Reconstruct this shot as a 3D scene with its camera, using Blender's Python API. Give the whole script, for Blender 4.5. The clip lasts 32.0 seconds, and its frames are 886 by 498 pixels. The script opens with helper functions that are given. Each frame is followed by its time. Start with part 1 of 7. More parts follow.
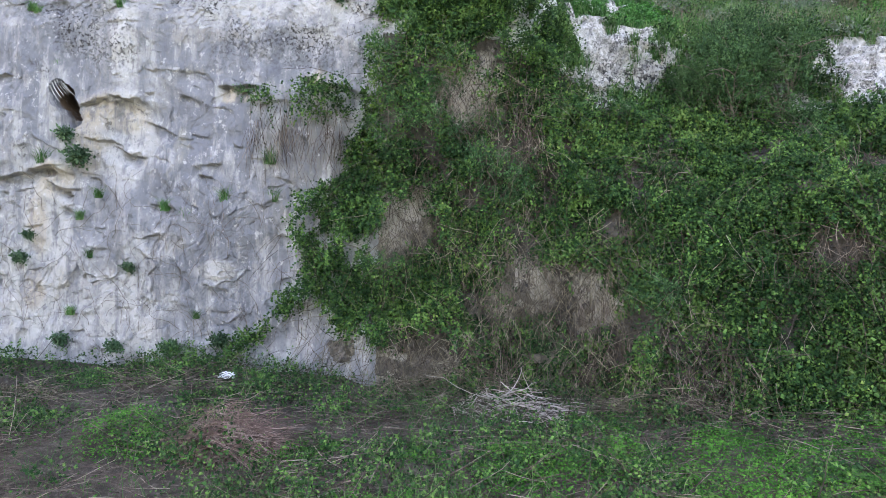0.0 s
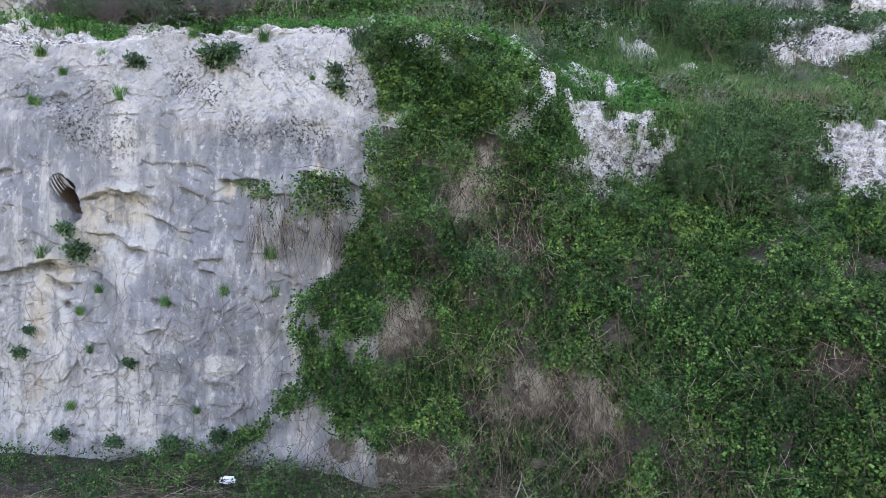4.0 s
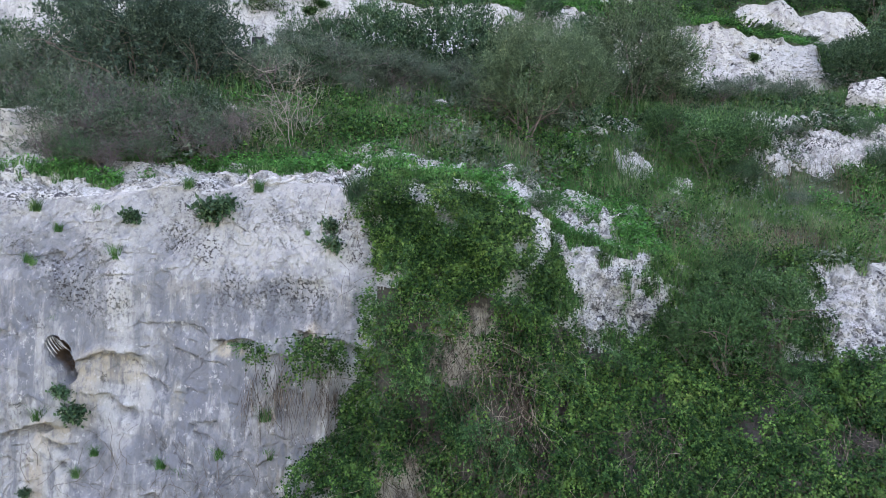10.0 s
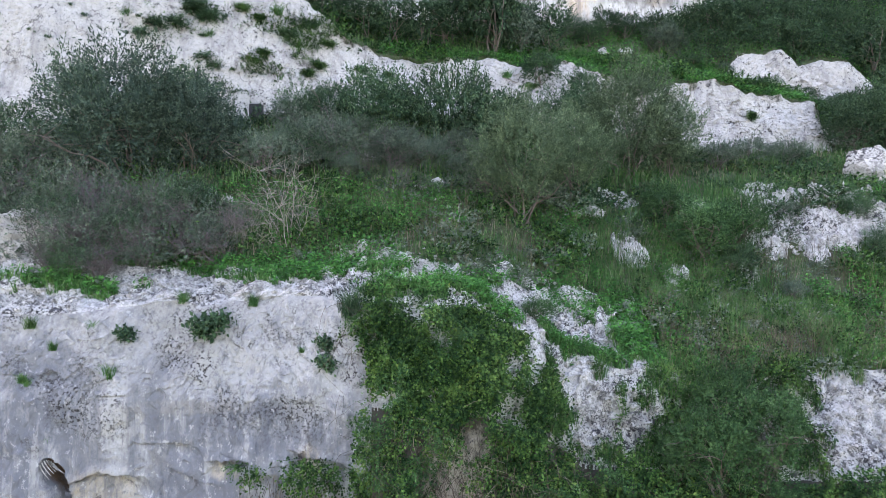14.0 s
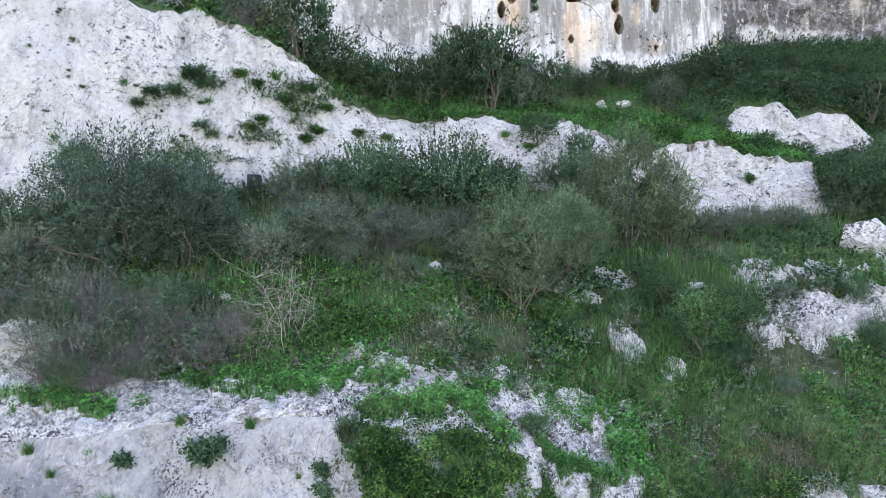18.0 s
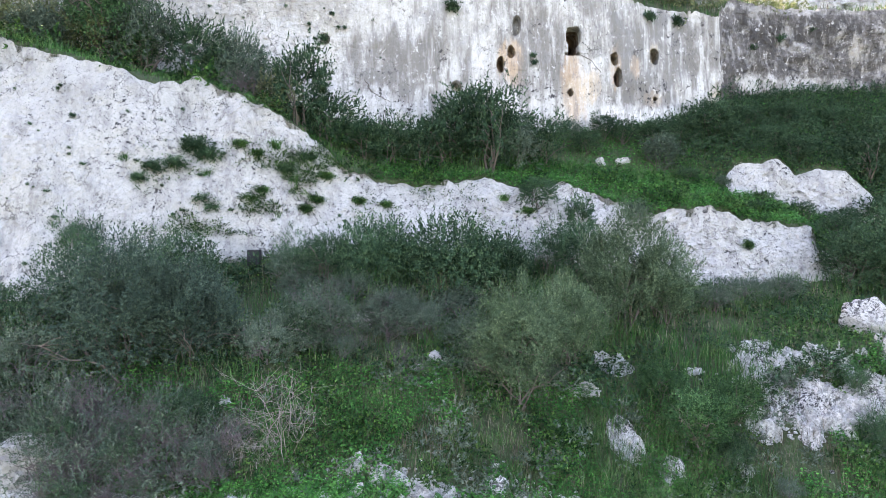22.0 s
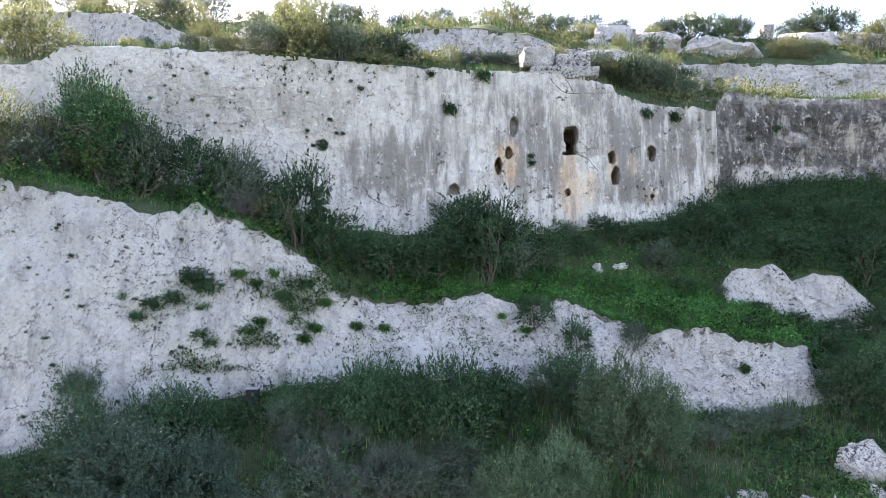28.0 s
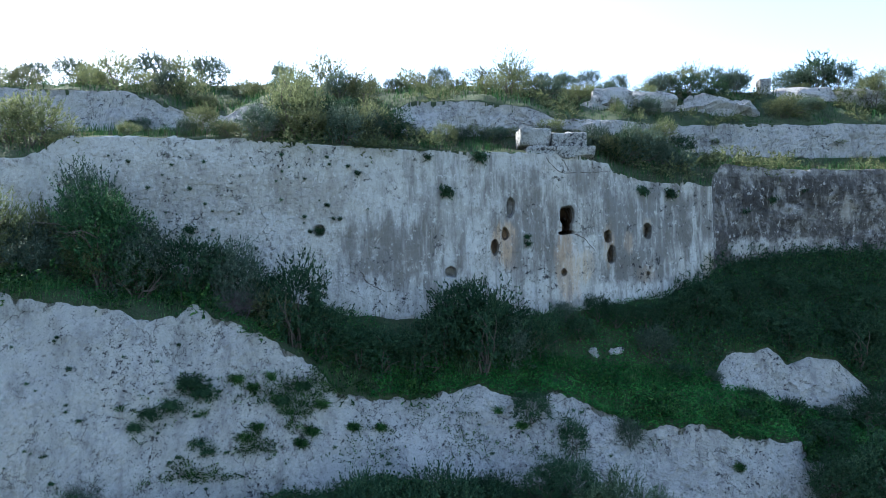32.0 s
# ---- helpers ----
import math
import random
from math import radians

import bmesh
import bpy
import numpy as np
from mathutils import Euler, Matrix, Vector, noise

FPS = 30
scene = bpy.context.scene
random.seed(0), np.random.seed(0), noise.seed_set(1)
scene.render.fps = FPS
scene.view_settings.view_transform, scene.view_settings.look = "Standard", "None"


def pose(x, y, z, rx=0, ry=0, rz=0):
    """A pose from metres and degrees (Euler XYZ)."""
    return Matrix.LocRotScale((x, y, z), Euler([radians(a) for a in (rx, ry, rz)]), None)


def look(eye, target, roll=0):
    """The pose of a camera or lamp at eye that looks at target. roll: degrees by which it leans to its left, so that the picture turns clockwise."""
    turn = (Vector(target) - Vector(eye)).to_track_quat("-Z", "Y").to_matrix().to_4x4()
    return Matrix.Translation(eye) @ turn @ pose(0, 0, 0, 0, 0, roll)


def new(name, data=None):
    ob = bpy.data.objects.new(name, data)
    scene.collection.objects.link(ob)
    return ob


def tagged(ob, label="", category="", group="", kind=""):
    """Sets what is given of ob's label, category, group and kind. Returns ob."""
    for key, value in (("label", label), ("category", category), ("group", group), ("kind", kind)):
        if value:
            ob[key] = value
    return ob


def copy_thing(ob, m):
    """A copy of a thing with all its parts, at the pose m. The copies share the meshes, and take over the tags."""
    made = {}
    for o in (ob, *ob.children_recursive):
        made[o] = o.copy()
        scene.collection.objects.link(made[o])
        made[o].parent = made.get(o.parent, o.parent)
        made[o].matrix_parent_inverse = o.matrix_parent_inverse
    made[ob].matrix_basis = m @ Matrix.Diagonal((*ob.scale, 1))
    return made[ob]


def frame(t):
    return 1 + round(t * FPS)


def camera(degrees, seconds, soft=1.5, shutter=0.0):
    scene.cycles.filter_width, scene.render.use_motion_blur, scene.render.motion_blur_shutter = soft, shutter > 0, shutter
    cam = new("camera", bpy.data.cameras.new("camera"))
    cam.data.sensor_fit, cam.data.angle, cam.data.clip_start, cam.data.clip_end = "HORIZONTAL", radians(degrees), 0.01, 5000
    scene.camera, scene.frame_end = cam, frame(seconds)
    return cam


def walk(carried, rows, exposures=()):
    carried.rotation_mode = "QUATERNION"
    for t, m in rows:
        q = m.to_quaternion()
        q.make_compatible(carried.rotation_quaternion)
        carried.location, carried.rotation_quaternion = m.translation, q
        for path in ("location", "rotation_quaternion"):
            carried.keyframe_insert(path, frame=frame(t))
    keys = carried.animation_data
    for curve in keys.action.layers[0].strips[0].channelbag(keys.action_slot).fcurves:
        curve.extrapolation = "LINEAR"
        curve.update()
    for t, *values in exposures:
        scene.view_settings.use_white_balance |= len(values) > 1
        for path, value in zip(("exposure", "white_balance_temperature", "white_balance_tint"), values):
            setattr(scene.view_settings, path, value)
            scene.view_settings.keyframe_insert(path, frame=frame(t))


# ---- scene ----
cam = camera(70.0, 32.0, 0.6)
EYE = 1.8  # the first eye's height over the ground
# seconds, x, y, rise, yaw, pitch, roll
ROWS = [
    (0, 0.001, 0.001, -0.000, 0.13, -0.84, -0.21),
    (1, -0.016, 0.003, 0.348, 0.08, -0.84, -0.19),
    (2, -0.026, 0.003, 0.720, 0.04, -0.82, -0.17),
    (3, -0.024, 0.000, 1.105, 0.02, -0.80, -0.16),
    (3.5, -0.023, -0.002, 1.298, 0.01, -0.80, -0.16),
    (5.5, -0.042, -0.006, 2.096, -0.10, -0.78, -0.11),
    (6, -0.041, -0.007, 2.312, -0.12, -0.77, -0.10),
    (7, -0.031, -0.011, 2.752, -0.15, -0.79, -0.11),
    (8, -0.008, -0.013, 3.194, -0.12, -0.82, -0.12),
    (9, 0.023, -0.010, 3.636, -0.07, -0.86, -0.14),
    (10, 0.054, 0.004, 4.086, -0.04, -0.87, -0.14),
    (11, 0.080, 0.022, 4.551, -0.04, -0.83, -0.14),
    (12, 0.109, 0.035, 5.029, -0.03, -0.78, -0.12),
    (13, 0.135, 0.041, 5.516, 0.01, -0.74, -0.07),
    (14, 0.167, 0.044, 6.003, 0.08, -0.69, -0.01),
    (14.5, 0.186, 0.047, 6.252, 0.12, -0.67, 0.01),
    (16.5, 0.216, 0.059, 7.316, 0.10, -0.72, 0.04),
    (17, 0.219, 0.056, 7.586, 0.09, -0.73, 0.04),
    (18, 0.230, 0.041, 8.120, 0.08, -0.75, 0.05),
    (19, 0.237, 0.032, 8.660, 0.07, -0.75, 0.07),
    (20, 0.241, 0.029, 9.221, 0.07, -0.75, 0.08),
    (21, 0.249, 0.028, 9.794, 0.09, -0.76, 0.09),
    (22, 0.256, 0.027, 10.380, 0.10, -0.77, 0.09),
    (23, 0.258, 0.027, 11.003, 0.10, -0.79, 0.09),
    (24, 0.253, 0.030, 11.651, 0.08, -0.81, 0.09),
    (25, 0.246, 0.034, 12.328, 0.04, -0.81, 0.10),
    (25.5, 0.245, 0.034, 12.684, 0.02, -0.80, 0.11),
    (27.5, 0.253, 0.020, 14.173, -0.08, -0.73, 0.13),
    (28, 0.265, 0.015, 14.563, -0.08, -0.73, 0.13),
    (29, 0.299, 0.002, 15.377, -0.08, -0.75, 0.15),
    (30, 0.337, -0.014, 16.225, -0.09, -0.79, 0.17),
    (31, 0.366, -0.032, 17.104, -0.10, -0.81, 0.20),
    (32, 0.386, -0.049, 18.000, -0.13, -0.83, 0.22),
]
# the picture's brightness and white balance on the way: seconds, stops, kelvin, tint
LIGHTNESS = [(0, 3.6, 8250, 25), (3, 3.5, 8250, 26), (7, 3.33, 8200, 25), (13, 3.3, 8050, 25), (17, 3.35, 8050, 24), (20, 3.45, 8050, 24), (23, 3.3, 7950, 23), (25, 3.1, 7950, 23),
             (28, 2.77, 7600, 22), (30, 2.25, 6300, 12), (32, 1.68, 5900, 7)]
walk(cam, [(t, pose(x, y, EYE + z, 90 + pitch, roll, yaw)) for t, x, y, z, yaw, pitch, roll in ROWS], LIGHTNESS)

# ---- light ----
world = bpy.data.worlds.new("sky")
scene.world = world
world.use_nodes = True
wn = world.node_tree
sky = wn.nodes.new("ShaderNodeTexSky")
sky.sky_type, sky.sun_disc = "NISHITA", False
SUN_UP, SUN_SIDE = 38.0, -48.0  # degrees over the horizon, and to the right of straight ahead
sky.sun_elevation, sky.sun_rotation = radians(SUN_UP), radians(SUN_SIDE)
sky.air_density, sky.dust_density, sky.ozone_density = 1.0, 1.4, 1.0
wn.nodes["Background"].inputs["Strength"].default_value = 0.15
wn.links.new(sky.outputs[0], wn.nodes["Background"].inputs["Color"])
sun = new("sun", bpy.data.lights.new("sun", "SUN"))
sun.data.energy, sun.data.angle, sun.data.color = 5.0, radians(0.5), (1.0, 0.94, 0.84)
sa, se = radians(SUN_SIDE), radians(SUN_UP)
sun.matrix_world = look((math.sin(sa) * math.cos(se) * 100, math.cos(sa) * math.cos(se) * 100, math.sin(se) * 100), (0, 0, 0))


# ---- materials ----
def shader(name, rough=0.9):
    m = bpy.data.materials.new(name)
    m.use_nodes = True
    nt = m.node_tree
    b = nt.nodes["Principled BSDF"]
    b.inputs["Roughness"].default_value = rough
    b.inputs["Specular IOR Level"].default_value = 0.3
    return m, nt, b


def node(nt, kind, **values):
    n = nt.nodes.new(kind)
    for key, v in values.items():
        n.inputs[key].default_value = v
    return n


def coords(nt, scale=(1, 1, 1)):
    g = nt.nodes.new("ShaderNodeNewGeometry")
    mp = nt.nodes.new("ShaderNodeMapping")
    mp.inputs["Scale"].default_value = scale
    nt.links.new(g.outputs["Position"], mp.inputs["Vector"])
    return mp.outputs[0]


def noise_tex(nt, scale, detail=6, rough=0.6, stretch=(1, 1, 1)):
    n = node(nt, "ShaderNodeTexNoise", Scale=scale, Detail=detail, Roughness=rough)
    nt.links.new(coords(nt, stretch), n.inputs["Vector"])
    return n.outputs["Fac"]


def ramp(nt, fac, *stops):
    r = nt.nodes.new("ShaderNodeValToRGB")
    e = r.color_ramp.elements
    while len(e) < len(stops):
        e.new(0.5)
    for el, (pos, c) in zip(e, stops):
        el.position = pos
        el.color = (c, c, c, 1) if isinstance(c, (int, float)) else (*c, 1)
    nt.links.new(fac, r.inputs[0])
    return r.outputs[0]


def blend(nt, fac, a, b, mode="MIX"):
    n = nt.nodes.new("ShaderNodeMix")
    n.data_type, n.blend_type = "RGBA", mode
    for sock, v in ((n.inputs[0], fac), (n.inputs[6], a), (n.inputs[7], b)):
        if isinstance(v, (int, float)):
            sock.default_value = v if sock == n.inputs[0] else (v, v, v, 1)
        elif isinstance(v, tuple):
            sock.default_value = (*v, 1)
        else:
            nt.links.new(v, sock)
    return n.outputs[2]


def bump(nt, bsdf, height, strength, distance):
    n = node(nt, "ShaderNodeBump", Strength=strength, Distance=distance)
    nt.links.new(height, n.inputs["Height"])
    nt.links.new(n.outputs[0], bsdf.inputs["Normal"])


def where_xyz(nt, axis, lo, hi, wobble=0.0, scale=1.0):
    """0 to 1 as the place goes from lo to hi along an axis, with a ragged border."""
    g = nt.nodes.new("ShaderNodeNewGeometry")
    sep = nt.nodes.new("ShaderNodeSeparateXYZ")
    nt.links.new(g.outputs["Position"], sep.inputs[0])
    add = nt.nodes.new("ShaderNodeMath")
    add.operation = "MULTIPLY_ADD"
    nt.links.new(noise_tex(nt, scale, 5, 0.6), add.inputs[0])
    add.inputs[1].default_value = wobble * 2
    nt.links.new(sep.outputs["XYZ".index(axis)], add.inputs[2])
    r = nt.nodes.new("ShaderNodeMapRange")
    r.interpolation_type = "SMOOTHSTEP"
    r.inputs["From Min"].default_value, r.inputs["From Max"].default_value = lo + wobble, hi + wobble
    nt.links.new(add.outputs[0], r.inputs["Value"])
    return r.outputs["Result"]


def spot(nt, x, z, rx, rz):
    """1 inside an upright oval stain, 0 outside, with a ragged border."""
    mp = nt.nodes.new("ShaderNodeMapping")
    mp.vector_type = "TEXTURE"
    mp.inputs["Location"].default_value = (x, 0, z)
    mp.inputs["Scale"].default_value = (rx, 1e5, rz)
    g = nt.nodes.new("ShaderNodeNewGeometry")
    nt.links.new(g.outputs["Position"], mp.inputs["Vector"])
    ln = nt.nodes.new("ShaderNodeVectorMath")
    ln.operation = "LENGTH"
    nt.links.new(mp.outputs[0], ln.inputs[0])
    add = nt.nodes.new("ShaderNodeMath")
    add.operation = "MULTIPLY_ADD"
    nt.links.new(noise_tex(nt, 3.0, 8, 0.75, (1, 1, 0.6)), add.inputs[0])
    add.inputs[1].default_value = 1.15
    nt.links.new(product(nt, ln.outputs["Value"], 0.5), add.inputs[2])
    return ramp(nt, add.outputs[0], (0.0, 1.0), (0.8, 1.0), (1.0, 0.0))


def product(nt, a, b):
    m = nt.nodes.new("ShaderNodeMath")
    m.operation = "MULTIPLY"
    for sock, v in zip(m.inputs, (a, b)):
        if isinstance(v, (int, float)):
            sock.default_value = v
        else:
            nt.links.new(v, sock)
    return m.outputs[0]


def rock_material(name, white, grey, stain, stain_cut, pit_cut, pit_scale=16.0, ochre=0.0, streak=(1.6, 1.6, 0.4), spots=(), relief=0.6, crack=1.1, rust=(0.55, 0.36, 0.19), fleck_amount=0.35, wash_amount=0.55):
    """Chalky limestone: pale ground, grey weathering, dark pits and lichen, some warm fresh breaks. spots: stains as (x, z, rx, rz)."""
    m, nt, b = shader(name, 0.95)
    fine = noise_tex(nt, 11.0, 9, 0.75)
    blotch = noise_tex(nt, 2.6, 8, 0.7)
    broad = noise_tex(nt, 0.5, 5, 0.6)
    run = noise_tex(nt, 1.3, 9, 0.72, streak)
    col = blend(nt, ramp(nt, fine, (0.36, 0.0), (0.62, 1.0)), tuple(c * 0.8 for c in white), white)
    dirty = ramp(nt, run, (stain_cut - 0.063, 0.0), (stain_cut + 0.09, 0.9))
    wide = ramp(nt, broad, (stain_cut - 0.08, 0.0), (stain_cut + 0.12, 0.75))
    patch = ramp(nt, blotch, (stain_cut + 0.0, 0.0), (stain_cut + 0.1, 0.6))
    col = blend(nt, wide, col, stain)
    col = blend(nt, patch, col, tuple((p + q) / 2 for p, q in zip(grey, stain)))
    col = blend(nt, dirty, col, grey)
    wash = noise_tex(nt, 3.0, 8, 0.7, (streak[0] * 1.5, streak[1] * 1.5, streak[2] * 0.45))
    col = blend(nt, ramp(nt, wash, (0.55, 0.0), (0.66, wash_amount)), col, white)
    if ochre:
        col = blend(nt, ramp(nt, noise_tex(nt, 1.1, 6, 0.6), (0.64, 0.0), (0.72, ochre)), col, (0.56, 0.40, 0.24))
    for x, z, rx, rz in spots:
        col = blend(nt, product(nt, spot(nt, x, z, rx, rz), 0.7), col, rust)
    pits = noise_tex(nt, pit_scale, 5, 0.7)
    area = ramp(nt, noise_tex(nt, 0.9, 4, 0.6), (0.4, 0.25), (0.6, 1.0))
    small = ramp(nt, noise_tex(nt, pit_scale * 2.9, 4, 0.65), (pit_cut + 0.03, 0.0), (pit_cut + 0.06, 1.0))
    dark = product(nt, blend(nt, 1.0, ramp(nt, pits, (pit_cut + 0.01, 0.0), (pit_cut + 0.035, 1.0)), small, "LIGHTEN"), area)
    col = blend(nt, dark, col, (0.03, 0.03, 0.035))
    grain = noise_tex(nt, 24.0, 6, 0.75)
    fleck = noise_tex(nt, 6.5, 10, 0.78)
    here = product(nt, ramp(nt, noise_tex(nt, 0.7, 5, 0.65), (0.4, 0.2), (0.6, 1.0)), fleck_amount)
    col = blend(nt, product(nt, ramp(nt, fleck, (0.36, 1.0), (0.46, 0.0)), here), col, tuple(c * 0.8 for c in grey))
    col = blend(nt, product(nt, ramp(nt, fleck, (0.54, 0.0), (0.62, 1.0)), here), col, tuple(min(c * 1.1, 0.85) for c in white))
    col = blend(nt, product(nt, ramp(nt, grain, (0.36, 1.0), (0.43, 0.0)), here), col, tuple(c * 0.45 for c in grey))
    vein = noise_tex(nt, crack, 7, 0.62, (1, 1, 0.8))
    seam = product(nt, ramp(nt, vein, (0.492, 0.0), (0.5, 0.9), (0.508, 0.0)), ramp(nt, noise_tex(nt, 1.1, 4, 0.6), (0.44, 0.0), (0.56, 1.0)))
    col = blend(nt, seam, col, (0.06, 0.055, 0.055))
    nt.links.new(col, b.inputs["Base Color"])
    h = blend(nt, 0.5, noise_tex(nt, 7.0, 10, 0.8), grain)
    h = blend(nt, dark, h, 0.0)
    h = blend(nt, seam, h, 0.0)
    bump(nt, b, h, relief, 0.1)
    return m


def oval(nt, x, z, rx, rz, ragged=0.5, grain=1.4, drawn=(1.6, 1.6, 0.7)):
    """1 in the middle of an upright oval on a face, falling softly to 0 past its ragged border."""
    mp = nt.nodes.new("ShaderNodeMapping")
    mp.vector_type = "TEXTURE"
    mp.inputs["Location"].default_value = (x, 0, z)
    mp.inputs["Scale"].default_value = (rx, 1e5, rz)
    g = nt.nodes.new("ShaderNodeNewGeometry")
    nt.links.new(g.outputs["Position"], mp.inputs["Vector"])
    ln = nt.nodes.new("ShaderNodeVectorMath")
    ln.operation = "LENGTH"
    nt.links.new(mp.outputs[0], ln.inputs[0])
    add = nt.nodes.new("ShaderNodeMath")
    add.operation = "MULTIPLY_ADD"
    nt.links.new(noise_tex(nt, grain, 7, 0.66, drawn), add.inputs[0])
    add.inputs[1].default_value = ragged * 2
    nt.links.new(ln.outputs["Value"], add.inputs[2])
    r = nt.nodes.new("ShaderNodeMapRange")
    r.interpolation_type = "SMOOTHSTEP"
    r.inputs["From Min"].default_value, r.inputs["From Max"].default_value = 1.25 + ragged, 0.65 + ragged
    nt.links.new(add.outputs[0], r.inputs["Value"])
    return r.outputs["Result"]


GREY, WHITE, CREAM = (0.125, 0.13, 0.148), (0.375, 0.365, 0.352), (0.36, 0.31, 0.245)
# weathering of the near cliff: x, z, half width, half height, tone, amount
CLIFF_PATCHES = [
    (-6.4, 4.6, 1.0, 1.4, GREY, 0.8), (-3.4, 4.75, 1.5, 0.6, GREY, 0.7), (-3.7, 3.1, 1.25, 1.2, GREY, 0.85), (-3.3, 1.1, 1.2, 1.2, GREY, 0.75),
    (-5.2, 2.3, 0.9, 0.9, GREY, 0.45), (-2.2, 2.9, 0.8, 1.1, (0.15, 0.14, 0.13), 0.8), (-4.5, 5.5, 0.5, 0.5, GREY, 0.4), (-6.6, 5.9, 0.7, 0.35, GREY, 0.5), (-1.9, 5.1, 0.3, 0.5, GREY, 0.55),
    (-5.13, 4.95, 0.3, 0.62, WHITE, 0.9), (-5.1, 3.3, 0.45, 0.8, WHITE, 0.75), (-6.4, 1.3, 0.65, 1.6, WHITE, 0.85), (-5.0, 0.6, 0.8, 0.7, WHITE, 0.7), (-1.9, 5.6, 0.6, 0.8, WHITE, 0.6),
    (-3.6, 1.3, 0.35, 0.16, WHITE, 0.8), (-4.6, 1.7, 0.5, 0.25, WHITE, 0.5), (-3.1, 5.6, 1.1, 0.5, WHITE, 0.5),
    (-3.38, 4.1, 0.26, 0.15, CREAM, 0.9), (-2.0, 4.26, 0.2, 0.26, CREAM, 0.9), (-5.45, 3.85, 0.35, 0.3, CREAM, 0.75), (-5.05, 3.75, 0.3, 0.25, CREAM, 0.6), (-6.25, 2.75, 0.3, 0.3, CREAM, 0.65),
    (-5.7, 3.4, 0.22, 0.55, CREAM, 0.6), (-6.5, 2.0, 0.16, 0.5, (0.31, 0.24, 0.165), 0.5), (-6.55, 1.0, 0.15, 0.3, (0.31, 0.24, 0.165), 0.5), (-4.2, 3.3, 0.12, 0.3, (0.28, 0.26, 0.2), 0.5), (-4.1, 5.1, 0.9, 0.12, (0.26, 0.24, 0.22), 0.5),
]
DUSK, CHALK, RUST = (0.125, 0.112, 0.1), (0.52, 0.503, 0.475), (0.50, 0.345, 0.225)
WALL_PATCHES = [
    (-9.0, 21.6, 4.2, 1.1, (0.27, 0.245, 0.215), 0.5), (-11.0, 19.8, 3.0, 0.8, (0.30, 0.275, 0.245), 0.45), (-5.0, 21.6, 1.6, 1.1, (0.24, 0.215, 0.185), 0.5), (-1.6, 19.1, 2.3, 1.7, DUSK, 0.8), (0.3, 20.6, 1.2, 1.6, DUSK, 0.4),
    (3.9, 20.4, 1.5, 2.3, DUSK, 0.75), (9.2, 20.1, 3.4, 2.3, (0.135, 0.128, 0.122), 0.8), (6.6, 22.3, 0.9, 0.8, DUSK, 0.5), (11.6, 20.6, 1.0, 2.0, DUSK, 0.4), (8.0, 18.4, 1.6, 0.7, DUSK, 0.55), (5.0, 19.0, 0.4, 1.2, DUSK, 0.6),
    (-2.4, 17.5, 1.0, 0.8, CHALK, 0.85), (8.9, 17.5, 2.7, 0.42, CHALK, 0.9), (3.4, 17.9, 1.3, 0.7, CHALK, 0.6), (6.75, 19.55, 0.4, 0.5, CHALK, 0.9), (11.6, 18.9, 0.16, 0.9, CHALK, 0.8), (10.4, 18.6, 0.2, 0.5, CHALK, 0.5), (0.7, 18.9, 0.2, 0.8, CHALK, 0.6),
    (1.6, 19.6, 0.25, 1.2, CHALK, 0.5),
    (5.75, 18.4, 0.55, 1.9, RUST, 0.6), (6.5, 18.7, 0.45, 0.8, (0.52, 0.41, 0.3), 0.75), (3.0, 19.75, 0.6, 0.75, RUST, 0.75), (3.25, 18.9, 0.35, 0.45, RUST, 0.45), (7.55, 19.5, 0.3, 0.9, RUST, 0.5), (8.5, 19.6, 0.2, 0.45, RUST, 0.45),
    (9.35, 20.3, 0.28, 0.5, (0.44, 0.36, 0.28), 0.6), (9.3, 18.3, 0.4, 0.4, RUST, 0.3), (0.6, 17.5, 0.4, 0.3, (0.46, 0.36, 0.26), 0.4), (12.4, 18.6, 0.3, 0.7, (0.46, 0.36, 0.26), 0.4),
]
SOOT = (0.042, 0.037, 0.034)
SOOT_PATCHES = [
    (15.0, 21.8, 1.7, 1.1, SOOT, 0.85), (18.3, 22.0, 2.2, 0.9, SOOT, 0.8), (16.4, 20.3, 2.4, 0.5, SOOT, 0.7), (20.8, 20.4, 1.6, 0.9, SOOT, 0.6), (13.6, 20.0, 0.5, 1.4, SOOT, 0.7), (24.0, 21.5, 3.0, 1.2, SOOT, 0.6),
    (14.6, 19.4, 1.1, 0.45, (0.46, 0.44, 0.41), 0.8), (17.6, 19.5, 2.2, 0.35, (0.42, 0.40, 0.375), 0.7), (19.7, 21.2, 0.4, 0.7, (0.40, 0.36, 0.31), 0.6), (17.0, 21.2, 0.5, 0.25, (0.4, 0.38, 0.36), 0.6), (14.4, 20.5, 0.3, 0.4, (0.42, 0.4, 0.37), 0.6),
    (16.5, 22.95, 3.5, 0.18, (0.40, 0.38, 0.36), 0.5),
]


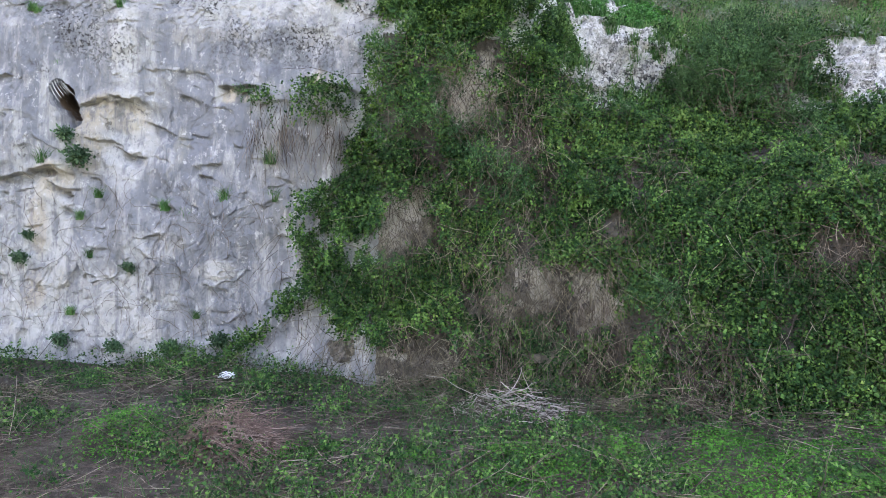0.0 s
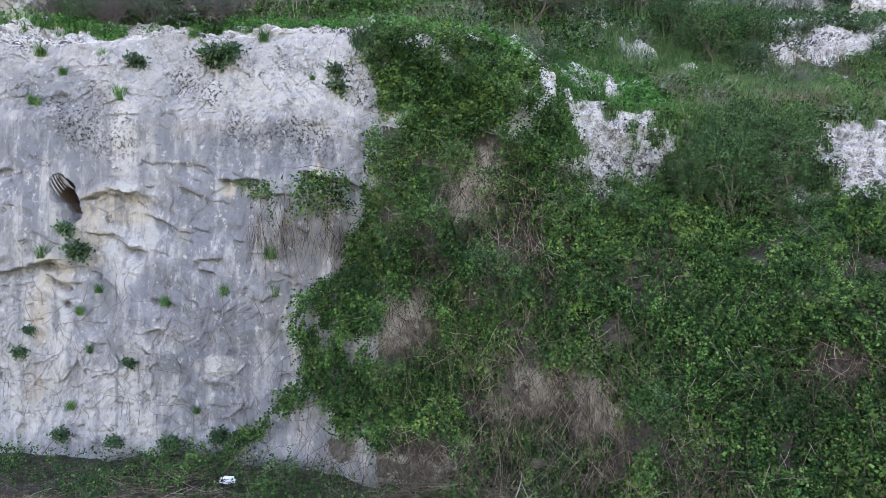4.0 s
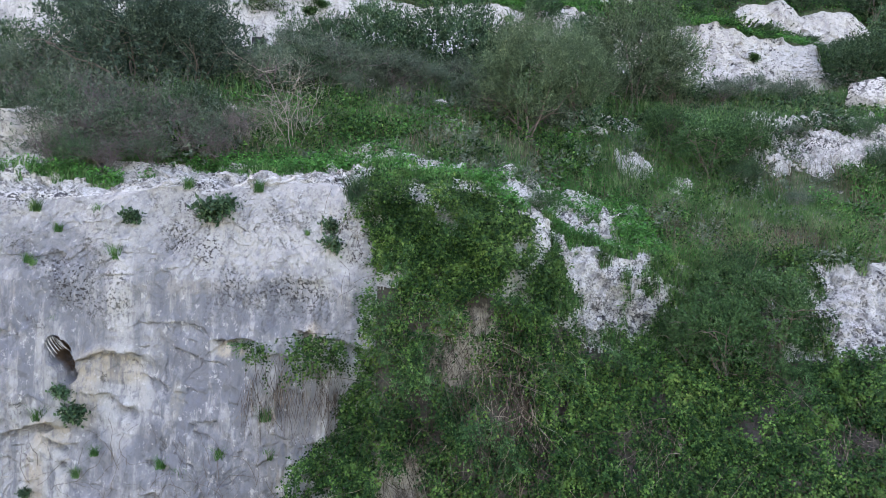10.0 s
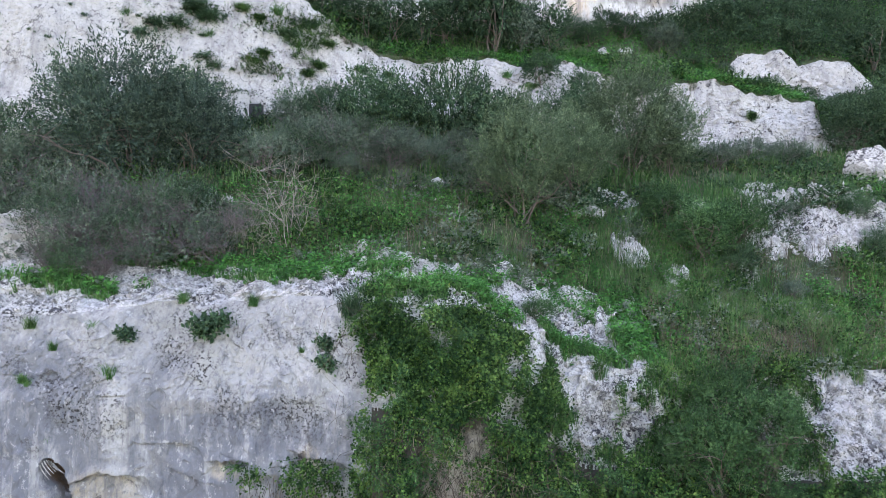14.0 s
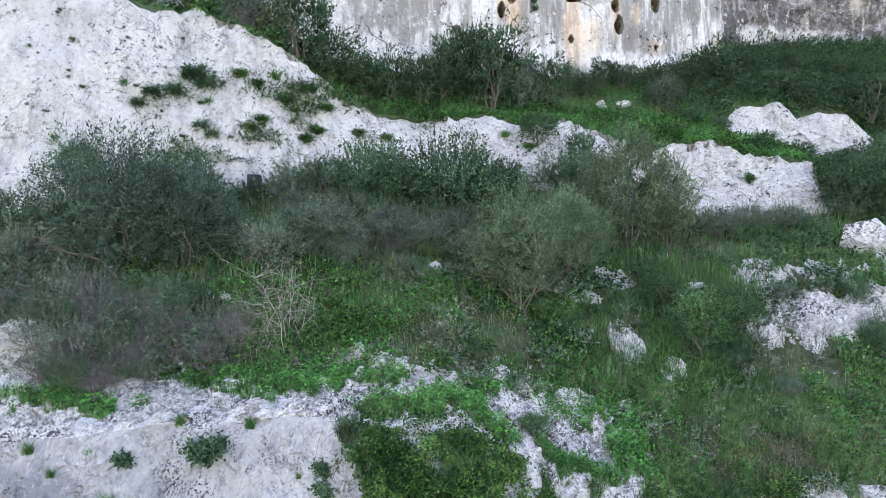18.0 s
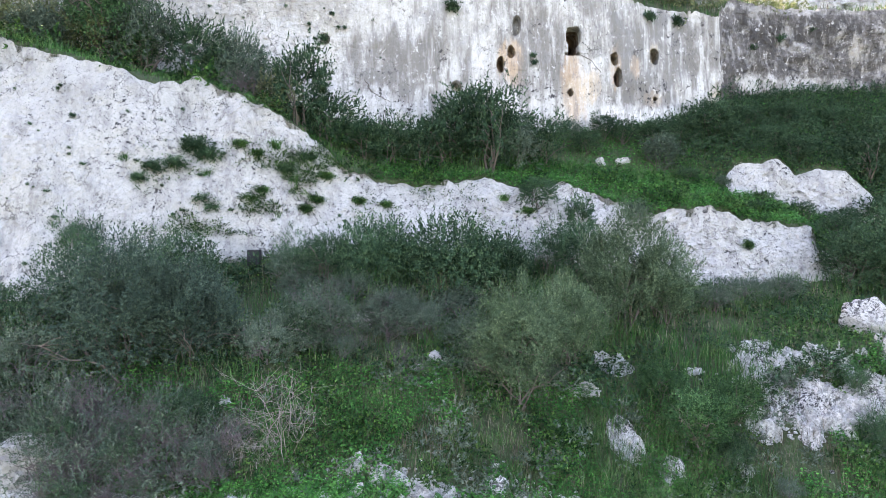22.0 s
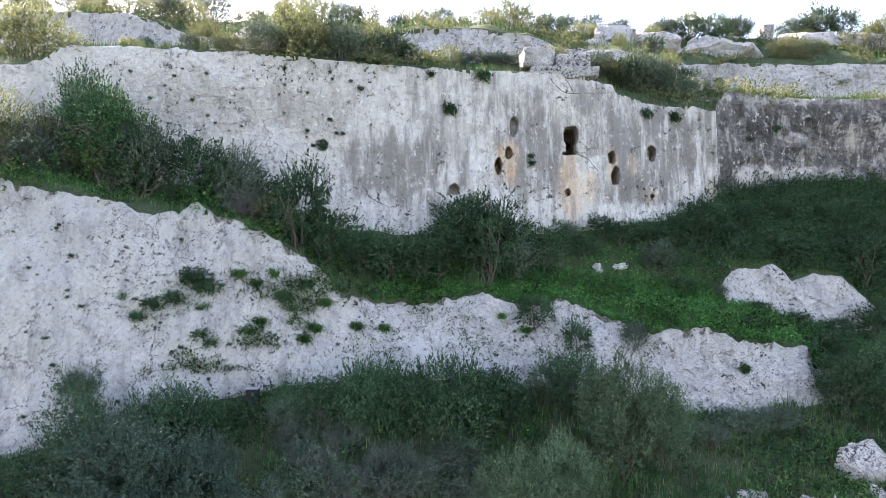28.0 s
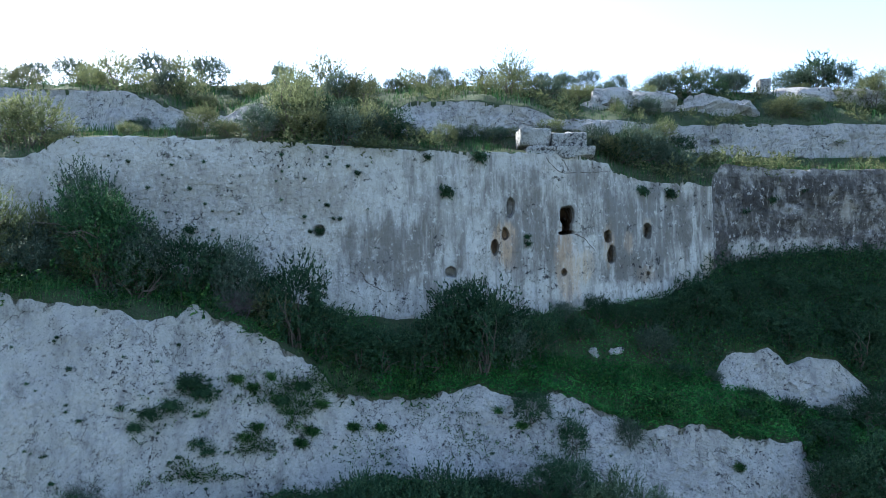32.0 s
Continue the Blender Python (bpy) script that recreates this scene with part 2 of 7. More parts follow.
def weathered_material(name, low, high, patches, run_tones, run_where, run_scale=2.6, run_slant=0.17, run_amount=0.75, scab=9.0, scab_amount=0.55, skin=None, pit_where=None, pit_cut=0.545, pit_scale=17.0, caves=(), relief=0.75, crack=0.9, ragged=0.5, drawn=(1.6, 1.6, 0.7)):
    """Bare limestone: two tones of grain, shaped patches of weathering, runs down the face, scabby skin, black lichen pits and thin cracks.
    skin: (tone, z0, z1), a grey skin that thickens from z0 down to z1."""
    m, nt, b = shader(name, 0.95)
    dim = lambda c, k: tuple(q * k for q in c)
    fine = noise_tex(nt, scab * 1.45, 8, 0.72)
    mottle = noise_tex(nt, scab * 0.35, 8, 0.68, (1, 1, 0.6))
    run = noise_tex(nt, run_scale, 8, 0.66, (1.7, 1.7, run_slant))
    grain = ramp(nt, fine, (0.34, 0.0), (0.64, 1.0))
    col = blend(nt, grain, low, high)
    if skin:
        tone, z0, z1 = skin
        col = blend(nt, product(nt, where_xyz(nt, "Z", z0, z1, 0.6, 0.8), 0.55), col, blend(nt, grain, dim(tone, 0.8), dim(tone, 1.15)))
    for x, z, rx, rz, tone, amount in patches:
        col = blend(nt, product(nt, oval(nt, x, z, rx, rz, ragged, 1.4, drawn), amount), col, tone)
    below = where_xyz(nt, *run_where)
    dark_run, pale_run = run_tones
    col = blend(nt, product(nt, ramp(nt, run, (0.5, 0.0), (0.62, run_amount)), below), col, dark_run)
    col = blend(nt, product(nt, ramp(nt, run, (0.36, run_amount), (0.47, 0.0)), below), col, pale_run)
    col = blend(nt, ramp(nt, mottle, (0.52, 0.0), (0.66, scab_amount)), col, dim(dark_run, 1.1))
    col = blend(nt, ramp(nt, mottle, (0.34, scab_amount * 0.8), (0.45, 0.0)), col, pale_run)
    flakes = noise_tex(nt, scab, 9, 0.75, (1, 1, 0.75))
    col = blend(nt, ramp(nt, flakes, (0.56, 0.0), (0.6, scab_amount * 0.9)), col, dark_run)
    col = blend(nt, ramp(nt, flakes, (0.385, scab_amount), (0.42, 0.0)), col, dim(pale_run, 1.25))
    here = ramp(nt, noise_tex(nt, 0.85, 5, 0.65), (0.5, 0.05), (0.62, 1.0))
    if pit_where:
        here = product(nt, here, where_xyz(nt, *pit_where))
    dark = product(nt, ramp(nt, noise_tex(nt, pit_scale, 5, 0.7), (pit_cut, 0.0), (pit_cut + 0.03, 1.0)), here)
    col = blend(nt, dark, col, (0.035, 0.033, 0.034))
    vein = noise_tex(nt, crack, 6, 0.6, (1, 1, 0.8))
    seam = product(nt, ramp(nt, vein, (0.494, 0.0), (0.5, 0.9), (0.506, 0.0)), ramp(nt, noise_tex(nt, crack * 1.4, 4, 0.6), (0.53, 0.0), (0.63, 0.9)))
    col = blend(nt, seam, col, (0.06, 0.055, 0.052))
    # brown earth inside the holes, kept dark to paint in their shade too
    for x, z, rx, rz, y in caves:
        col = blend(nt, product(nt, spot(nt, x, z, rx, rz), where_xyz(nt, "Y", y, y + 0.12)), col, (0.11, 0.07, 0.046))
    nt.links.new(col, b.inputs["Base Color"])
    h = blend(nt, 0.4, noise_tex(nt, scab * 0.9, 10, 0.76), noise_tex(nt, scab * 2.9, 6, 0.75))
    h = blend(nt, dark, h, 0.1)
    h = blend(nt, seam, h, 0.0)
    bump(nt, b, h, relief, 0.08)
    return m


def soil_material(name, a, b2, c):
    m, nt, b = shader(name, 0.97)
    col = blend(nt, ramp(nt, noise_tex(nt, 2.2, 8, 0.7), (0.38, 0.0), (0.62, 1.0)), a, b2)
    col = blend(nt, ramp(nt, noise_tex(nt, 14.0, 6, 0.7), (0.52, 0.0), (0.66, 0.9)), col, c)
    nt.links.new(col, b.inputs["Base Color"])
    bump(nt, b, noise_tex(nt, 22.0, 8, 0.75), 0.9, 0.06)
    return m


def leaf_material(name, dark, mid, light, glow=0.2, rough=0.65, shine=0.08):
    """Leaves: each one its own shade, light shining through from behind."""
    m, nt, b = shader(name, rough)
    b.inputs["Specular IOR Level"].default_value = shine
    g = nt.nodes.new("ShaderNodeNewGeometry")
    col = ramp(nt, g.outputs["Random Per Island"], (0.0, dark), (0.55, mid), (1.0, light))
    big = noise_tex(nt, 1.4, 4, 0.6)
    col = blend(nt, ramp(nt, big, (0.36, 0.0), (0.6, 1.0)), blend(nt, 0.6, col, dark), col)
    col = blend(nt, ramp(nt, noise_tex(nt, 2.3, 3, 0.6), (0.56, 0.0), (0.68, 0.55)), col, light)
    # finer noise darkens small clumps, painting in the shade of gaps between leaves
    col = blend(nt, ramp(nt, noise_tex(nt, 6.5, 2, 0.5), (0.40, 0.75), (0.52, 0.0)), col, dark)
    info = nt.nodes.new("ShaderNodeObjectInfo")
    hsv = node(nt, "ShaderNodeHueSaturation", Hue=0.5, Saturation=1.0)
    nt.links.new(ramp(nt, info.outputs["Random"], (0.0, 0.75), (1.0, 1.2)), hsv.inputs["Value"])
    nt.links.new(col, hsv.inputs["Color"])
    col = hsv.outputs[0]
    nt.links.new(col, b.inputs["Base Color"])
    t = nt.nodes.new("ShaderNodeBsdfTranslucent")
    nt.links.new(col, t.inputs["Color"])
    mix = nt.nodes.new("ShaderNodeMixShader")
    mix.inputs[0].default_value = glow
    nt.links.new(b.outputs[0], mix.inputs[1])
    nt.links.new(t.outputs[0], mix.inputs[2])
    nt.links.new(mix.outputs[0], nt.nodes["Material Output"].inputs["Surface"])
    return m


def bark_material(name, a, b2):
    m, nt, b = shader(name, 0.9)
    col = blend(nt, noise_tex(nt, 12.0, 6, 0.7, (1, 1, 0.3)), a, b2)
    nt.links.new(col, b.inputs["Base Color"])
    bump(nt, b, noise_tex(nt, 40.0, 5, 0.7, (1, 1, 0.3)), 0.6, 0.01)
    return m


ROCK_FRONT = weathered_material("weathered_limestone", (0.245, 0.239, 0.233), (0.315, 0.308, 0.3), CLIFF_PATCHES, ((0.125, 0.13, 0.147), (0.335, 0.33, 0.322)), ("Z", 5.9, 4.9, 0.5, 0.9),
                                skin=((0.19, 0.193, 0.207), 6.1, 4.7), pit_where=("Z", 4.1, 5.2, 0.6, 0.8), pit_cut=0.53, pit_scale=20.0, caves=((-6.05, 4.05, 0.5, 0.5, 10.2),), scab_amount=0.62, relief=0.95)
# earthy rock, its base tone lowered to stand for shade between vine leaves
ROCK_EARTH_SHADED = rock_material("shaded_earthy_limestone", (0.085, 0.073, 0.058), (0.028, 0.024, 0.02), (0.05, 0.043, 0.034), 0.48, 0.60, 12.0, spots=((-0.75, 2.25, 0.75, 0.7), (0.4, 4.1, 0.8, 0.9), (1.1, 1.1, 0.7, 0.6), (2.1, 1.0, 0.45, 0.7), (-0.6, -0.1, 0.9, 0.35), (-1.6, 0.2, 0.6, 0.5)), rust=(0.41, 0.37, 0.305), fleck_amount=0.1, wash_amount=0.1)
ROCK_STAINED = rock_material("stained_limestone", (0.21, 0.185, 0.152), (0.07, 0.061, 0.05), (0.125, 0.108, 0.088), 0.48, 0.57, 12.0, 0.3, relief=0.9)
ROCK_WHITE = rock_material("chalk_limestone", (0.415, 0.398, 0.374), (0.22, 0.211, 0.203), (0.31, 0.297, 0.281), 0.55, 0.575, 7.0, crack=0.5, fleck_amount=0.45, wash_amount=0.3, relief=0.65)
ROCK_RIM = rock_material("pitted_limestone", (0.48, 0.468, 0.448), (0.2, 0.197, 0.192), (0.33, 0.322, 0.31), 0.565, 0.525, 9.0, fleck_amount=0.5, relief=0.8, wash_amount=0.0, streak=(1, 1, 1))
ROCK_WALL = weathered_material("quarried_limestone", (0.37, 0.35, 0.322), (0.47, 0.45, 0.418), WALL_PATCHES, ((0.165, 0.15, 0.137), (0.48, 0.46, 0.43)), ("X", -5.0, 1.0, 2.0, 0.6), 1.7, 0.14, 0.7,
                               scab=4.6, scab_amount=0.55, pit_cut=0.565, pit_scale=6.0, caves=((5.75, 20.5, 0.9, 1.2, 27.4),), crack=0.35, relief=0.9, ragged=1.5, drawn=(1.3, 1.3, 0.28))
ROCK_DARK = weathered_material("blackened_limestone", (0.085, 0.075, 0.07), (0.2, 0.183, 0.168), SOOT_PATCHES, ((0.05, 0.045, 0.042), (0.33, 0.31, 0.29)), ("Z", 16.0, 17.0), 1.5, 0.4, 0.6,
                               scab=3.2, scab_amount=0.8, pit_cut=0.55, pit_scale=4.0, crack=0.5, relief=0.9, ragged=1.2)
SOIL = soil_material("leaf_litter_soil", (0.022, 0.019, 0.014), (0.05, 0.041, 0.032), (0.10, 0.085, 0.068))
TURF = soil_material("thin_turf", (0.026, 0.042, 0.018), (0.05, 0.07, 0.03), (0.11, 0.11, 0.07))
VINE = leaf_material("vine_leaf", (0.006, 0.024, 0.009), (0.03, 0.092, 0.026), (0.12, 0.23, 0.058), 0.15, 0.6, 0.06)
FLOOR_CLOVER = leaf_material("floor_clover_leaf", (0.008, 0.042, 0.007), (0.026, 0.115, 0.016), (0.055, 0.175, 0.028))
THORN = leaf_material("blue_green_shoot", (0.012, 0.04, 0.016), (0.038, 0.103, 0.038), (0.105, 0.2, 0.078), 0.12)
CLOVER = leaf_material("clover_leaf", (0.014, 0.068, 0.018), (0.038, 0.165, 0.036), (0.09, 0.265, 0.06))
GRASS = leaf_material("grass_blade", (0.025, 0.084, 0.026), (0.06, 0.16, 0.047), (0.18, 0.255, 0.115))
DEADSTEM = leaf_material("dead_vine_stem", (0.03, 0.022, 0.018), (0.085, 0.067, 0.055), (0.27, 0.225, 0.185), 0.05, 0.85)
STRAW = leaf_material("dry_stalk", (0.052, 0.043, 0.031), (0.13, 0.112, 0.08), (0.30, 0.265, 0.195), 0.1, 0.8)
YOUNG = leaf_material("young_vine_leaf", (0.025, 0.07, 0.018), (0.06, 0.13, 0.03), (0.15, 0.22, 0.06))
OLIVE_DARK = leaf_material("dark_olive_leaf", (0.025, 0.048, 0.036), (0.053, 0.092, 0.066), (0.12, 0.172, 0.12))
OLIVE = leaf_material("olive_leaf", (0.036, 0.066, 0.036), (0.076, 0.122, 0.066), (0.17, 0.232, 0.13))
DARKLEAF = leaf_material("evergreen_leaf", (0.016, 0.042, 0.022), (0.042, 0.092, 0.048), (0.1, 0.165, 0.08))
GREYLEAF = leaf_material("grey_shrub_leaf", (0.062, 0.09, 0.066), (0.115, 0.152, 0.112), (0.2, 0.235, 0.175))
SAGE = leaf_material("sage_shrub_leaf", (0.04, 0.066, 0.046), (0.082, 0.117, 0.083), (0.165, 0.205, 0.145))
RUSTY = leaf_material("rusty_stalk", (0.075, 0.048, 0.04), (0.15, 0.105, 0.088), (0.30, 0.23, 0.195), 0.1, 0.8)
# skyline scrub leaf, its colour raised to paint in the sunlit look
SUNLEAF = leaf_material("sunlit_shrub_leaf", (0.085, 0.105, 0.05), (0.15, 0.175, 0.085), (0.27, 0.28, 0.14), 0.45)
BARK = bark_material("bark", (0.06, 0.048, 0.04), (0.13, 0.11, 0.095))
TWIG = bark_material("grey_twig", (0.06, 0.048, 0.05), (0.14, 0.115, 0.118))
DEADWOOD = bark_material("bleached_wood", (0.16, 0.135, 0.118), (0.29, 0.26, 0.23))


# ---- noise and mesh helpers ----
def lattice(i, j, k, seed):
    h = (i.astype(np.int64) * 374761393 + j.astype(np.int64) * 668265263 + k.astype(np.int64) * 2147483647 + seed * 1274126177) & 0xFFFFFFFF
    h = ((h ^ (h >> 13)) * 1274126177) & 0xFFFFFFFF
    return ((h ^ (h >> 16)) & 0xFFFF) / 32767.5 - 1.0


def soft_noise(p, freq, seed=0, octaves=4, gain=0.5):
    """Value noise about -1 to 1, at the points p (n x 3); freq may be one number or three."""
    out, amp, q = 0.0, 1.0, p * np.asarray(freq, float)
    for o in range(octaves):
        c = np.floor(q)
        f = q - c
        f = f * f * (3 - 2 * f)
        i, j, k = c[:, 0], c[:, 1], c[:, 2]
        v = 0.0
        for a in (0, 1):
            wa = f[:, 0] if a else 1 - f[:, 0]
            for b in (0, 1):
                wb = f[:, 1] if b else 1 - f[:, 1]
                for d in (0, 1):
                    wd = f[:, 2] if d else 1 - f[:, 2]
                    v = v + wa * wb * wd * lattice(i + a, j + b, k + d, seed + o)
        out, amp, q = out + amp * v, amp * gain, q * 2.03 + 7.1
    return out


def chips(p, freq, seed=0):
    """Broken facets: each cell of the rock has a height and a tilt of its own."""
    q = p * np.asarray(freq, float)
    c = np.floor(q)
    best, out = np.full(len(p), 9.0), np.zeros(len(p))
    for a in (-1, 0, 1):
        for b in (-1, 0, 1):
            for d in (-1, 0, 1):
                i, j, k = c[:, 0] + a, c[:, 1] + b, c[:, 2] + d
                o = np.stack([lattice(i, j, k, seed + n) for n in range(3)], 1) * 0.45 + 0.5
                r = q - (np.stack([i, j, k], 1) + o)
                dist = (r * r).sum(1)
                h = lattice(i, j, k, seed + 5) + r[:, 0] * lattice(i, j, k, seed + 6) * 1.4 + r[:, 2] * lattice(i, j, k, seed + 7) * 1.4
                near = dist < best
                best, out = np.where(near, dist, best), np.where(near, h, out)
    return out


def fast_mesh(name, verts, faces, material, smooth=False):
    """A mesh from arrays: verts n x 3, faces m x 3 or m x 4."""
    me = bpy.data.meshes.new(name)
    k = faces.shape[1]
    me.vertices.add(len(verts))
    me.vertices.foreach_set("co", np.asarray(verts, np.float32).ravel())
    me.loops.add(faces.size)
    me.loops.foreach_set("vertex_index", np.asarray(faces, np.int32).ravel())
    me.polygons.add(len(faces))
    me.polygons.foreach_set("loop_start", np.arange(0, faces.size, k, dtype=np.int32))
    me.polygons.foreach_set("loop_total", np.full(len(faces), k, np.int32))
    me.polygons.foreach_set("use_smooth", np.full(len(faces), smooth, bool))
    me.materials.append(material)
    me.update(calc_edges=True)
    me.validate()
    return me


def grid_faces(nu, nv):
    i, j = np.meshgrid(np.arange(nu - 1), np.arange(nv - 1), indexing="ij")
    a = (i * nv + j).ravel()
    return np.stack([a, a + nv, a + nv + 1, a + 1], 1)


# ---- the lie of the land: break lines from the near ground to the far plateau, each as (x, y, z) ----
LINES = {
    "behind": [(-60, -70, -0.9), (60, -70, -0.9)],
    "near": [(-60, 4.5, -0.6), (60, 4.5, -0.55)],
    "foot": [(-60, 10, -0.2), (-7, 10, -0.12), (-4, 9.95, -0.18), (-2.5, 9.85, -0.25), (-1, 9.3, -0.35), (0.6, 9.0, -0.42), (2, 8.9, -0.4),
             (3, 8.0, -0.35), (4, 7.5, -0.25), (5.5, 7.3, -0.2), (60, 7.3, -0.2)],
    "face": [(-60, 10.05, 2.6), (-1.3, 10.0, 2.6), (-0.8, 9.7, 2.4), (0.6, 9.55, 2.2), (2, 9.4, 2.2), (3, 9.0, 2.4), (4.4, 8.75, 2.4),
             (5.5, 8.6, 2.6), (60, 8.6, 2.6)],
    "brow": [(-60, 10.15, 5.3), (-1.3, 10.25, 5.2), (0.6, 10.1, 5.0), (1.8, 10.3, 4.6), (2.5, 10.65, 4.05), (4.4, 10.7, 4.0), (5.5, 10.3, 3.9),
             (7, 10.1, 3.9), (60, 10, 3.9)],
    "rim": [(-60, 10.9, 6.6), (-6.4, 10.7, 6.6), (-4, 10.9, 6.75), (-2.3, 11.0, 6.85), (-1.2, 10.9, 6.75), (0.6, 10.9, 6.7), (1.7, 10.9, 6.2),
            (2.3, 11.0, 5.5), (3.0, 11.15, 5.55), (3.7, 11.2, 5.5), (4.5, 11.3, 5.4), (5.2, 11.3, 5.3), (6, 11.3, 5.45), (7, 11.5, 5.5), (60, 11.6, 5.6)],
    "terrace": [(-60, 12.3, 7.9), (-7.3, 12.0, 7.5), (-5, 12.2, 7.35), (-2.3, 12.4, 7.3), (-0.4, 12.4, 7.35), (1.4, 12.3, 6.9), (3.2, 13.0, 6.5),
                (5.7, 13.9, 6.7), (7, 13.5, 6.4), (60, 13.5, 6.3)],
    "mid_terrace": [(-60, 15, 9.6), (-7, 14.5, 9.2), (-4.5, 14.0, 9.0), (0, 15.8, 9.1), (3.8, 15.5, 8.4), (4.7, 15.1, 7.9), (9, 16.2, 8.5), (12, 17, 9.2),
                    (60, 17, 9.5)],
    "ledge_foot": [(-60, 16, 10.4), (-11.4, 17.0, 10.6), (-9, 18.2, 11.0), (-5.8, 19.7, 11.6), (-1.6, 20.5, 12.0), (2.3, 21, 11.6), (6, 20.8, 11.0),
                   (10.5, 20.9, 10.5), (14, 21.5, 10.8), (60, 22, 11)],
    "ledge_top": [(-60, 18.5, 18.8), (-13, 19, 18.3), (-10.7, 19.8, 17.7), (-9, 20.3, 17.3), (-8.3, 20.7, 17.2), (-7.95, 21.2, 17.6), (-7.2, 21.1, 17.3), (-6.4, 21.0, 17.1), (-4.7, 21.3, 16.05),
                  (-3.4, 21.5, 14.9), (-2, 22, 14.2), (-0.6, 22.5, 14.15), (1.2, 23.0, 14.35), (1.75, 23.2, 14.6), (2.3, 23.0, 14.3), (3.25, 22.9, 14.0), (4.4, 22.9, 14.3), (5.3, 22.8, 13.9),
                  (6, 22.7, 13.6), (7.6, 22.0, 12.95), (8.5, 21.9, 13.25), (10.05, 21.7, 13.25), (10.4, 21.7, 12.9), (11.6, 21.9, 12.75), (13.0, 22.1, 12.65), (13.4, 22.2, 11.7), (15, 22.4, 11.8), (60, 23, 12.5)],
    "bench": [(-60, 22, 20), (-13, 21.5, 18.6), (-9, 22, 17.75), (-7.75, 22.2, 17.55), (-6.4, 22.5, 17.0), (-4.2, 22.8, 15.7), (-2, 23.2, 15.0), (1.8, 24.2, 15.0), (4.6, 24, 14.5),
              (8.3, 23.5, 14.1), (11.4, 24.5, 13.95), (14, 24.6, 13.3), (16.4, 24.7, 12.6), (17.7, 24.8, 12.6), (60, 25, 13.5)],
    "bench_top": [(-60, 22.7, 20.3), (-13, 22.6, 18.8), (-9, 23.2, 17.95), (-7.75, 23.5, 17.65), (-6.4, 23.8, 17.0), (-4.2, 24, 16.4), (-2, 24.4, 16.0), (1.8, 25, 15.8), (4.6, 25, 15.2),
                  (8.3, 24.6, 14.7), (11.2, 24.9, 14.4), (11.6, 25.2, 15.0), (11.9, 25.3, 15.25), (12.8, 25.3, 15.2), (13.5, 25.3, 15.4), (13.9, 25.3, 15.1), (14.2, 25.2, 14.65), (15.1, 25.3, 14.95), (16.2, 25.3, 14.85), (17.1, 25.3, 14.1), (17.7, 25.3, 13.7), (60, 25.5, 14.3)],
    "wall_foot": [(-60, 22.5, 20.6), (-14, 23.5, 19.3), (-9, 24.3, 18.4), (-6, 24.7, 17.5), (-3.5, 25.1, 16.8), (-1, 25.4, 16.6), (2, 26.0, 16.5), (6, 26.8, 16.8),
                  (8, 27.1, 17.0), (10, 27.6, 17.2), (12, 28.2, 17.9), (13, 28.7, 18.4), (15, 29.4, 18.8), (18, 30, 19.1), (60, 31, 19.5)],
    "wall_rim": [(-60, 23.2, 22.8), (-17, 23.3, 23.0), (-15, 23.4, 22.9), (-14.4, 23.8, 23.3), (-13.7, 23.95, 23.8), (-7.5, 25, 23.8), (-3.3, 25.7, 23.6),
                 (0.4, 26.3, 23.5), (4, 26.9, 23.5), (6, 27.1, 23.4), (7.6, 27.3, 23.05), (7.8, 27.4, 22.75), (9, 27.7, 22.4), (12.6, 28.5, 22.2), (12.9, 29.2, 22.8),
                 (13.6, 29.5, 23.3), (16.5, 30.1, 23.1), (60, 31.5, 23)],
    "top": [(-60, 25, 23.6), (-13, 26, 24.1), (-7, 26, 24.1), (0, 28, 24.0), (6, 29, 23.8), (9, 29.5, 23.6), (12, 30.5, 23.7), (14, 33, 23.4), (18, 34.5, 23.5),
            (60, 35, 23.5)],
    "upper_foot": [(-60, 27.5, 24.4), (-13.6, 27.6, 24.6), (-10, 27.5, 24.6), (-7.5, 26.6, 24.4), (-5, 28, 24.6), (1.7, 29.4, 24.6), (6, 30.2, 24.6),
                   (9, 30.6, 24.9), (12, 33, 24.9), (14, 34.8, 24.3), (18, 35.2, 24.3), (60, 36, 24.3)],
    "upper_top": [(-60, 28.2, 26.6), (-17.8, 28.2, 26.6), (-13.6, 28, 26.4), (-10.5, 27.9, 25.4), (-9, 27.6, 25.2), (-7.5, 26.9, 25.7), (-6, 27.9, 25.3),
                  (-3, 29, 25.5), (-1, 29.8, 26.3), (1.7, 29.9, 26.4), (4.5, 30.2, 26.1), (6, 30.5, 25.6), (9, 30.9, 25.6), (12, 33.3, 25.8),
                  (14, 35.1, 26.1), (18, 35.5, 26.2), (60, 36.4, 26.2)],
    "plateau": [(-60, 34, 28.0), (-10, 34, 28.1), (0, 36, 28.4), (6, 37, 28.6), (12, 39, 28.8), (18.5, 39.5, 28.9), (60, 42, 30)],
    "far": [(-60, 70, 30), (60, 70, 31)],
    "horizon": [(-60, 1500, 20), (60, 1500, 20)],
}
ORDER = list(LINES)


def line(name, x):
    k = np.array(LINES[name], float)
    return np.interp(x, k[:, 0], k[:, 1]), np.interp(x, k[:, 0], k[:, 2])


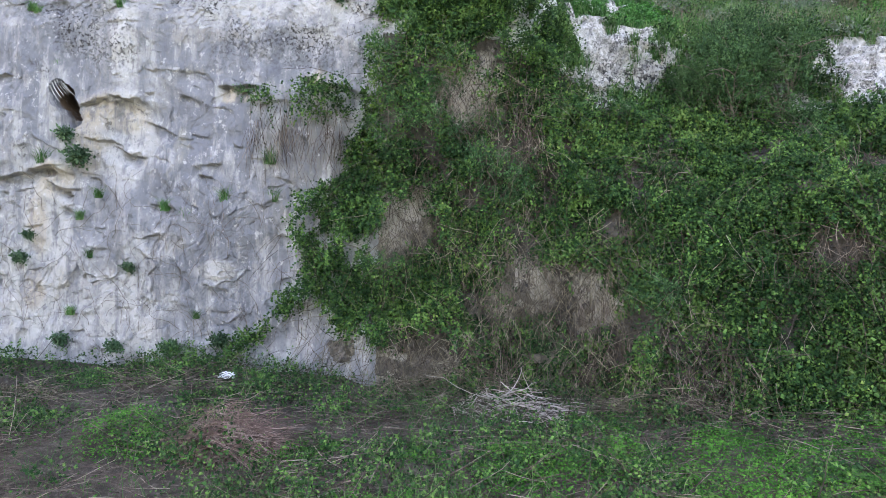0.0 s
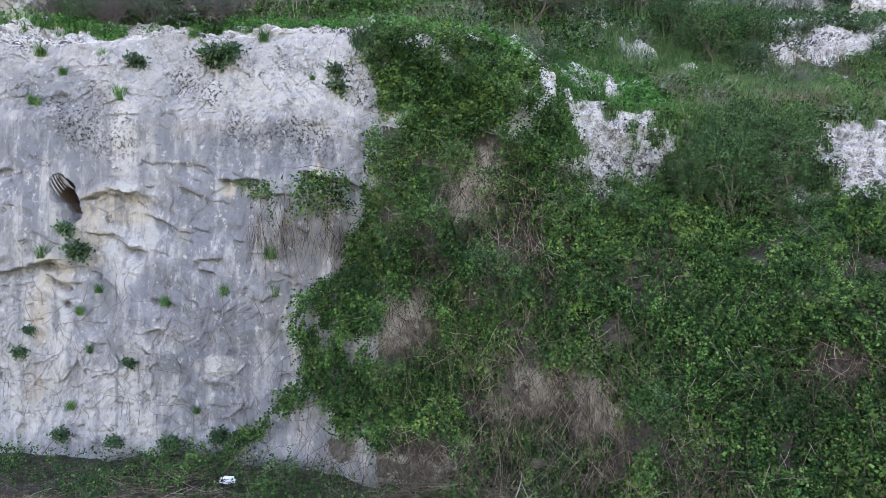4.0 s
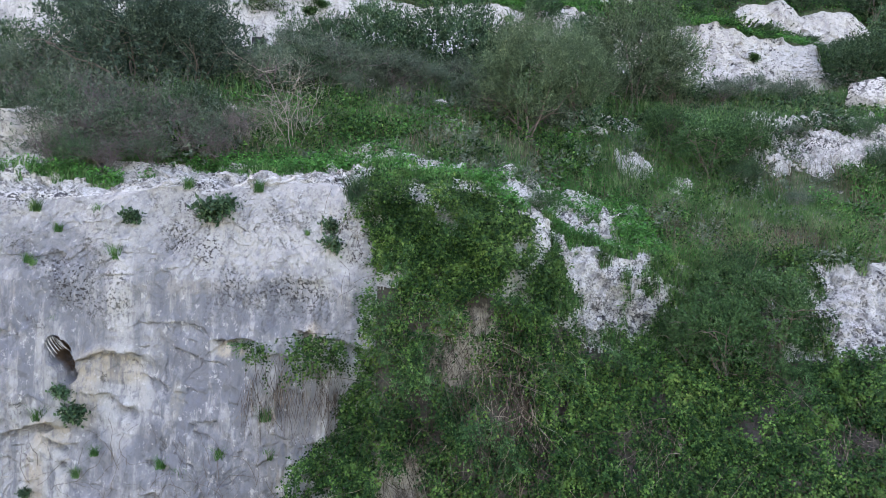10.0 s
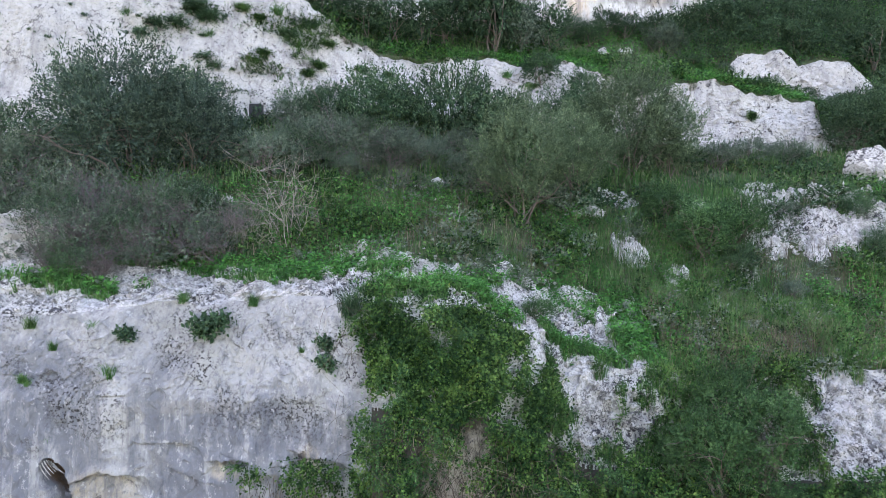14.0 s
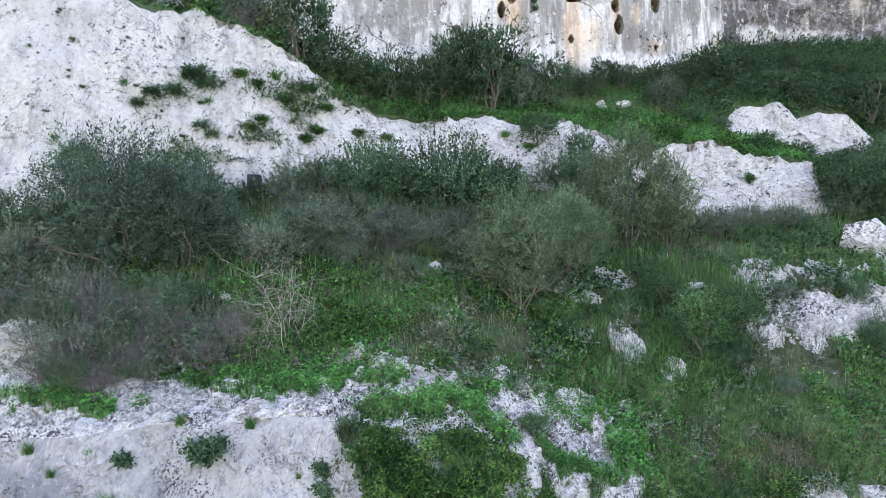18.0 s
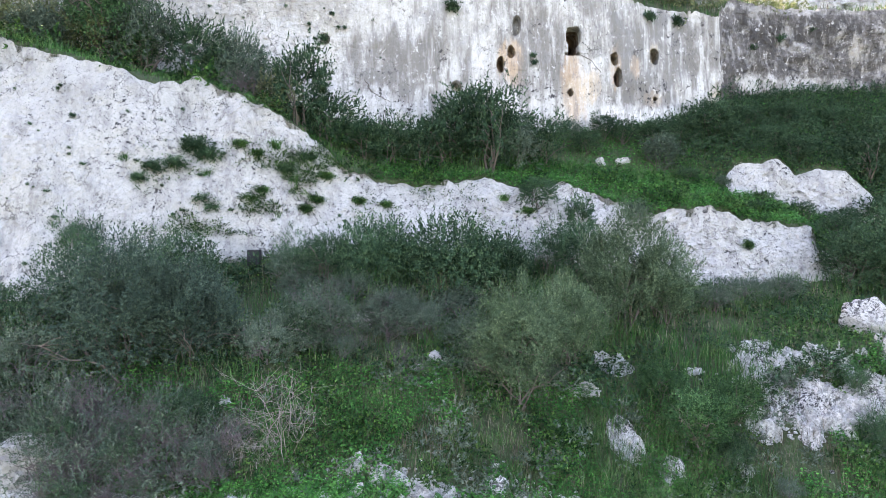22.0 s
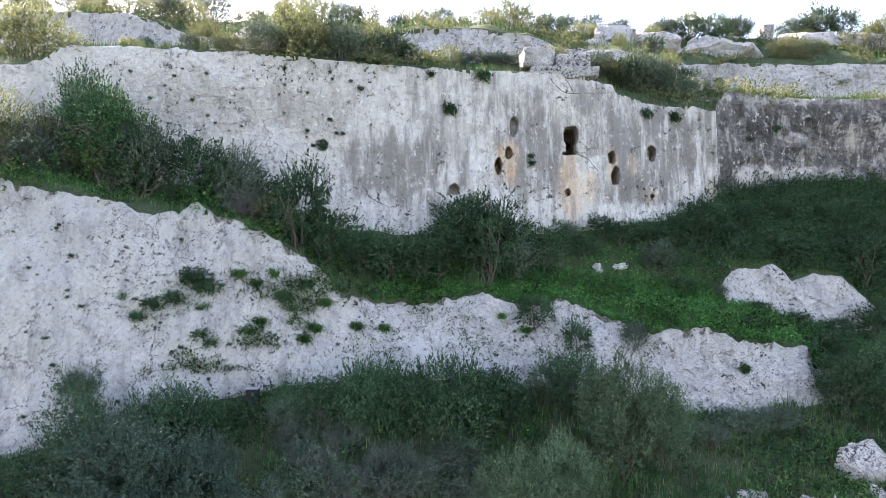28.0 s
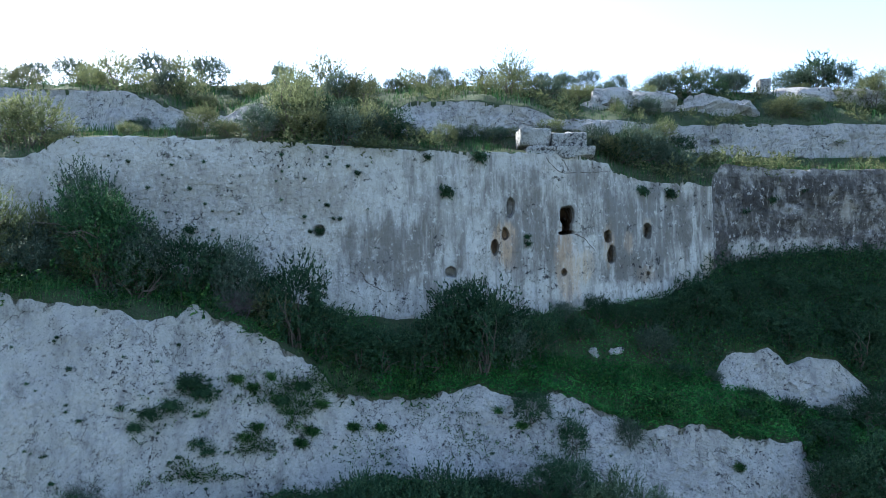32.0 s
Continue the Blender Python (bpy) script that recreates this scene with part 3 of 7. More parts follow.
def ground_at(x, y):
    """Height of the land at plan places, without its fine relief."""
    x, y = np.atleast_1d(np.asarray(x, float)), np.atleast_1d(np.asarray(y, float))
    prof = [line(n, x) for n in ORDER]
    ys, zs = np.stack([p[0] for p in prof]), np.stack([p[1] for p in prof])
    out = np.zeros(len(x))
    for i in range(len(ORDER) - 1):
        inside = (y >= ys[i]) & (y < ys[i + 1])
        f = (y - ys[i]) / np.maximum(ys[i + 1] - ys[i], 1e-6)
        out = np.where(inside, zs[i] + f * (zs[i + 1] - zs[i]), out)
    return out


SHEETS = {}


def strip(name, lines, x0, x1, dx, rows, material, rough=0.1, relief=None, smooth=True, label="", freq=0.8, wild=1.0):
    """The land across two or more break lines, as one rough sheet. relief(p, s) pushes it out of the face."""
    x = np.linspace(x0, x1, int((x1 - x0) / dx) + 1)
    prof = np.stack([np.stack(line(n, x), 1) for n in lines], 1)
    span = np.linalg.norm(np.diff(prof, axis=1), axis=2).mean(0)
    s = np.linspace(0, 1, rows + 1)
    knots = np.concatenate([[0], np.cumsum(span)]) / span.sum()
    k = np.clip(np.searchsorted(knots, s, side="right") - 1, 0, len(lines) - 2)
    f = (s - knots[k]) / (knots[k + 1] - knots[k])
    yz = prof[:, k] * (1 - f)[None, :, None] + prof[:, k + 1] * f[None, :, None]
    p = np.concatenate([np.repeat(x, rows + 1)[:, None], yz.reshape(-1, 2)], 1)
    ss = np.tile(s, len(x))
    win = np.clip(4 * ss * (1 - ss), 0, 1) ** 0.3
    shared = np.stack([soft_noise(p, 1.3, k, 4, 0.6) for k in (11, 23, 37)], 1) * (np.where(p[:, 1] > 23.2, 0.09, 0.07 + 0.016 * np.clip(p[:, 1] - 11, 0, 9)) * (1 - wild * win))[:, None]
    own = np.stack([soft_noise(p, freq, k, 5, 0.55) for k in (13, 29, 41)], 1) * (rough * win)[:, None]
    q = p + (shared + own) * np.array([0.0, 1.0, 0.8])
    if relief is not None:
        q = q + relief(p, ss) * win[:, None]
    g = q.reshape(len(x), rows + 1, 3)
    SHEETS[name] = g
    # hems that run under the neighbouring sheets
    g = np.concatenate([g[:, :1] + np.array([0, 0.12, -0.4]), g, g[:, -1:] + np.array([0, 0.12, -0.4])], 1)
    g = np.concatenate([g[:1] + np.array([0, 0.6, 0]), g, g[-1:] + np.array([0, 0.6, 0])], 0)
    ob = new(name, fast_mesh(name, g.reshape(-1, 3), grid_faces(len(x) + 2, rows + 3), material, smooth))
    tagged(ob, label or name.replace("_", " "), "terrain", kind="structure")
    return ob


def front_relief(p, s):
    """Hackly broken faces, shallow runnels and a few hollows on the near cliff."""
    q = p + 0.25 * np.stack([soft_noise(p, 1.5, k, 3) for k in (1, 2, 3)], 1)
    rough = step(soft_noise(p, 0.55, 55, 2) - 0.25 * (p[:, 2] - 3.2), -0.2, 0.5)
    out = np.zeros_like(p)
    under = step(soft_noise(p, 0.8, 54, 2), -0.1, 0.35) - step(p[:, 2] + 0.3 * soft_noise(p, 0.9, 53, 3) - 0.05 * (p[:, 0] + 4), 4.1, 4.22)
    rough = rough * (p[:, 2] < 5.4)
    top = step(p[:, 2], 5.0, 5.7)
    out[:, 1] = 0.09 * np.clip(under, 0, 1) - 0.8 * top * (0.03 * chips(p, 3.2, 131) + 0.02 * chips(p, 8.0, 133)) - (0.10 * soft_noise(p, (0.9, 0.9, 0.6), 51, 5, 0.6) + (0.015 + 0.03 * rough) * chips(q, (2.2, 2.2, 1.1), 61) + (0.008 + 0.012 * rough) * chips(q, (7.5, 7.5, 3.5), 63) + (0.004 + 0.004 * rough) * chips(q, (16, 16, 9), 65)
                  + 0.02 * soft_noise(p, (5, 5, 1.5), 71, 4, 0.6))
    for x0, z0, x1, z1, deep, high in FRONT_LIPS:
        u = (p[:, 0] - x0) / (x1 - x0)
        near = (u > -0.1) & (u < 1.1)
        w = 0.05 * soft_noise(p[near], 3.0, 57, 4, 0.6)
        d = z0 + (z1 - z0) * u[near] + w - p[near, 2]
        cut = step(d, 0.0, 0.03) * (1 - step(d, 0.02, high)) * np.clip(0.75 + 0.7 * soft_noise(p[near], 5.0, 58, 3), 0.1, 1.3) * step(np.minimum(u[near], 1 - u[near]), -0.08, 0.22)
        out[near, 1] += deep * cut - 0.35 * deep * step(d, -0.16, -0.01) * (1 - step(d, -0.01, 0.02)) * step(np.minimum(u[near], 1 - u[near]), -0.08, 0.3)
    for x, z, rx, rz, deep in FRONT_HOLES:
        r = np.sqrt(((p[:, 0] - x) / rx) ** 2 + ((p[:, 2] - z) / rz) ** 2)
        out[:, 1] += deep * np.clip(1.3 - r, 0, 0.3) / 0.3
    return out


def step(v, a, b):
    t = np.clip((v - a) / (b - a), 0, 1)
    return t * t * (3 - 2 * t)


# broken lips with a hollow below: x, z of both ends, depth, height of the hollow
FRONT_LIPS = [(-3.66, 4.30, -3.08, 4.2, 0.17, 0.3), (-5.85, 3.9, -5.42, 4.07, 0.16, 0.5), (-5.42, 4.12, -4.8, 4.02, 0.17, 0.36), (-7.3, 2.72, -6.1, 2.98, 0.14, 0.3), (-6.36, 2.72, -5.95, 2.5, 0.2, 0.2),
              (-2.35, 4.4, -1.3, 4.2, 0.13, 0.32), (-4.85, 3.72, -4.3, 3.5, 0.09, 0.3), (-4.9, 4.6, -3.8, 4.5, 0.05, 0.25), (-5.75, 3.45, -5.2, 3.3, 0.09, 0.3), (-5.2, 3.2, -4.75, 3.1, 0.07, 0.3),
              (-4.7, 2.35, -4.2, 2.2, 0.08, 0.22), (-3.2, 4.05, -2.4, 3.95, 0.06, 0.3), (-6.8, 5.5, -6.1, 5.7, 0.05, 0.15), (-5.6, 5.25, -4.9, 5.35, 0.04, 0.2)]
lips = np.random.default_rng(71)
for _ in range(95):
    x, z, w = lips.uniform(-7.6, -2.2), lips.uniform(0.0, 4.4), lips.uniform(0.12, 0.5)
    FRONT_LIPS.append((x, z, x + w, z + lips.uniform(-0.5, 0.3) * w, lips.uniform(0.02, 0.075), lips.uniform(0.1, 0.35)))
FRONT_HOLES = [(-6.17, 4.2, 0.09, 0.11, 0.9), (-6.08, 4.07, 0.13, 0.15, 1.1), (-5.97, 3.9, 0.1, 0.13, 0.8), (-5.93, 3.72, 0.09, 0.12, 0.3), (-3.2, 4.22, 0.2, 0.05, 0.15), (-6.35, 2.85, 0.12, 0.06, 0.15)]
WALL_HOLES = [(5.76, 20.82, 0.25, 0.3, 1.35), (5.75, 20.4, 0.17, 0.3, 1.35), (5.72, 20.1, 0.27, 0.06, 1.32), (2.62, 19.45, 0.12, 0.28, 1.00), (3.05, 20.05, 0.11, 0.2, 0.60),
              (7.72, 19.1, 0.16, 0.3, 1.00), (7.55, 19.95, 0.12, 0.22, 0.80), (9.4, 20.15, 0.16, 0.3, 0.70), (3.3, 21.2, 0.13, 0.3, 0.40), (0.75, 18.45, 0.2, 0.16, 0.80),
              (5.6, 18.4, 0.1, 0.12, 0.60), (9.4, 18.3, 0.07, 0.08, 0.40), (-4.5, 20.2, 0.17, 0.17, 0.60)]


def brow_relief(p, s):
    out = np.zeros_like(p)
    n = 0.045 * chips(p, 3.2, 131) + 0.032 * chips(p, 7.5, 133) + 0.018 * chips(p, 15.0, 137)
    out[:, 1], out[:, 2] = -n, n * 0.7
    return out


def wall_relief(p, s):
    out = np.zeros_like(p)
    out[:, 1] = -(0.06 * soft_noise(p, (0.5, 0.5, 0.4), 81, 4, 0.5) + 0.015 * soft_noise(p, (3, 3, 0.9), 91, 4, 0.6) + 0.01 * chips(p, (1.6, 1.6, 1.2), 95))
    hackly = step(-p[:, 0] + 1.5 * soft_noise(p, 0.4, 97, 2), -1.0, 5.0)
    out[:, 1] -= hackly * (0.016 * chips(p, (1.7, 1.7, 1.4), 98) + 0.02 * chips(p, 4.2, 99) + 0.012 * chips(p, 8.0, 94))
    for x, z, rx, rz, deep in WALL_HOLES:
        k = 3 if deep > 1.3 else 2
        r = (np.abs((p[:, 0] - x) / rx) ** k + np.abs((p[:, 2] - z) / rz) ** k) ** (1 / k) * (1 + (0.05 if deep > 1.3 else 0.22) * soft_noise(p, 4.0, 96, 3))
        out[:, 1] += deep * np.clip(1.3 - r, 0, 0.3) / 0.3
    return out


def chalk_relief(p, s):
    out = np.zeros_like(p)
    q = p + 0.3 * np.stack([soft_noise(p, 1.2, k, 3) for k in (1, 2, 3)], 1)
    rough = step(soft_noise(p, 0.3, 57, 2) + 0.12 * (p[:, 0] + 4), -0.3, 0.6)
    out[:, 1] = -(0.15 * soft_noise(p, (0.4, 0.4, 0.4), 101, 2, 0.5) + 0.035 * soft_noise(p, 1.7, 102, 4, 0.55) + (0.008 + 0.028 * rough) * chips(q, (2.2, 2.2, 1.4), 111) + (0.01 + 0.018 * rough) * chips(p, 5.0, 113) + 0.012 * chips(p, 10.0, 117))
    return out


strip("ground_behind", ("behind", "near"), -60, 60, 1.5, 30, TURF, 0.2, label="open grassy quarry floor reaching away", freq=0.2)
strip("ground", ("near", "foot"), -14, 14, 0.07, 70, SOIL, 0.16, label="quarry floor of dark soil and leaf litter", freq=1.1)
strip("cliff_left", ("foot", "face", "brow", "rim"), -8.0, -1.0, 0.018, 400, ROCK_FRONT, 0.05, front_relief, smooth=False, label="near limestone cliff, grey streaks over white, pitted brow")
strip("cliff_right", ("foot", "face", "brow"), -1.0, 11, 0.045, 120, ROCK_EARTH_SHADED, 0.09, front_relief, smooth=False, label="earthy limestone cliff, coloured darker for the shade under hanging vines")
strip("brow_middle", ("brow", "rim"), -1.0, 1.9, 0.045, 40, ROCK_RIM, 0.09, front_relief, smooth=False, label="brow of the near cliff under vines")
strip("rock_band", ("brow", "rim"), 1.9, 11, 0.03, 54, ROCK_RIM, 0.12, brow_relief, smooth=False, label="low band of white pitted rock above the vines", freq=1.6)
strip("terrace_edge", ("rim", "terrace"), -11, 4.2, 0.04, 44, ROCK_RIM, 0.14, brow_relief, smooth=False, label="pitted white rock and turf on the cliff edge", freq=1.6)
strip("terrace_edge_right", ("rim", "terrace"), 4.2, 12, 0.07, 26, TURF, 0.12, label="turf slope above the low rock band", freq=1.3)
strip("terrace_front", ("terrace", "mid_terrace"), -20, 20, 0.12, 26, TURF, 0.15, label="overgrown terrace of turf and stones")
strip("terrace_back", ("mid_terrace", "ledge_foot"), -24, 24, 0.14, 36, TURF, 0.15, label="overgrown terrace below the white ledge")
strip("ledge_face", ("ledge_foot", "ledge_top"), -20, 20, 0.06, 92, ROCK_WHITE, 0.08, chalk_relief, smooth=False, label="sloping white chalky ledge with small tufts")
strip("bench_front", ("ledge_top", "bench"), -20, 20, 0.06, 24, TURF, 0.12, label="narrow bench of turf above the white ledge")
strip("bench_slope", ("bench", "bench_top"), -28, 11.3, 0.14, 16, TURF, 0.12, label="bench slope of dark turf")
strip("bench_ledge", ("bench", "bench_top"), 11.3, 28, 0.07, 28, ROCK_WHITE, 0.14, chalk_relief, smooth=False, label="low white rock ledge on the bench")
strip("bench_back", ("bench_top", "wall_foot"), -28, 28, 0.16, 26, TURF, 0.14, label="overgrown bench at the foot of the high wall")
strip("high_wall", ("wall_foot", "wall_rim"), -17.5, 12.9, 0.045, 150, ROCK_WALL, 0.06, wall_relief, smooth=False, label="high quarried limestone wall with dark streaks and holes")
strip("dark_wall", ("wall_foot", "wall_rim"), 12.7, 32, 0.07, 70, ROCK_DARK, 0.12, chalk_relief, smooth=False, label="rough blackened limestone wall")
strip("upper_terrace", ("wall_rim", "top"), -40, 40, 0.16, 20, TURF, 0.12, label="turf on top of the high wall")
strip("upper_slope", ("top", "upper_foot"), -40, 40, 0.2, 14, TURF, 0.12, label="turf slope below the upper ledges")
strip("upper_ledge", ("upper_foot", "upper_top"), -40, 40, 0.09, 28, ROCK_WHITE, 0.16, chalk_relief, smooth=False, label="broken white rock ledges near the skyline")
strip("plateau_front", ("upper_top", "plateau"), -50, 50, 0.3, 30, TURF, 0.25, label="scrubby plateau slope with pale stones")
strip("plateau", ("plateau", "far"), -60, 60, 1.0, 40, TURF, 0.3, label="scrubby plateau", freq=0.3)
strip("ground_far", ("far", "horizon"), -60, 60, 8.0, 30, TURF, 0.5, label="land reaching to the horizon", freq=0.05)

# the hillside goes on to both sides
for name, lines, left, right, material, rows, label in (
    ("ground_side", ("near", "foot"), -14, 14, SOIL, 10, "quarry floor reaching away to the side"),
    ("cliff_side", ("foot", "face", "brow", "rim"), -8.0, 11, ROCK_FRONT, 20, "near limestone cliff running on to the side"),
    ("terrace_side", ("rim", "terrace"), -11, 12, TURF, 6, "turf on the cliff edge running on to the side"),
    ("terrace_front_side", ("terrace", "mid_terrace"), -20, 20, TURF, 8, "overgrown terrace running on to the side"),
    ("terrace_back_side", ("mid_terrace", "ledge_foot"), -24, 24, TURF, 8, "overgrown terrace running on to the side"),
    ("ledge_side", ("ledge_foot", "ledge_top"), -20, 20, ROCK_WHITE, 20, "white chalky ledge running on to the side"),
    ("bench_front_side", ("ledge_top", "bench"), -20, 20, TURF, 6, "turf bench running on to the side"),
    ("bench_slope_side", ("bench", "bench_top"), -28, 28, TURF, 6, "turf bench slope running on to the side"),
    ("bench_back_side", ("bench_top", "wall_foot"), -28, 28, TURF, 6, "turf bench running on to the side"),
    ("high_wall_side", ("wall_foot", "wall_rim"), -17.5, 32, ROCK_WALL, 16, "high limestone wall running on to the side"),
    ("upper_terrace_side", ("wall_rim", "top", "upper_foot"), -40, 40, TURF, 8, "turf on top of the high wall, to the side"),
    ("upper_ledge_side", ("upper_foot", "upper_top"), -40, 40, ROCK_WHITE, 8, "white rock ledges running on to the side"),
    ("plateau_side", ("upper_top", "plateau"), -50, 50, TURF, 8, "scrubby plateau running on to the side"),
):
    for x0, x1 in ((-60, left), (right, 60)):
        strip(name, lines, x0, x1, 0.5, rows, material, 0.15, label=label)


# ---- plants: leaf and stalk helpers ----
def unit(v):
    return v / np.maximum(np.linalg.norm(v, axis=-1, keepdims=True), 1e-9)


def kites(base, along, normal, size, aspect, fold=0.12):
    """Leaves as folded kites: arrays of base points, directions, normals and lengths."""
    side = unit(np.cross(normal, along))
    up = unit(np.cross(along, side))
    s = size[:, None]
    mid = base + along * s * 0.45 + up * s * fold
    v = np.stack([base, mid + side * s * aspect * 0.5, base + along * s, mid - side * s * aspect * 0.5], 1).reshape(-1, 3)
    # the two sides fold down along the midrib
    v[1::4] -= up * s * fold * 1.6
    v[3::4] -= up * s * fold * 1.6
    k = np.arange(len(base))[:, None] * 4
    f = np.concatenate([k + np.array([[0, 1, 2]]), k + np.array([[0, 2, 3]])], 0)
    return v, f


def slivers(base, along, normal, size, aspect):
    """Small far leaves: one triangle each."""
    side = unit(np.cross(normal, along)) * (size * aspect * 0.6)[:, None]
    v = np.stack([base - side, base + side, base + along * size[:, None]], 1).reshape(-1, 3)
    return v, np.arange(len(v)).reshape(-1, 3)


def sprays(start, heading, length, count, size, aspect, rng, spread=0.9, droop=0.0, far=False, facing=(0, -0.25, 0.8), loose=0.5):
    """Leafy twigs: count leaves along each twig, their faces turned towards facing (one way, or one for each twig). Returns leaf verts and faces."""
    n = len(start)
    s = (np.arange(count) + 0.5) / count
    ln = length * rng.uniform(0.6, 1.3, n)
    p = start[:, None, :] + heading[:, None, :] * (ln[:, None] * s)[:, :, None]
    p[:, :, 2] -= droop * (ln[:, None] * s * s)
    p = p.reshape(-1, 3)
    h = np.repeat(heading, count, 0)
    along = unit(h * 0.5 + rng.normal(0, spread, p.shape) * 0.6)
    facing = np.asarray(facing, float)
    normal = unit(rng.normal(0, loose, p.shape) + (np.repeat(facing, count, 0) if facing.ndim == 2 else facing))
    return (slivers if far else kites)(p, along, normal, size * rng.uniform(0.55, 1.3, len(p)), aspect)


def blades(base, height, width, lean, rng):
    """Grass blades that bend over: 3 triangles each."""
    n = len(base)
    a = rng.uniform(0, 2 * np.pi, n)
    side = np.stack([np.cos(a), np.sin(a), np.zeros(n)], 1)
    b = rng.uniform(0, 2 * np.pi, n)
    out = np.stack([np.cos(b), np.sin(b), np.zeros(n)], 1) * (lean * rng.uniform(0.2, 1.2, n))[:, None]
    h = (height * rng.uniform(0.5, 1.3, n))[:, None]
    up = np.array([0, 0, 1.0])
    w = width * rng.uniform(0.6, 1.3, n)[:, None]
    mid, tip = base + h * 0.55 * up + out * h * 0.3, base + h * (up * 0.9 + out)
    v = np.stack([base - side * w / 2, base + side * w / 2, mid - side * w * 0.35, mid + side * w * 0.35, tip], 1).reshape(-1, 3)
    k = np.arange(n)[:, None] * 5
    f = np.concatenate([k + np.array([[0, 1, 3]]), k + np.array([[0, 3, 2]]), k + np.array([[2, 3, 4]])], 0)
    return v, f


def tubes(paths, radius, sides=4, taper=0.35):
    """Tapering round stems through the points of each path (n x k x 3)."""
    n, k, _ = paths.shape
    d = unit(np.gradient(paths, axis=1))
    ref = np.where(np.abs(d[..., 2:3]) > 0.9, np.array([1.0, 0, 0]), np.array([0, 0, 1.0]))
    a = unit(np.cross(d, ref))
    b = np.cross(d, a)
    r = np.asarray(radius).reshape(-1, 1, 1, 1) * np.linspace(1, taper, k).reshape(1, k, 1, 1)
    ang = np.arange(sides) * 2 * np.pi / sides
    ring = paths[:, :, None, :] + r * (a[:, :, None, :] * np.cos(ang)[None, None, :, None] + b[:, :, None, :] * np.sin(ang)[None, None, :, None])
    v = ring.reshape(-1, 3)
    i, j, s = np.meshgrid(np.arange(n), np.arange(k - 1), np.arange(sides), indexing="ij")
    base = (i * k + j) * sides
    s2 = (s + 1) % sides
    f = np.stack([base + s, base + s2, base + sides + s2, base + sides + s], -1).reshape(-1, 4)
    return v, f


def wander(start, heading, length, steps, rng, wobble=0.25, sag=0.0):
    """Crooked paths from start points: n x steps x 3."""
    pts, p, d = [start], start, unit(heading)
    for _ in range(steps - 1):
        d = unit(d + rng.normal(0, wobble, d.shape) + np.array([0, 0, -sag]))
        p = p + d * (np.asarray(length).reshape(-1, 1) / (steps - 1))
        pts.append(p)
    return np.stack(pts, 1)


def join(parts):
    vs, fs, n = [], [], 0
    for v, f in parts:
        vs.append(v)
        fs.append(f + n)
        n += len(v)
    return np.concatenate(vs), np.concatenate(fs)


def scatter(sheet, n, rng, keep=None):
    """n random places on a sheet of the land, spread by area, with the face's normals."""
    g = SHEETS[sheet]
    a, b, c = g[:-1, :-1], g[1:, :-1], g[:-1, 1:]
    cr = np.cross((b - a).reshape(-1, 3), (c - a).reshape(-1, 3))
    area = np.linalg.norm(cr, axis=1)
    cell = np.searchsorted(np.cumsum(area), rng.uniform(0, area.sum(), n))
    cell = np.minimum(cell, len(area) - 1)
    u, w = rng.uniform(0, 1, (n, 1)), rng.uniform(0, 1, (n, 1))
    a, b, c = a.reshape(-1, 3)[cell], b.reshape(-1, 3)[cell], c.reshape(-1, 3)[cell]
    p = a + (b - a) * u + (c - a) * w
    nr = unit(cr[cell])
    if keep is not None:
        ok = rng.uniform(0, 1, n) < keep(p)
        p, nr = p[ok], nr[ok]
    return p, nr


def stuff(name, parts, material, label, category="plants"):
    v, f = join(parts)
    return tagged(new(name, fast_mesh(name, v, f, material)), label, category, kind="stuff")


def part(name, mesh, parent, label=""):
    ob = new(name, mesh)
    ob.parent = parent
    return tagged(ob, label) if label else ob


def face_at(x, z):
    """The y of the land's surface at height z above plan line x, without fine relief."""
    prof = np.array([[float(line(n, x)[0]), float(line(n, x)[1])] for n in ORDER])
    for i in range(len(prof) - 1):
        lo, hi = prof[i], prof[i + 1]
        if lo[1] <= z < hi[1]:
            return lo[0] + (z - lo[1]) / (hi[1] - lo[1]) * (hi[0] - lo[0])
    return prof[-1][0]


def drop(x, y):
    return (x, y, float(ground_at(x, y)[0]))


# ---- rocks ----
def rock(name, place, size, seed, material, label, category="rock", detail=4, jag=0.28, turn=0.0, chip=1.0):
    """A weathered boulder or outcrop: a lumpy, chipped mass with a flattened foot."""
    bm = bmesh.new()
    bmesh.ops.create_icosphere(bm, subdivisions=detail, radius=1.0)
    v = np.array([q.co[:] for q in bm.verts])
    f = np.array([[q.index for q in t.verts] for t in bm.faces])
    bm.free()
    r = np.random.default_rng(seed)
    cut = unit(r.normal(0, 1, (16, 3)))
    for n, d in zip(cut, r.uniform(0.5, 0.85, 16)):
        over = np.maximum(v @ n - d, 0)
        v = v - over[:, None] * n
    p = v * (1 + jag * soft_noise(v + seed * 3.7, 1.1, seed, 3)[:, None] + jag * 0.5 * np.abs(soft_noise(v + seed, 3.0, seed + 5, 3))[:, None])
    p = p * 1.25 * np.array(size)
    p = p + unit(v) * chip * ((0.05 + 0.04 * min(max(size), 1.0)) * chips(p + seed, 3.2, seed) + 0.03 * chips(p + seed, 9.0, seed + 3))[:, None]
    p[:, 2] = np.maximum(p[:, 2], -size[2] * 0.6)
    ob = new(name, fast_mesh(name, p, f, material, False))
    ob.matrix_world = pose(*place, 0, 0, turn)
    return tagged(ob, label, category, "rocks of the quarry")


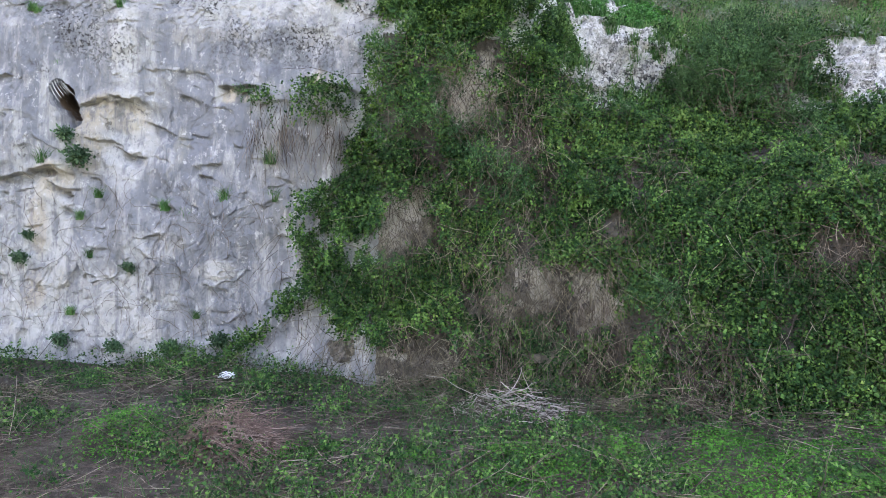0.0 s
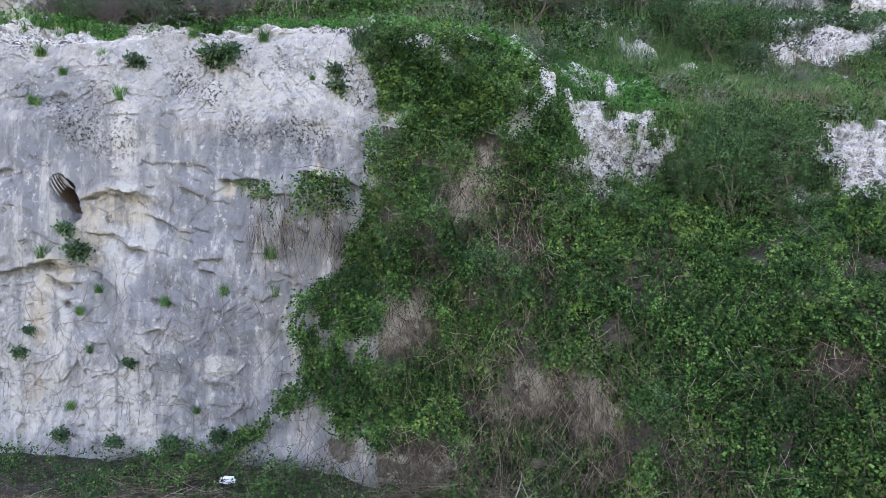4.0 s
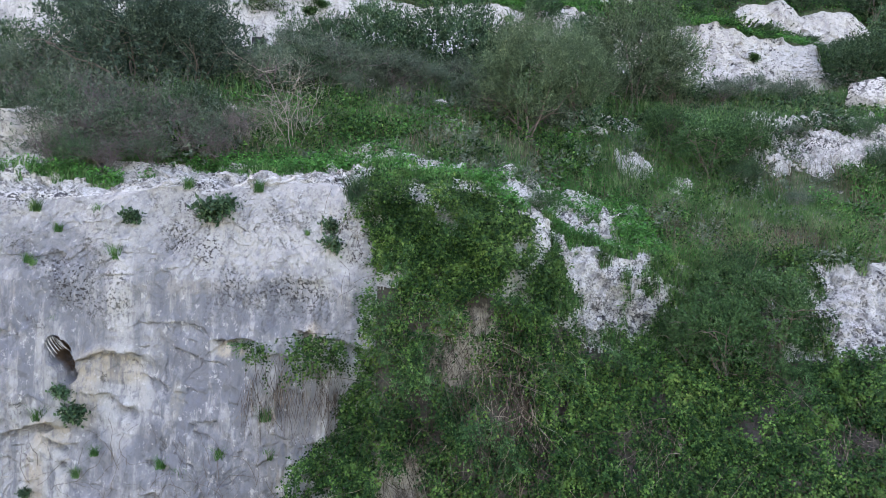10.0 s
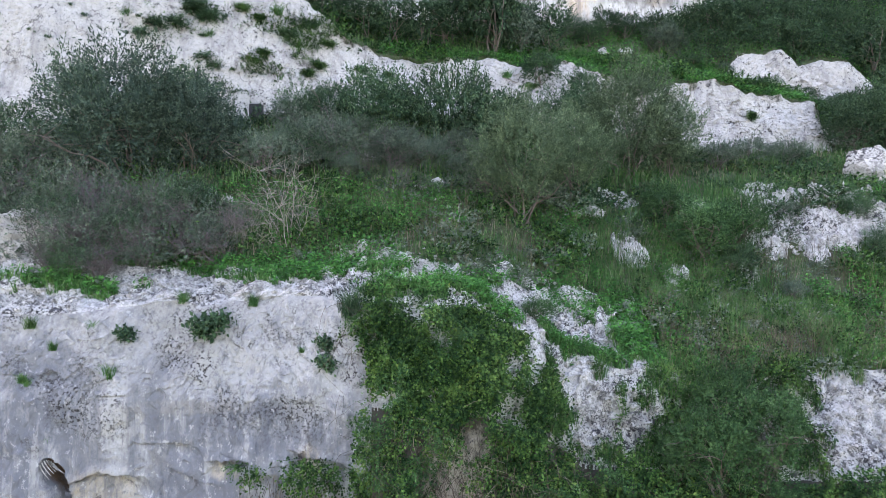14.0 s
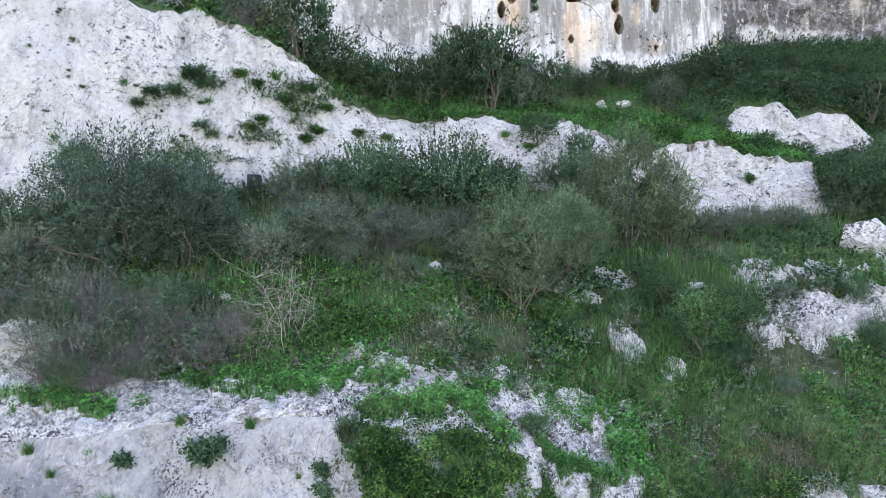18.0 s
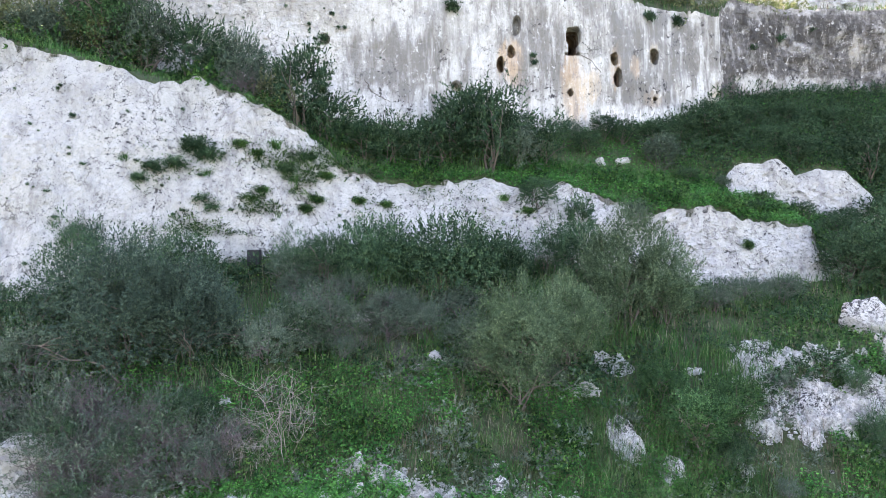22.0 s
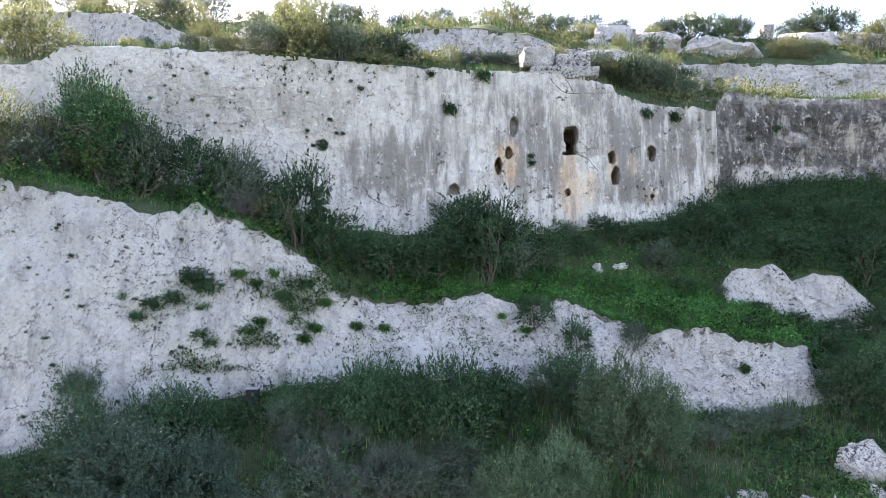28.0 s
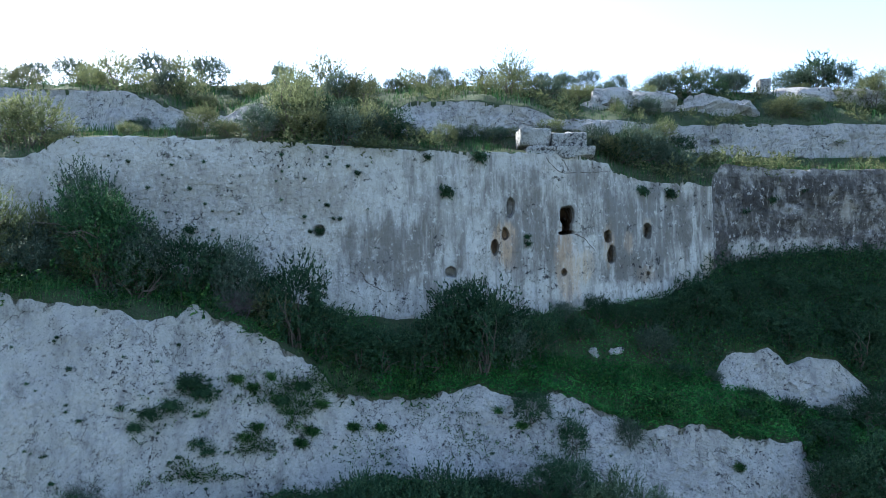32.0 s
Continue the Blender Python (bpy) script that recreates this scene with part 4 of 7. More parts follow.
def ground_rock(name, x, y, rx, ry, high, seed, material, label):
    """Bedrock showing through the turf: a low, pitted swell with a ragged border that dips under the soil."""
    n, k = (150, 44) if rx > 0.8 else (72, 22)
    a, r = np.meshgrid(np.arange(n) * 2 * np.pi / n, (np.arange(k) + 0.3) / k * 1.35, indexing="ij")
    p = np.stack([x + np.cos(a) * r * rx, y + np.sin(a) * r * ry, np.zeros_like(a)], -1).reshape(-1, 3)
    r = r.ravel()
    edge = r + 0.55 * soft_noise(p + seed, 1.1, seed, 4, 0.6)
    swell = step(1.05 - edge, -0.05, 0.3)
    rough = 0.10 * soft_noise(p, 2.2, seed + 3, 4, 0.6) + (1.0 if rx > 0.8 else 0.45) * (0.05 * chips(p, 3.0, seed) + 0.04 * chips(p, 7.5, seed + 1) + 0.025 * chips(p, 14.0, seed + 2))
    z = high * swell * (0.75 + 0.35 * soft_noise(p + seed, 1.0, seed + 7, 2)) + rough * (0.35 + swell) - 0.2 * (1 - swell) - 0.03
    p[:, 2] = ground_at(p[:, 0], p[:, 1]) + z
    p[:, :2] += 0.025 * np.stack([chips(p, 4.0, seed + 5), chips(p, 4.0, seed + 6)], 1)
    i, j = np.meshgrid(np.arange(n), np.arange(k - 1), indexing="ij")
    b = (i * k + j).ravel()
    c = (((i + 1) % n) * k + j).ravel()
    quads = np.stack([b, b + 1, c + 1, c], 1)
    hub = len(p)
    p = np.concatenate([p, [[x, y, p[:, 2].reshape(n, k)[:, 0].mean()]]])
    i = np.arange(n)
    f = np.concatenate([quads[:, [0, 1, 2]], quads[:, [0, 2, 3]], np.stack([np.full(n, hub), i * k, ((i + 1) % n) * k], 1)])
    ob = new(name, fast_mesh(name, p - np.array([x, y, float(ground_at(x, y)[0])]), f, material, False))
    ob.location = (x, y, float(ground_at(x, y)[0]))
    return tagged(ob, label, "rock", "rocks of the quarry")


# ---- shrubs and trees ----
def shrub(name, label, category, width, height, material, seed, twigs=330, leaf=0.07, aspect=0.3, per=11, bark=None, lift=0.25, ragged=0.35, upright=0.5,
          stems=7, twig=0.3, spread=0.9, bare=0, girth=0.018, forks=4, far=False, woody=True):
    """A shrub or small tree at the origin: crooked limbs from the base, and leafy twigs round their ends. bare: leafless twigs."""
    rng = np.random.default_rng(seed)
    root = tagged(new(name), label, category, name.replace("_", " ") + "s of the quarry")
    a = rng.uniform(0, 2 * np.pi, stems)
    r = rng.uniform(0.1, 0.45, stems) * width
    head = np.stack([np.cos(a) * r, np.sin(a) * r, np.full(stems, height * 0.75)], 1)
    limbs = wander(rng.normal(0, 0.06 * width, (stems, 3)) * np.array([1, 1, 0]) - np.array([0, 0, 0.12]), head, rng.uniform(0.55, 0.85, stems) * height, 7, rng, 0.22)
    sub_i = rng.integers(0, stems, stems * forks)
    sub_k = rng.integers(2, 7, stems * forks)
    st = limbs[sub_i, sub_k]
    b = rng.uniform(0, 2 * np.pi, len(st))
    sd = np.stack([np.cos(b), np.sin(b), rng.uniform(0.1, 1.1, len(st))], 1)
    subs = wander(st, sd, rng.uniform(0.2, 0.42, len(st)) * width, 5, rng, 0.25)
    bits = [tubes(limbs, np.full(stems, girth * height + 0.004), 6, 0.25), tubes(subs, np.full(len(st), girth * 0.4 * height + 0.002), 4, 0.3)]
    if bare:
        bi = rng.integers(0, len(st), bare)
        bs = subs[bi, rng.integers(1, 5, bare)]
        bd = unit(rng.normal(0, 0.7, (bare, 3)) + np.array([0, 0, 0.5]))
        bits.append(tubes(wander(bs, bd, rng.uniform(0.15, 0.5, bare) * width * 0.55, 4, rng, 0.25), np.full(bare, 0.0035), 3, 0.4))
    v, f = join(bits)
    if woody:
        part("trunk", fast_mesh("trunk", v, f, bark or BARK, True), root)
    if twigs:
        # twigs fill an uneven dome, thickest near its skin
        d = unit(rng.normal(0, 1, (twigs * 3, 3)) * np.array([1, 1, 0.8]) + np.array([0, 0, 0.25]))
        lump = 1 + ragged * soft_noise(d * 1.0 + seed, 1.7, seed, 3)
        rad = rng.uniform(0.3, 1.0, len(d)) ** 0.55 * lump
        p = d * rad[:, None] * np.array([width / 2, width / 2, height * (1 - lift) / 2 * 1.05])
        p[:, 2] += height * (lift + (1 - lift) / 2)
        gap = soft_noise(p / max(width, 0.5) * 3.2 + seed, 1.6, seed + 9, 2)
        ok = (p[:, 2] > height * lift * 0.4) & (gap > -0.35)
        p, d = p[ok][:twigs], d[ok][:twigs]
        head = unit(d * (1 - upright) + np.array([0, 0, upright]) + rng.normal(0, 0.35, d.shape))
        v, f = sprays(p, head, twig, per, leaf, aspect, rng, spread, 0.0, far, d * 0.7 + np.array([0, 0, 0.5]), 0.45)
        part("crown", fast_mesh("crown", v, f, material), root)
    return root


def plant(kind, x, y, scale=1.0, turn=0.0, z=None, tall=1.0):
    """A copy of a shrub, set on the land."""
    g = drop(x, y)[2] if z is None else z
    m = pose(x, y, g, 0, 0, turn) @ Matrix.Diagonal((scale, scale, scale * tall, 1))
    return copy_thing(kind, m)


def remove(ob):
    for o in (*ob.children_recursive, ob):
        bpy.data.objects.remove(o)


# ---- outcrops and boulders on the terraces ----
for i, (x, y, sx, sy, sz, mat, label) in enumerate([
    (12.6, 18.3, 0.8, 0.75, 1.15, ROCK_RIM, "large grey-white boulder on the terrace"),
    (10.1, 16.95, 2.0, 0.45, 0.32, ROCK_RIM, "broad pitted white outcrop in the turf"),
    (9.9, 15.5, 1.7, 0.62, 0.5, ROCK_RIM, "broad gravelly white outcrop with loose rubble"),
    (11.3, 15.5, 0.8, 0.5, 0.5, ROCK_RIM, "broken white rocks beside a shrub"),
    (8.5, 16.4, 0.7, 0.35, 0.22, ROCK_RIM, "low pitted white outcrop in the turf"),
    (-8.35, 12.1, 0.95, 0.3, 0.62, ROCK_WHITE, "white rock face behind the cliff edge"),
    (-6.2, 13.35, 0.7, 0.18, 0.16, ROCK_RIM, "flat pale stones among dry twigs"),
    (3.6, 15.5, 0.3, 0.2, 0.2, ROCK_WHITE, "white stone half buried in grass"),
    (4.6, 16.7, 0.42, 0.3, 0.28, ROCK_RIM, "pale weathered stone below an olive"),
    (4.45, 14.5, 0.36, 0.28, 0.36, ROCK_RIM, "pitted white stone in long grass"),
    (0.0, 15.9, 0.2, 0.15, 0.13, ROCK_WHITE, "small white stone in the turf"),
    (-0.3, 15.3, 0.4, 0.25, 0.14, ROCK_RIM, "flat grey stone among low shrubs"),
    (-4.55, 13.7, 0.13, 0.1, 0.1, ROCK_WHITE, "small white stone in the turf"),
    (-4.8, 12.9, 0.34, 0.22, 0.14, ROCK_RIM, "flat pale stone among dry twigs"),
    (5.3, 14.0, 0.3, 0.22, 0.18, ROCK_RIM, "pale stone in long grass"),
    (5.75, 14.0, 0.22, 0.2, 0.2, ROCK_RIM, "pale stone in long grass"),
    (7.0, 14.2, 0.26, 0.2, 0.18, ROCK_RIM, "pale stone in long grass"),
    (-1.9, 16.9, 0.35, 0.25, 0.22, ROCK_RIM, "grey stone under shrubs"),
    (-2.9, 16.3, 0.4, 0.3, 0.15, ROCK_RIM, "grey stone under shrubs"),
    (6.9, 16.6, 0.28, 0.2, 0.1, ROCK_WHITE, "flat white stone in the turf"),
    (2.9, 12.75, 0.55, 0.3, 0.3, ROCK_RIM, "pitted white outcrop at the cliff edge"),
    (2.3, 12.7, 0.5, 0.3, 0.26, ROCK_RIM, "pitted white outcrop at the cliff edge"),
    (1.75, 12.2, 0.42, 0.3, 0.22, ROCK_RIM, "pitted white outcrop at the cliff edge"),
    (1.3, 12.8, 0.4, 0.22, 0.18, ROCK_RIM, "pitted white outcrop at the cliff edge"),
    (3.35, 12.3, 0.35, 0.25, 0.22, ROCK_RIM, "pitted white outcrop at the cliff edge"),
    (3.9, 13.2, 0.3, 0.22, 0.2, ROCK_RIM, "pale stone in long grass"),
    (-0.9, 12.5, 0.5, 0.3, 0.16, ROCK_RIM, "pitted white outcrop at the cliff edge"),
    (-0.1, 12.35, 0.45, 0.25, 0.14, ROCK_RIM, "pitted white outcrop at the cliff edge"),
    (-1.6, 11.9, 0.4, 0.3, 0.16, ROCK_RIM, "pitted white outcrop at the cliff edge"),
    (-1.75, 12.8, 0.45, 0.2, 0.16, ROCK_RIM, "pitted white outcrop at the cliff edge"),
    (6.45, 25.1, 0.2, 0.15, 0.2, ROCK_WHITE, "white stone showing through the bench herbs"),
    (7.35, 25.2, 0.24, 0.16, 0.18, ROCK_WHITE, "white stone showing through the bench herbs"),
    (17.95, 37.0, 0.9, 0.6, 0.7, ROCK_WHITE, "white boulder on the skyline slope"),
    (7.3, 30.4, 1.5, 0.5, 0.75, ROCK_WHITE, "white ledge block near the skyline"),
    (9.6, 34.5, 2.0, 0.5, 0.75, ROCK_WHITE, "white ledge block near the skyline"),
    (22.5, 38.8, 2.0, 0.6, 0.75, ROCK_WHITE, "white ledge block near the skyline"),
    (26.0, 38.5, 1.9, 0.6, 0.75, ROCK_WHITE, "white ledge block near the skyline"),
    (15.5, 36.9, 1.8, 0.5, 0.75, ROCK_WHITE, "white ledge block near the skyline"),
    (12.0, 36.2, 1.9, 0.5, 0.75, ROCK_WHITE, "white ledge block near the skyline"),
]):
    if mat == ROCK_RIM and sz < 1:
        ground_rock("rock_outcrop", x, y, sx * 1.15, sy * 1.35, sz * 0.8, i + 2, mat, label)
        continue
    g = drop(x, y)
    rock("boulder" if sz > 0.6 else "rock_outcrop", (x, y, g[2] + sz * 0.02), (sx, sy, sz), i + 2, mat, label, "rock", 5 if i == 0 else 4 if y < 20 else 3, 0.1 if i == 0 else 0.28, (i * 47) % 40 - 20, 0.25 if i == 0 else 1.0)


def slab(name, x0, x1, y0, y1, z0, z1, seed, label):
    """A squared quarry block with worn edges and uneven faces."""
    n = 14
    u = np.linspace(-1, 1, n)
    faces, verts, base = [], [], 0
    for axis in range(3):
        for sgn in (-1, 1):
            a, b = np.meshgrid(u, u, indexing="ij")
            q = np.zeros((n * n, 3))
            q[:, axis], q[:, (axis + 1) % 3], q[:, (axis + 2) % 3] = sgn, a.ravel(), b.ravel()
            f = grid_faces(n, n)
            verts.append(q)
            faces.append((f if sgn > 0 else f[:, ::-1]) + base)
            base += n * n
    q = np.concatenate(verts)
    q, back = np.unique(np.round(q, 6), axis=0, return_inverse=True)
    faces = back.ravel()[np.concatenate(faces)]
    r = np.max(np.abs(q), axis=1) / np.linalg.norm(q ** 8, axis=1) ** 0.125
    q = q * r[:, None]
    half = np.array([(x1 - x0) / 2, (y1 - y0) / 2, (z1 - z0) / 2])
    mid = np.array([(x0 + x1) / 2, (y0 + y1) / 2, (z0 + z1) / 2])
    p = q * half + 0.09 * np.stack([soft_noise(q * half + seed, 1.6, seed + k, 4) for k in range(3)], 1)
    ob = new(name, fast_mesh(name, p, faces, ROCK_RIM, True))
    ob.matrix_world = pose(*mid)
    return tagged(ob, label, "stone block")


slab("stone_block", 3.75, 5.1, 27.2, 28.3, 23.75, 24.6, 3, "squared pale stone block on the wall top")
slab("stone_block", 5.14, 6.75, 27.3, 28.4, 23.75, 24.45, 8, "squared pale stone block, rounded, on the wall top")
slab("base_slab", 4.0, 7.0, 27.0, 28.5, 23.35, 23.76, 14, "thin stone slab under two blocks")
slab("stone_pillar", 20.1, 20.75, 39.2, 39.8, 28.6, 29.75, 21, "upright squared pale stone on the skyline")

# loose rubble round the right-hand outcrops
def rubble(name, centre, reach, count, seed, label):
    r = np.random.default_rng(seed)
    bm = bmesh.new()
    bmesh.ops.create_icosphere(bm, subdivisions=1, radius=1.0)
    v = np.array([q.co[:] for q in bm.verts])
    f = np.array([[q.index for q in t.verts] for t in bm.faces])
    bm.free()
    x = centre[0] + r.normal(0, reach[0], count)
    y = centre[1] + r.normal(0, reach[1], count)
    z = ground_at(x, y)
    bits = []
    for i in range(count):
        k = r.uniform(0.02, 0.085) * np.array([1, r.uniform(0.6, 1), r.uniform(0.5, 0.9)])
        bits.append((v * (1 + r.uniform(-0.3, 0.3, (len(v), 1))) * k + np.array([x[i], y[i], z[i] + 0.03]), f))
    return stuff(name, bits, ROCK_RIM, label, "rubble")


rubble("rubble", (9.6, 15.9), (1.1, 0.6), 700, 3, "loose white stones round an outcrop")
rubble("rubble", (3.0, 12.6), (0.9, 0.4), 160, 4, "loose white stones on the cliff edge")
rubble("rubble", (-0.8, 12.4), (1.0, 0.3), 160, 5, "loose white stones on the cliff edge")

# ---- vines over the near cliff ----
VINE_EDGE_Z = [-0.4, 0.0, 0.5, 0.9, 1.5, 1.9, 2.4, 2.9, 3.4, 4.0, 4.4, 4.9, 5.5, 6.2, 6.9]
VINE_EDGE_X = [-1.6, -1.7, -1.95, -2.1, -2.2, -2.45, -2.2, -1.75, -1.6, -1.5, -1.35, -1.2, -1.1, -1.2, -1.5]
BARE = [(-0.55, 2.1, 0.62, 0.62, 1.0), (0.45, 4.1, 0.42, 0.55, 0.8), (1.2, 1.05, 0.75, 0.5, 1.0), (2.1, 1.05, 0.32, 0.65, 0.97), (-0.9, 0.0, 1.0, 0.5, 0.95), (-1.9, 0.1, 0.55, 0.45, 0.9), (2.9, 0.3, 0.9, 0.5, 0.7), (1.9, 0.0, 0.55, 0.5, 0.9),
        (2.6, 4.4, 0.35, 0.5, 0.85), (0.2, 0.2, 0.8, 0.4, 0.75), (1.7, 5.6, 0.35, 0.35, 0.85), (5.1, 1.7, 0.5, 0.3, 0.75), (6.3, 0.4, 0.7, 0.3, 0.85), (4.6, 3.9, 0.25, 0.2, 0.9), (1.25, 3.4, 0.28, 0.9, 0.6),
        (0.6, 1.7, 0.7, 0.25, 0.7), (3.3, 2.9, 0.3, 0.3, 0.6), (5.9, 3.0, 0.3, 0.25, 0.7)]


def vine_mask(p):
    wob = 0.3 * soft_noise(p, 1.6, 7, 3)
    left = np.interp(p[:, 2], VINE_EDGE_Z, VINE_EDGE_X)
    m = step(p[:, 0] + wob + 0.12 * soft_noise(p, 4.5, 8, 2), left + 0.0, left + 0.25)
    for x, z, rx, rz, k in BARE:
        r = np.sqrt(((p[:, 0] - x) / rx) ** 2 + ((p[:, 2] - z) / rz) ** 2) + 1.3 * wob + 0.35 * soft_noise(p, 5.0, 18, 2)
        m = m * (1 - k * (1 - step(r, 0.65, 1.1)))
    m = m * (1 - 0.3 * (p[:, 0] < -1.2) * (p[:, 2] < 2.4)) * (0.12 + 0.88 * step(soft_noise(p, (3.2, 3.2, 2.4), 17, 3) + 0.15 + 0.2 * step(p[:, 0], 2.2, 3.2), -0.35, 0.1))
    # the rocks of the low band stand bare over the right-hand shelf
    m = m * np.where((p[:, 0] > 2.25 + 0.4 * soft_noise(p, 1.3, 9, 3) - 0.3 * (p[:, 2] - 5.0)) & (p[:, 2] > 4.15 + 0.25 * soft_noise(p, 1.5, 10, 2)), 0.03, 1.0)
    spur = (np.abs(p[:, 2] - 4.0 - 0.12 * (p[:, 0] + 2.4)) < 0.28) & (p[:, 0] > -3.25) & (p[:, 0] < -1.5)
    spur = spur * step(soft_noise(p, 2.4, 19, 3), -0.35, 0.2)
    strand = (1 - step(np.abs(p[:, 2] - 0.9 - 0.86 * (p[:, 0] + 2.3)) + 0.1 * soft_noise(p, 3.0, 20, 2), 0.08, 0.2)) * (p[:, 0] > -3.5) * (p[:, 0] < -1.6)
    return np.maximum(np.maximum(step(m, 0.08, 0.5), 0.5 * spur), 0.8 * strand)


def vine_region(c):
    """Which of the four vines a leaf or stem belongs to."""
    low = c[:, 2] < 2.5 + 0.3 * soft_noise(c, 0.8, 12, 2)
    right = c[:, 0] > 2.3 + 0.4 * soft_noise(c, 0.7, 14, 2)
    bottom = (c[:, 2] < 1.3 + 0.4 * soft_noise(c, 0.9, 16, 2)) & (c[:, 0] > 3.2)
    return np.where(bottom, 3, np.where(right, 2, np.where(low, 1, 0)))


VINES = [tagged(new(name), label, "vine", "vines on the cliff") for name, label in (
    ("hanging_vine", "green vine mound hanging over the cliff brow"), ("climbing_bramble", "dark green bramble sweeping down the cliff foot"),
    ("vine_curtain", "flat green curtain of vines on the earthy cliff"), ("bramble_thicket", "dense dark bramble thicket at the cliff foot"))]
for vine, place in zip(VINES, ((0.5, 10.0, 3.0), (-0.5, 9.6, 0.0), (4.5, 8.8, 1.5), (5.5, 7.4, -0.2))):
    vine.location = place


def on_vines(name, parts, material, label):
    v, f = join(parts)
    which = vine_region(v[f[:, 0]])
    for i, vine in enumerate(VINES):
        faces = f[which == i]
        if len(faces):
            used, back = np.unique(faces.ravel(), return_inverse=True)
            part(name, fast_mesh(name, v[used] - np.array(vine.location), back.reshape(faces.shape), material), vine, label)


rng = np.random.default_rng(5)
leafy, young, thorny = [], [], []
for sheet, n in (("cliff_left", 72000), ("cliff_right", 84000), ("brow_middle", 14000), ("rock_band", 10000), ("terrace_edge", 10000)):
    def keep(p, sheet=sheet):
        m = vine_mask(p) * (np.abs(p[:, 0]) < 9)
        if sheet == "terrace_edge":
            m = m * (p[:, 0] < 1.3) * (p[:, 1] < 11.9) * 0.6
        return m
    p, nr = scatter(sheet, n, rng, keep)
    flat = step(p[:, 0], 2.2, 3.4)  # the right-hand curtain hangs flatter
    bulge = 0.06 + (0.3 - 0.16 * flat) * np.clip(soft_noise(p, 0.9, 77, 3) + 0.3, 0, 1.3) + (0.45 - 0.2 * flat) * np.clip(soft_noise(p, (2.6, 2.6, 1.9), 78, 2), 0, 1) + 0.2 * np.clip(soft_noise(p, 5.5, 82, 2), 0, 1)
    out = np.array([0.0, -1.0, 0.12])
    p = p + out * (bulge * rng.uniform(0.0, 1.0, len(p)) ** 0.5 * 1.1)[:, None]
    head = unit(rng.normal(0, 0.6, p.shape) + np.array([0, -0.35, -0.45]))
    fresh = (soft_noise(p, 1.2, 79, 3) + 0.15 * (p[:, 2] < 1.0) + 0.25 * (p[:, 2] > 3.2) > 0.25) & (rng.uniform(0, 1, len(p)) < 0.35)
    blue = ~fresh & (soft_noise(p, 1.1, 80, 3) > 0.5)
    out = np.array([0.0, -0.7, 0.6])
    thorny.append(sprays(p[blue], unit(head[blue] + np.array([0, -0.2, 0.5])), 0.22, 9, 0.042, 0.4, rng, 0.8, 0.1, facing=out))
    leafy.append(sprays(p[~fresh & ~blue], head[~fresh & ~blue], 0.17, 6, 0.043, 0.82, rng, 1.0, 0.4, facing=out, loose=0.45))
    young.append(sprays(p[fresh], head[fresh], 0.17, 4, 0.05, 0.84, rng, 1.0, 0.3, facing=out, loose=0.45))
on_vines("thorny_foliage", thorny, THORN, "blue-green thorny shoots")
on_vines("young_foliage", young, YOUNG, "yellow-green young leaves")
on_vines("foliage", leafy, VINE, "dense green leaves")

# a few large-leaved shoots low on the right
p, nr = scatter("cliff_right", 800, rng, lambda p: (np.abs(p[:, 0] - 5.0) < 1.9) * (p[:, 2] < 2.4) * step(soft_noise(p, 1.7, 5, 2), 0.1, 0.5))
p = p + np.array([0, -0.5, 0]) * rng.uniform(0.5, 1, (len(p), 1))
stuff("broad_leaf_vine", [sprays(p, unit(rng.normal(0, 0.6, p.shape) + np.array([0, -0.5, 0.3])), 0.2, 4, 0.072, 0.85, rng)], VINE, "broad yellow-green vine leaves over bramble", "vine")

# dry hanging stems among the vines, thickest in the bare places
tangle, pale = [], []
for sheet, n in (("cliff_left", 9000), ("cliff_right", 44000)):
    def keep(p):
        bare = np.zeros(len(p))
        for x, z, rx, rz, k in BARE:
            r = np.sqrt(((p[:, 0] - x) / rx) ** 2 + ((p[:, 2] - z) / rz) ** 2)
            bare = np.maximum(bare, 1 - step(r, 0.8, 1.4))
        left = np.interp(p[:, 2], VINE_EDGE_Z, VINE_EDGE_X)
        return (np.abs(p[:, 0]) < 8) * (p[:, 0] > left - 0.4) * (0.1 - 0.05 * step(p[:, 0], 2.4, 3.4) + np.where(p[:, 2] < 1.75, 0.36, 0.3) * bare)
    p, nr = scatter(sheet, n, rng, keep)
    p = p + np.array([0, -1, 0]) * rng.uniform(0.03, 0.38, (len(p), 1))
    head = unit(rng.normal(0, 0.55, p.shape) * np.array([1, 0.35, 1]) + np.array([0, -0.15, -0.7]))
    v, f = tubes(wander(p, head, rng.uniform(0.25, 0.9, len(p)), 5, rng, 0.2, 0.1), rng.uniform(0.002, 0.0055, len(p)), 3, 0.5)
    low = (p[:, 2] < 2.6) & (p[:, 0] < 2.6) & (rng.uniform(0, 1, len(p)) < 0.6)
    each = 5 * 3
    for chosen, pile in ((low, pale), (~low, tangle)):
        pick = np.repeat(chosen, each)
        new_index = np.cumsum(pick) - 1
        pile.append((v[pick], new_index[f[pick[f[:, 0]]]]))
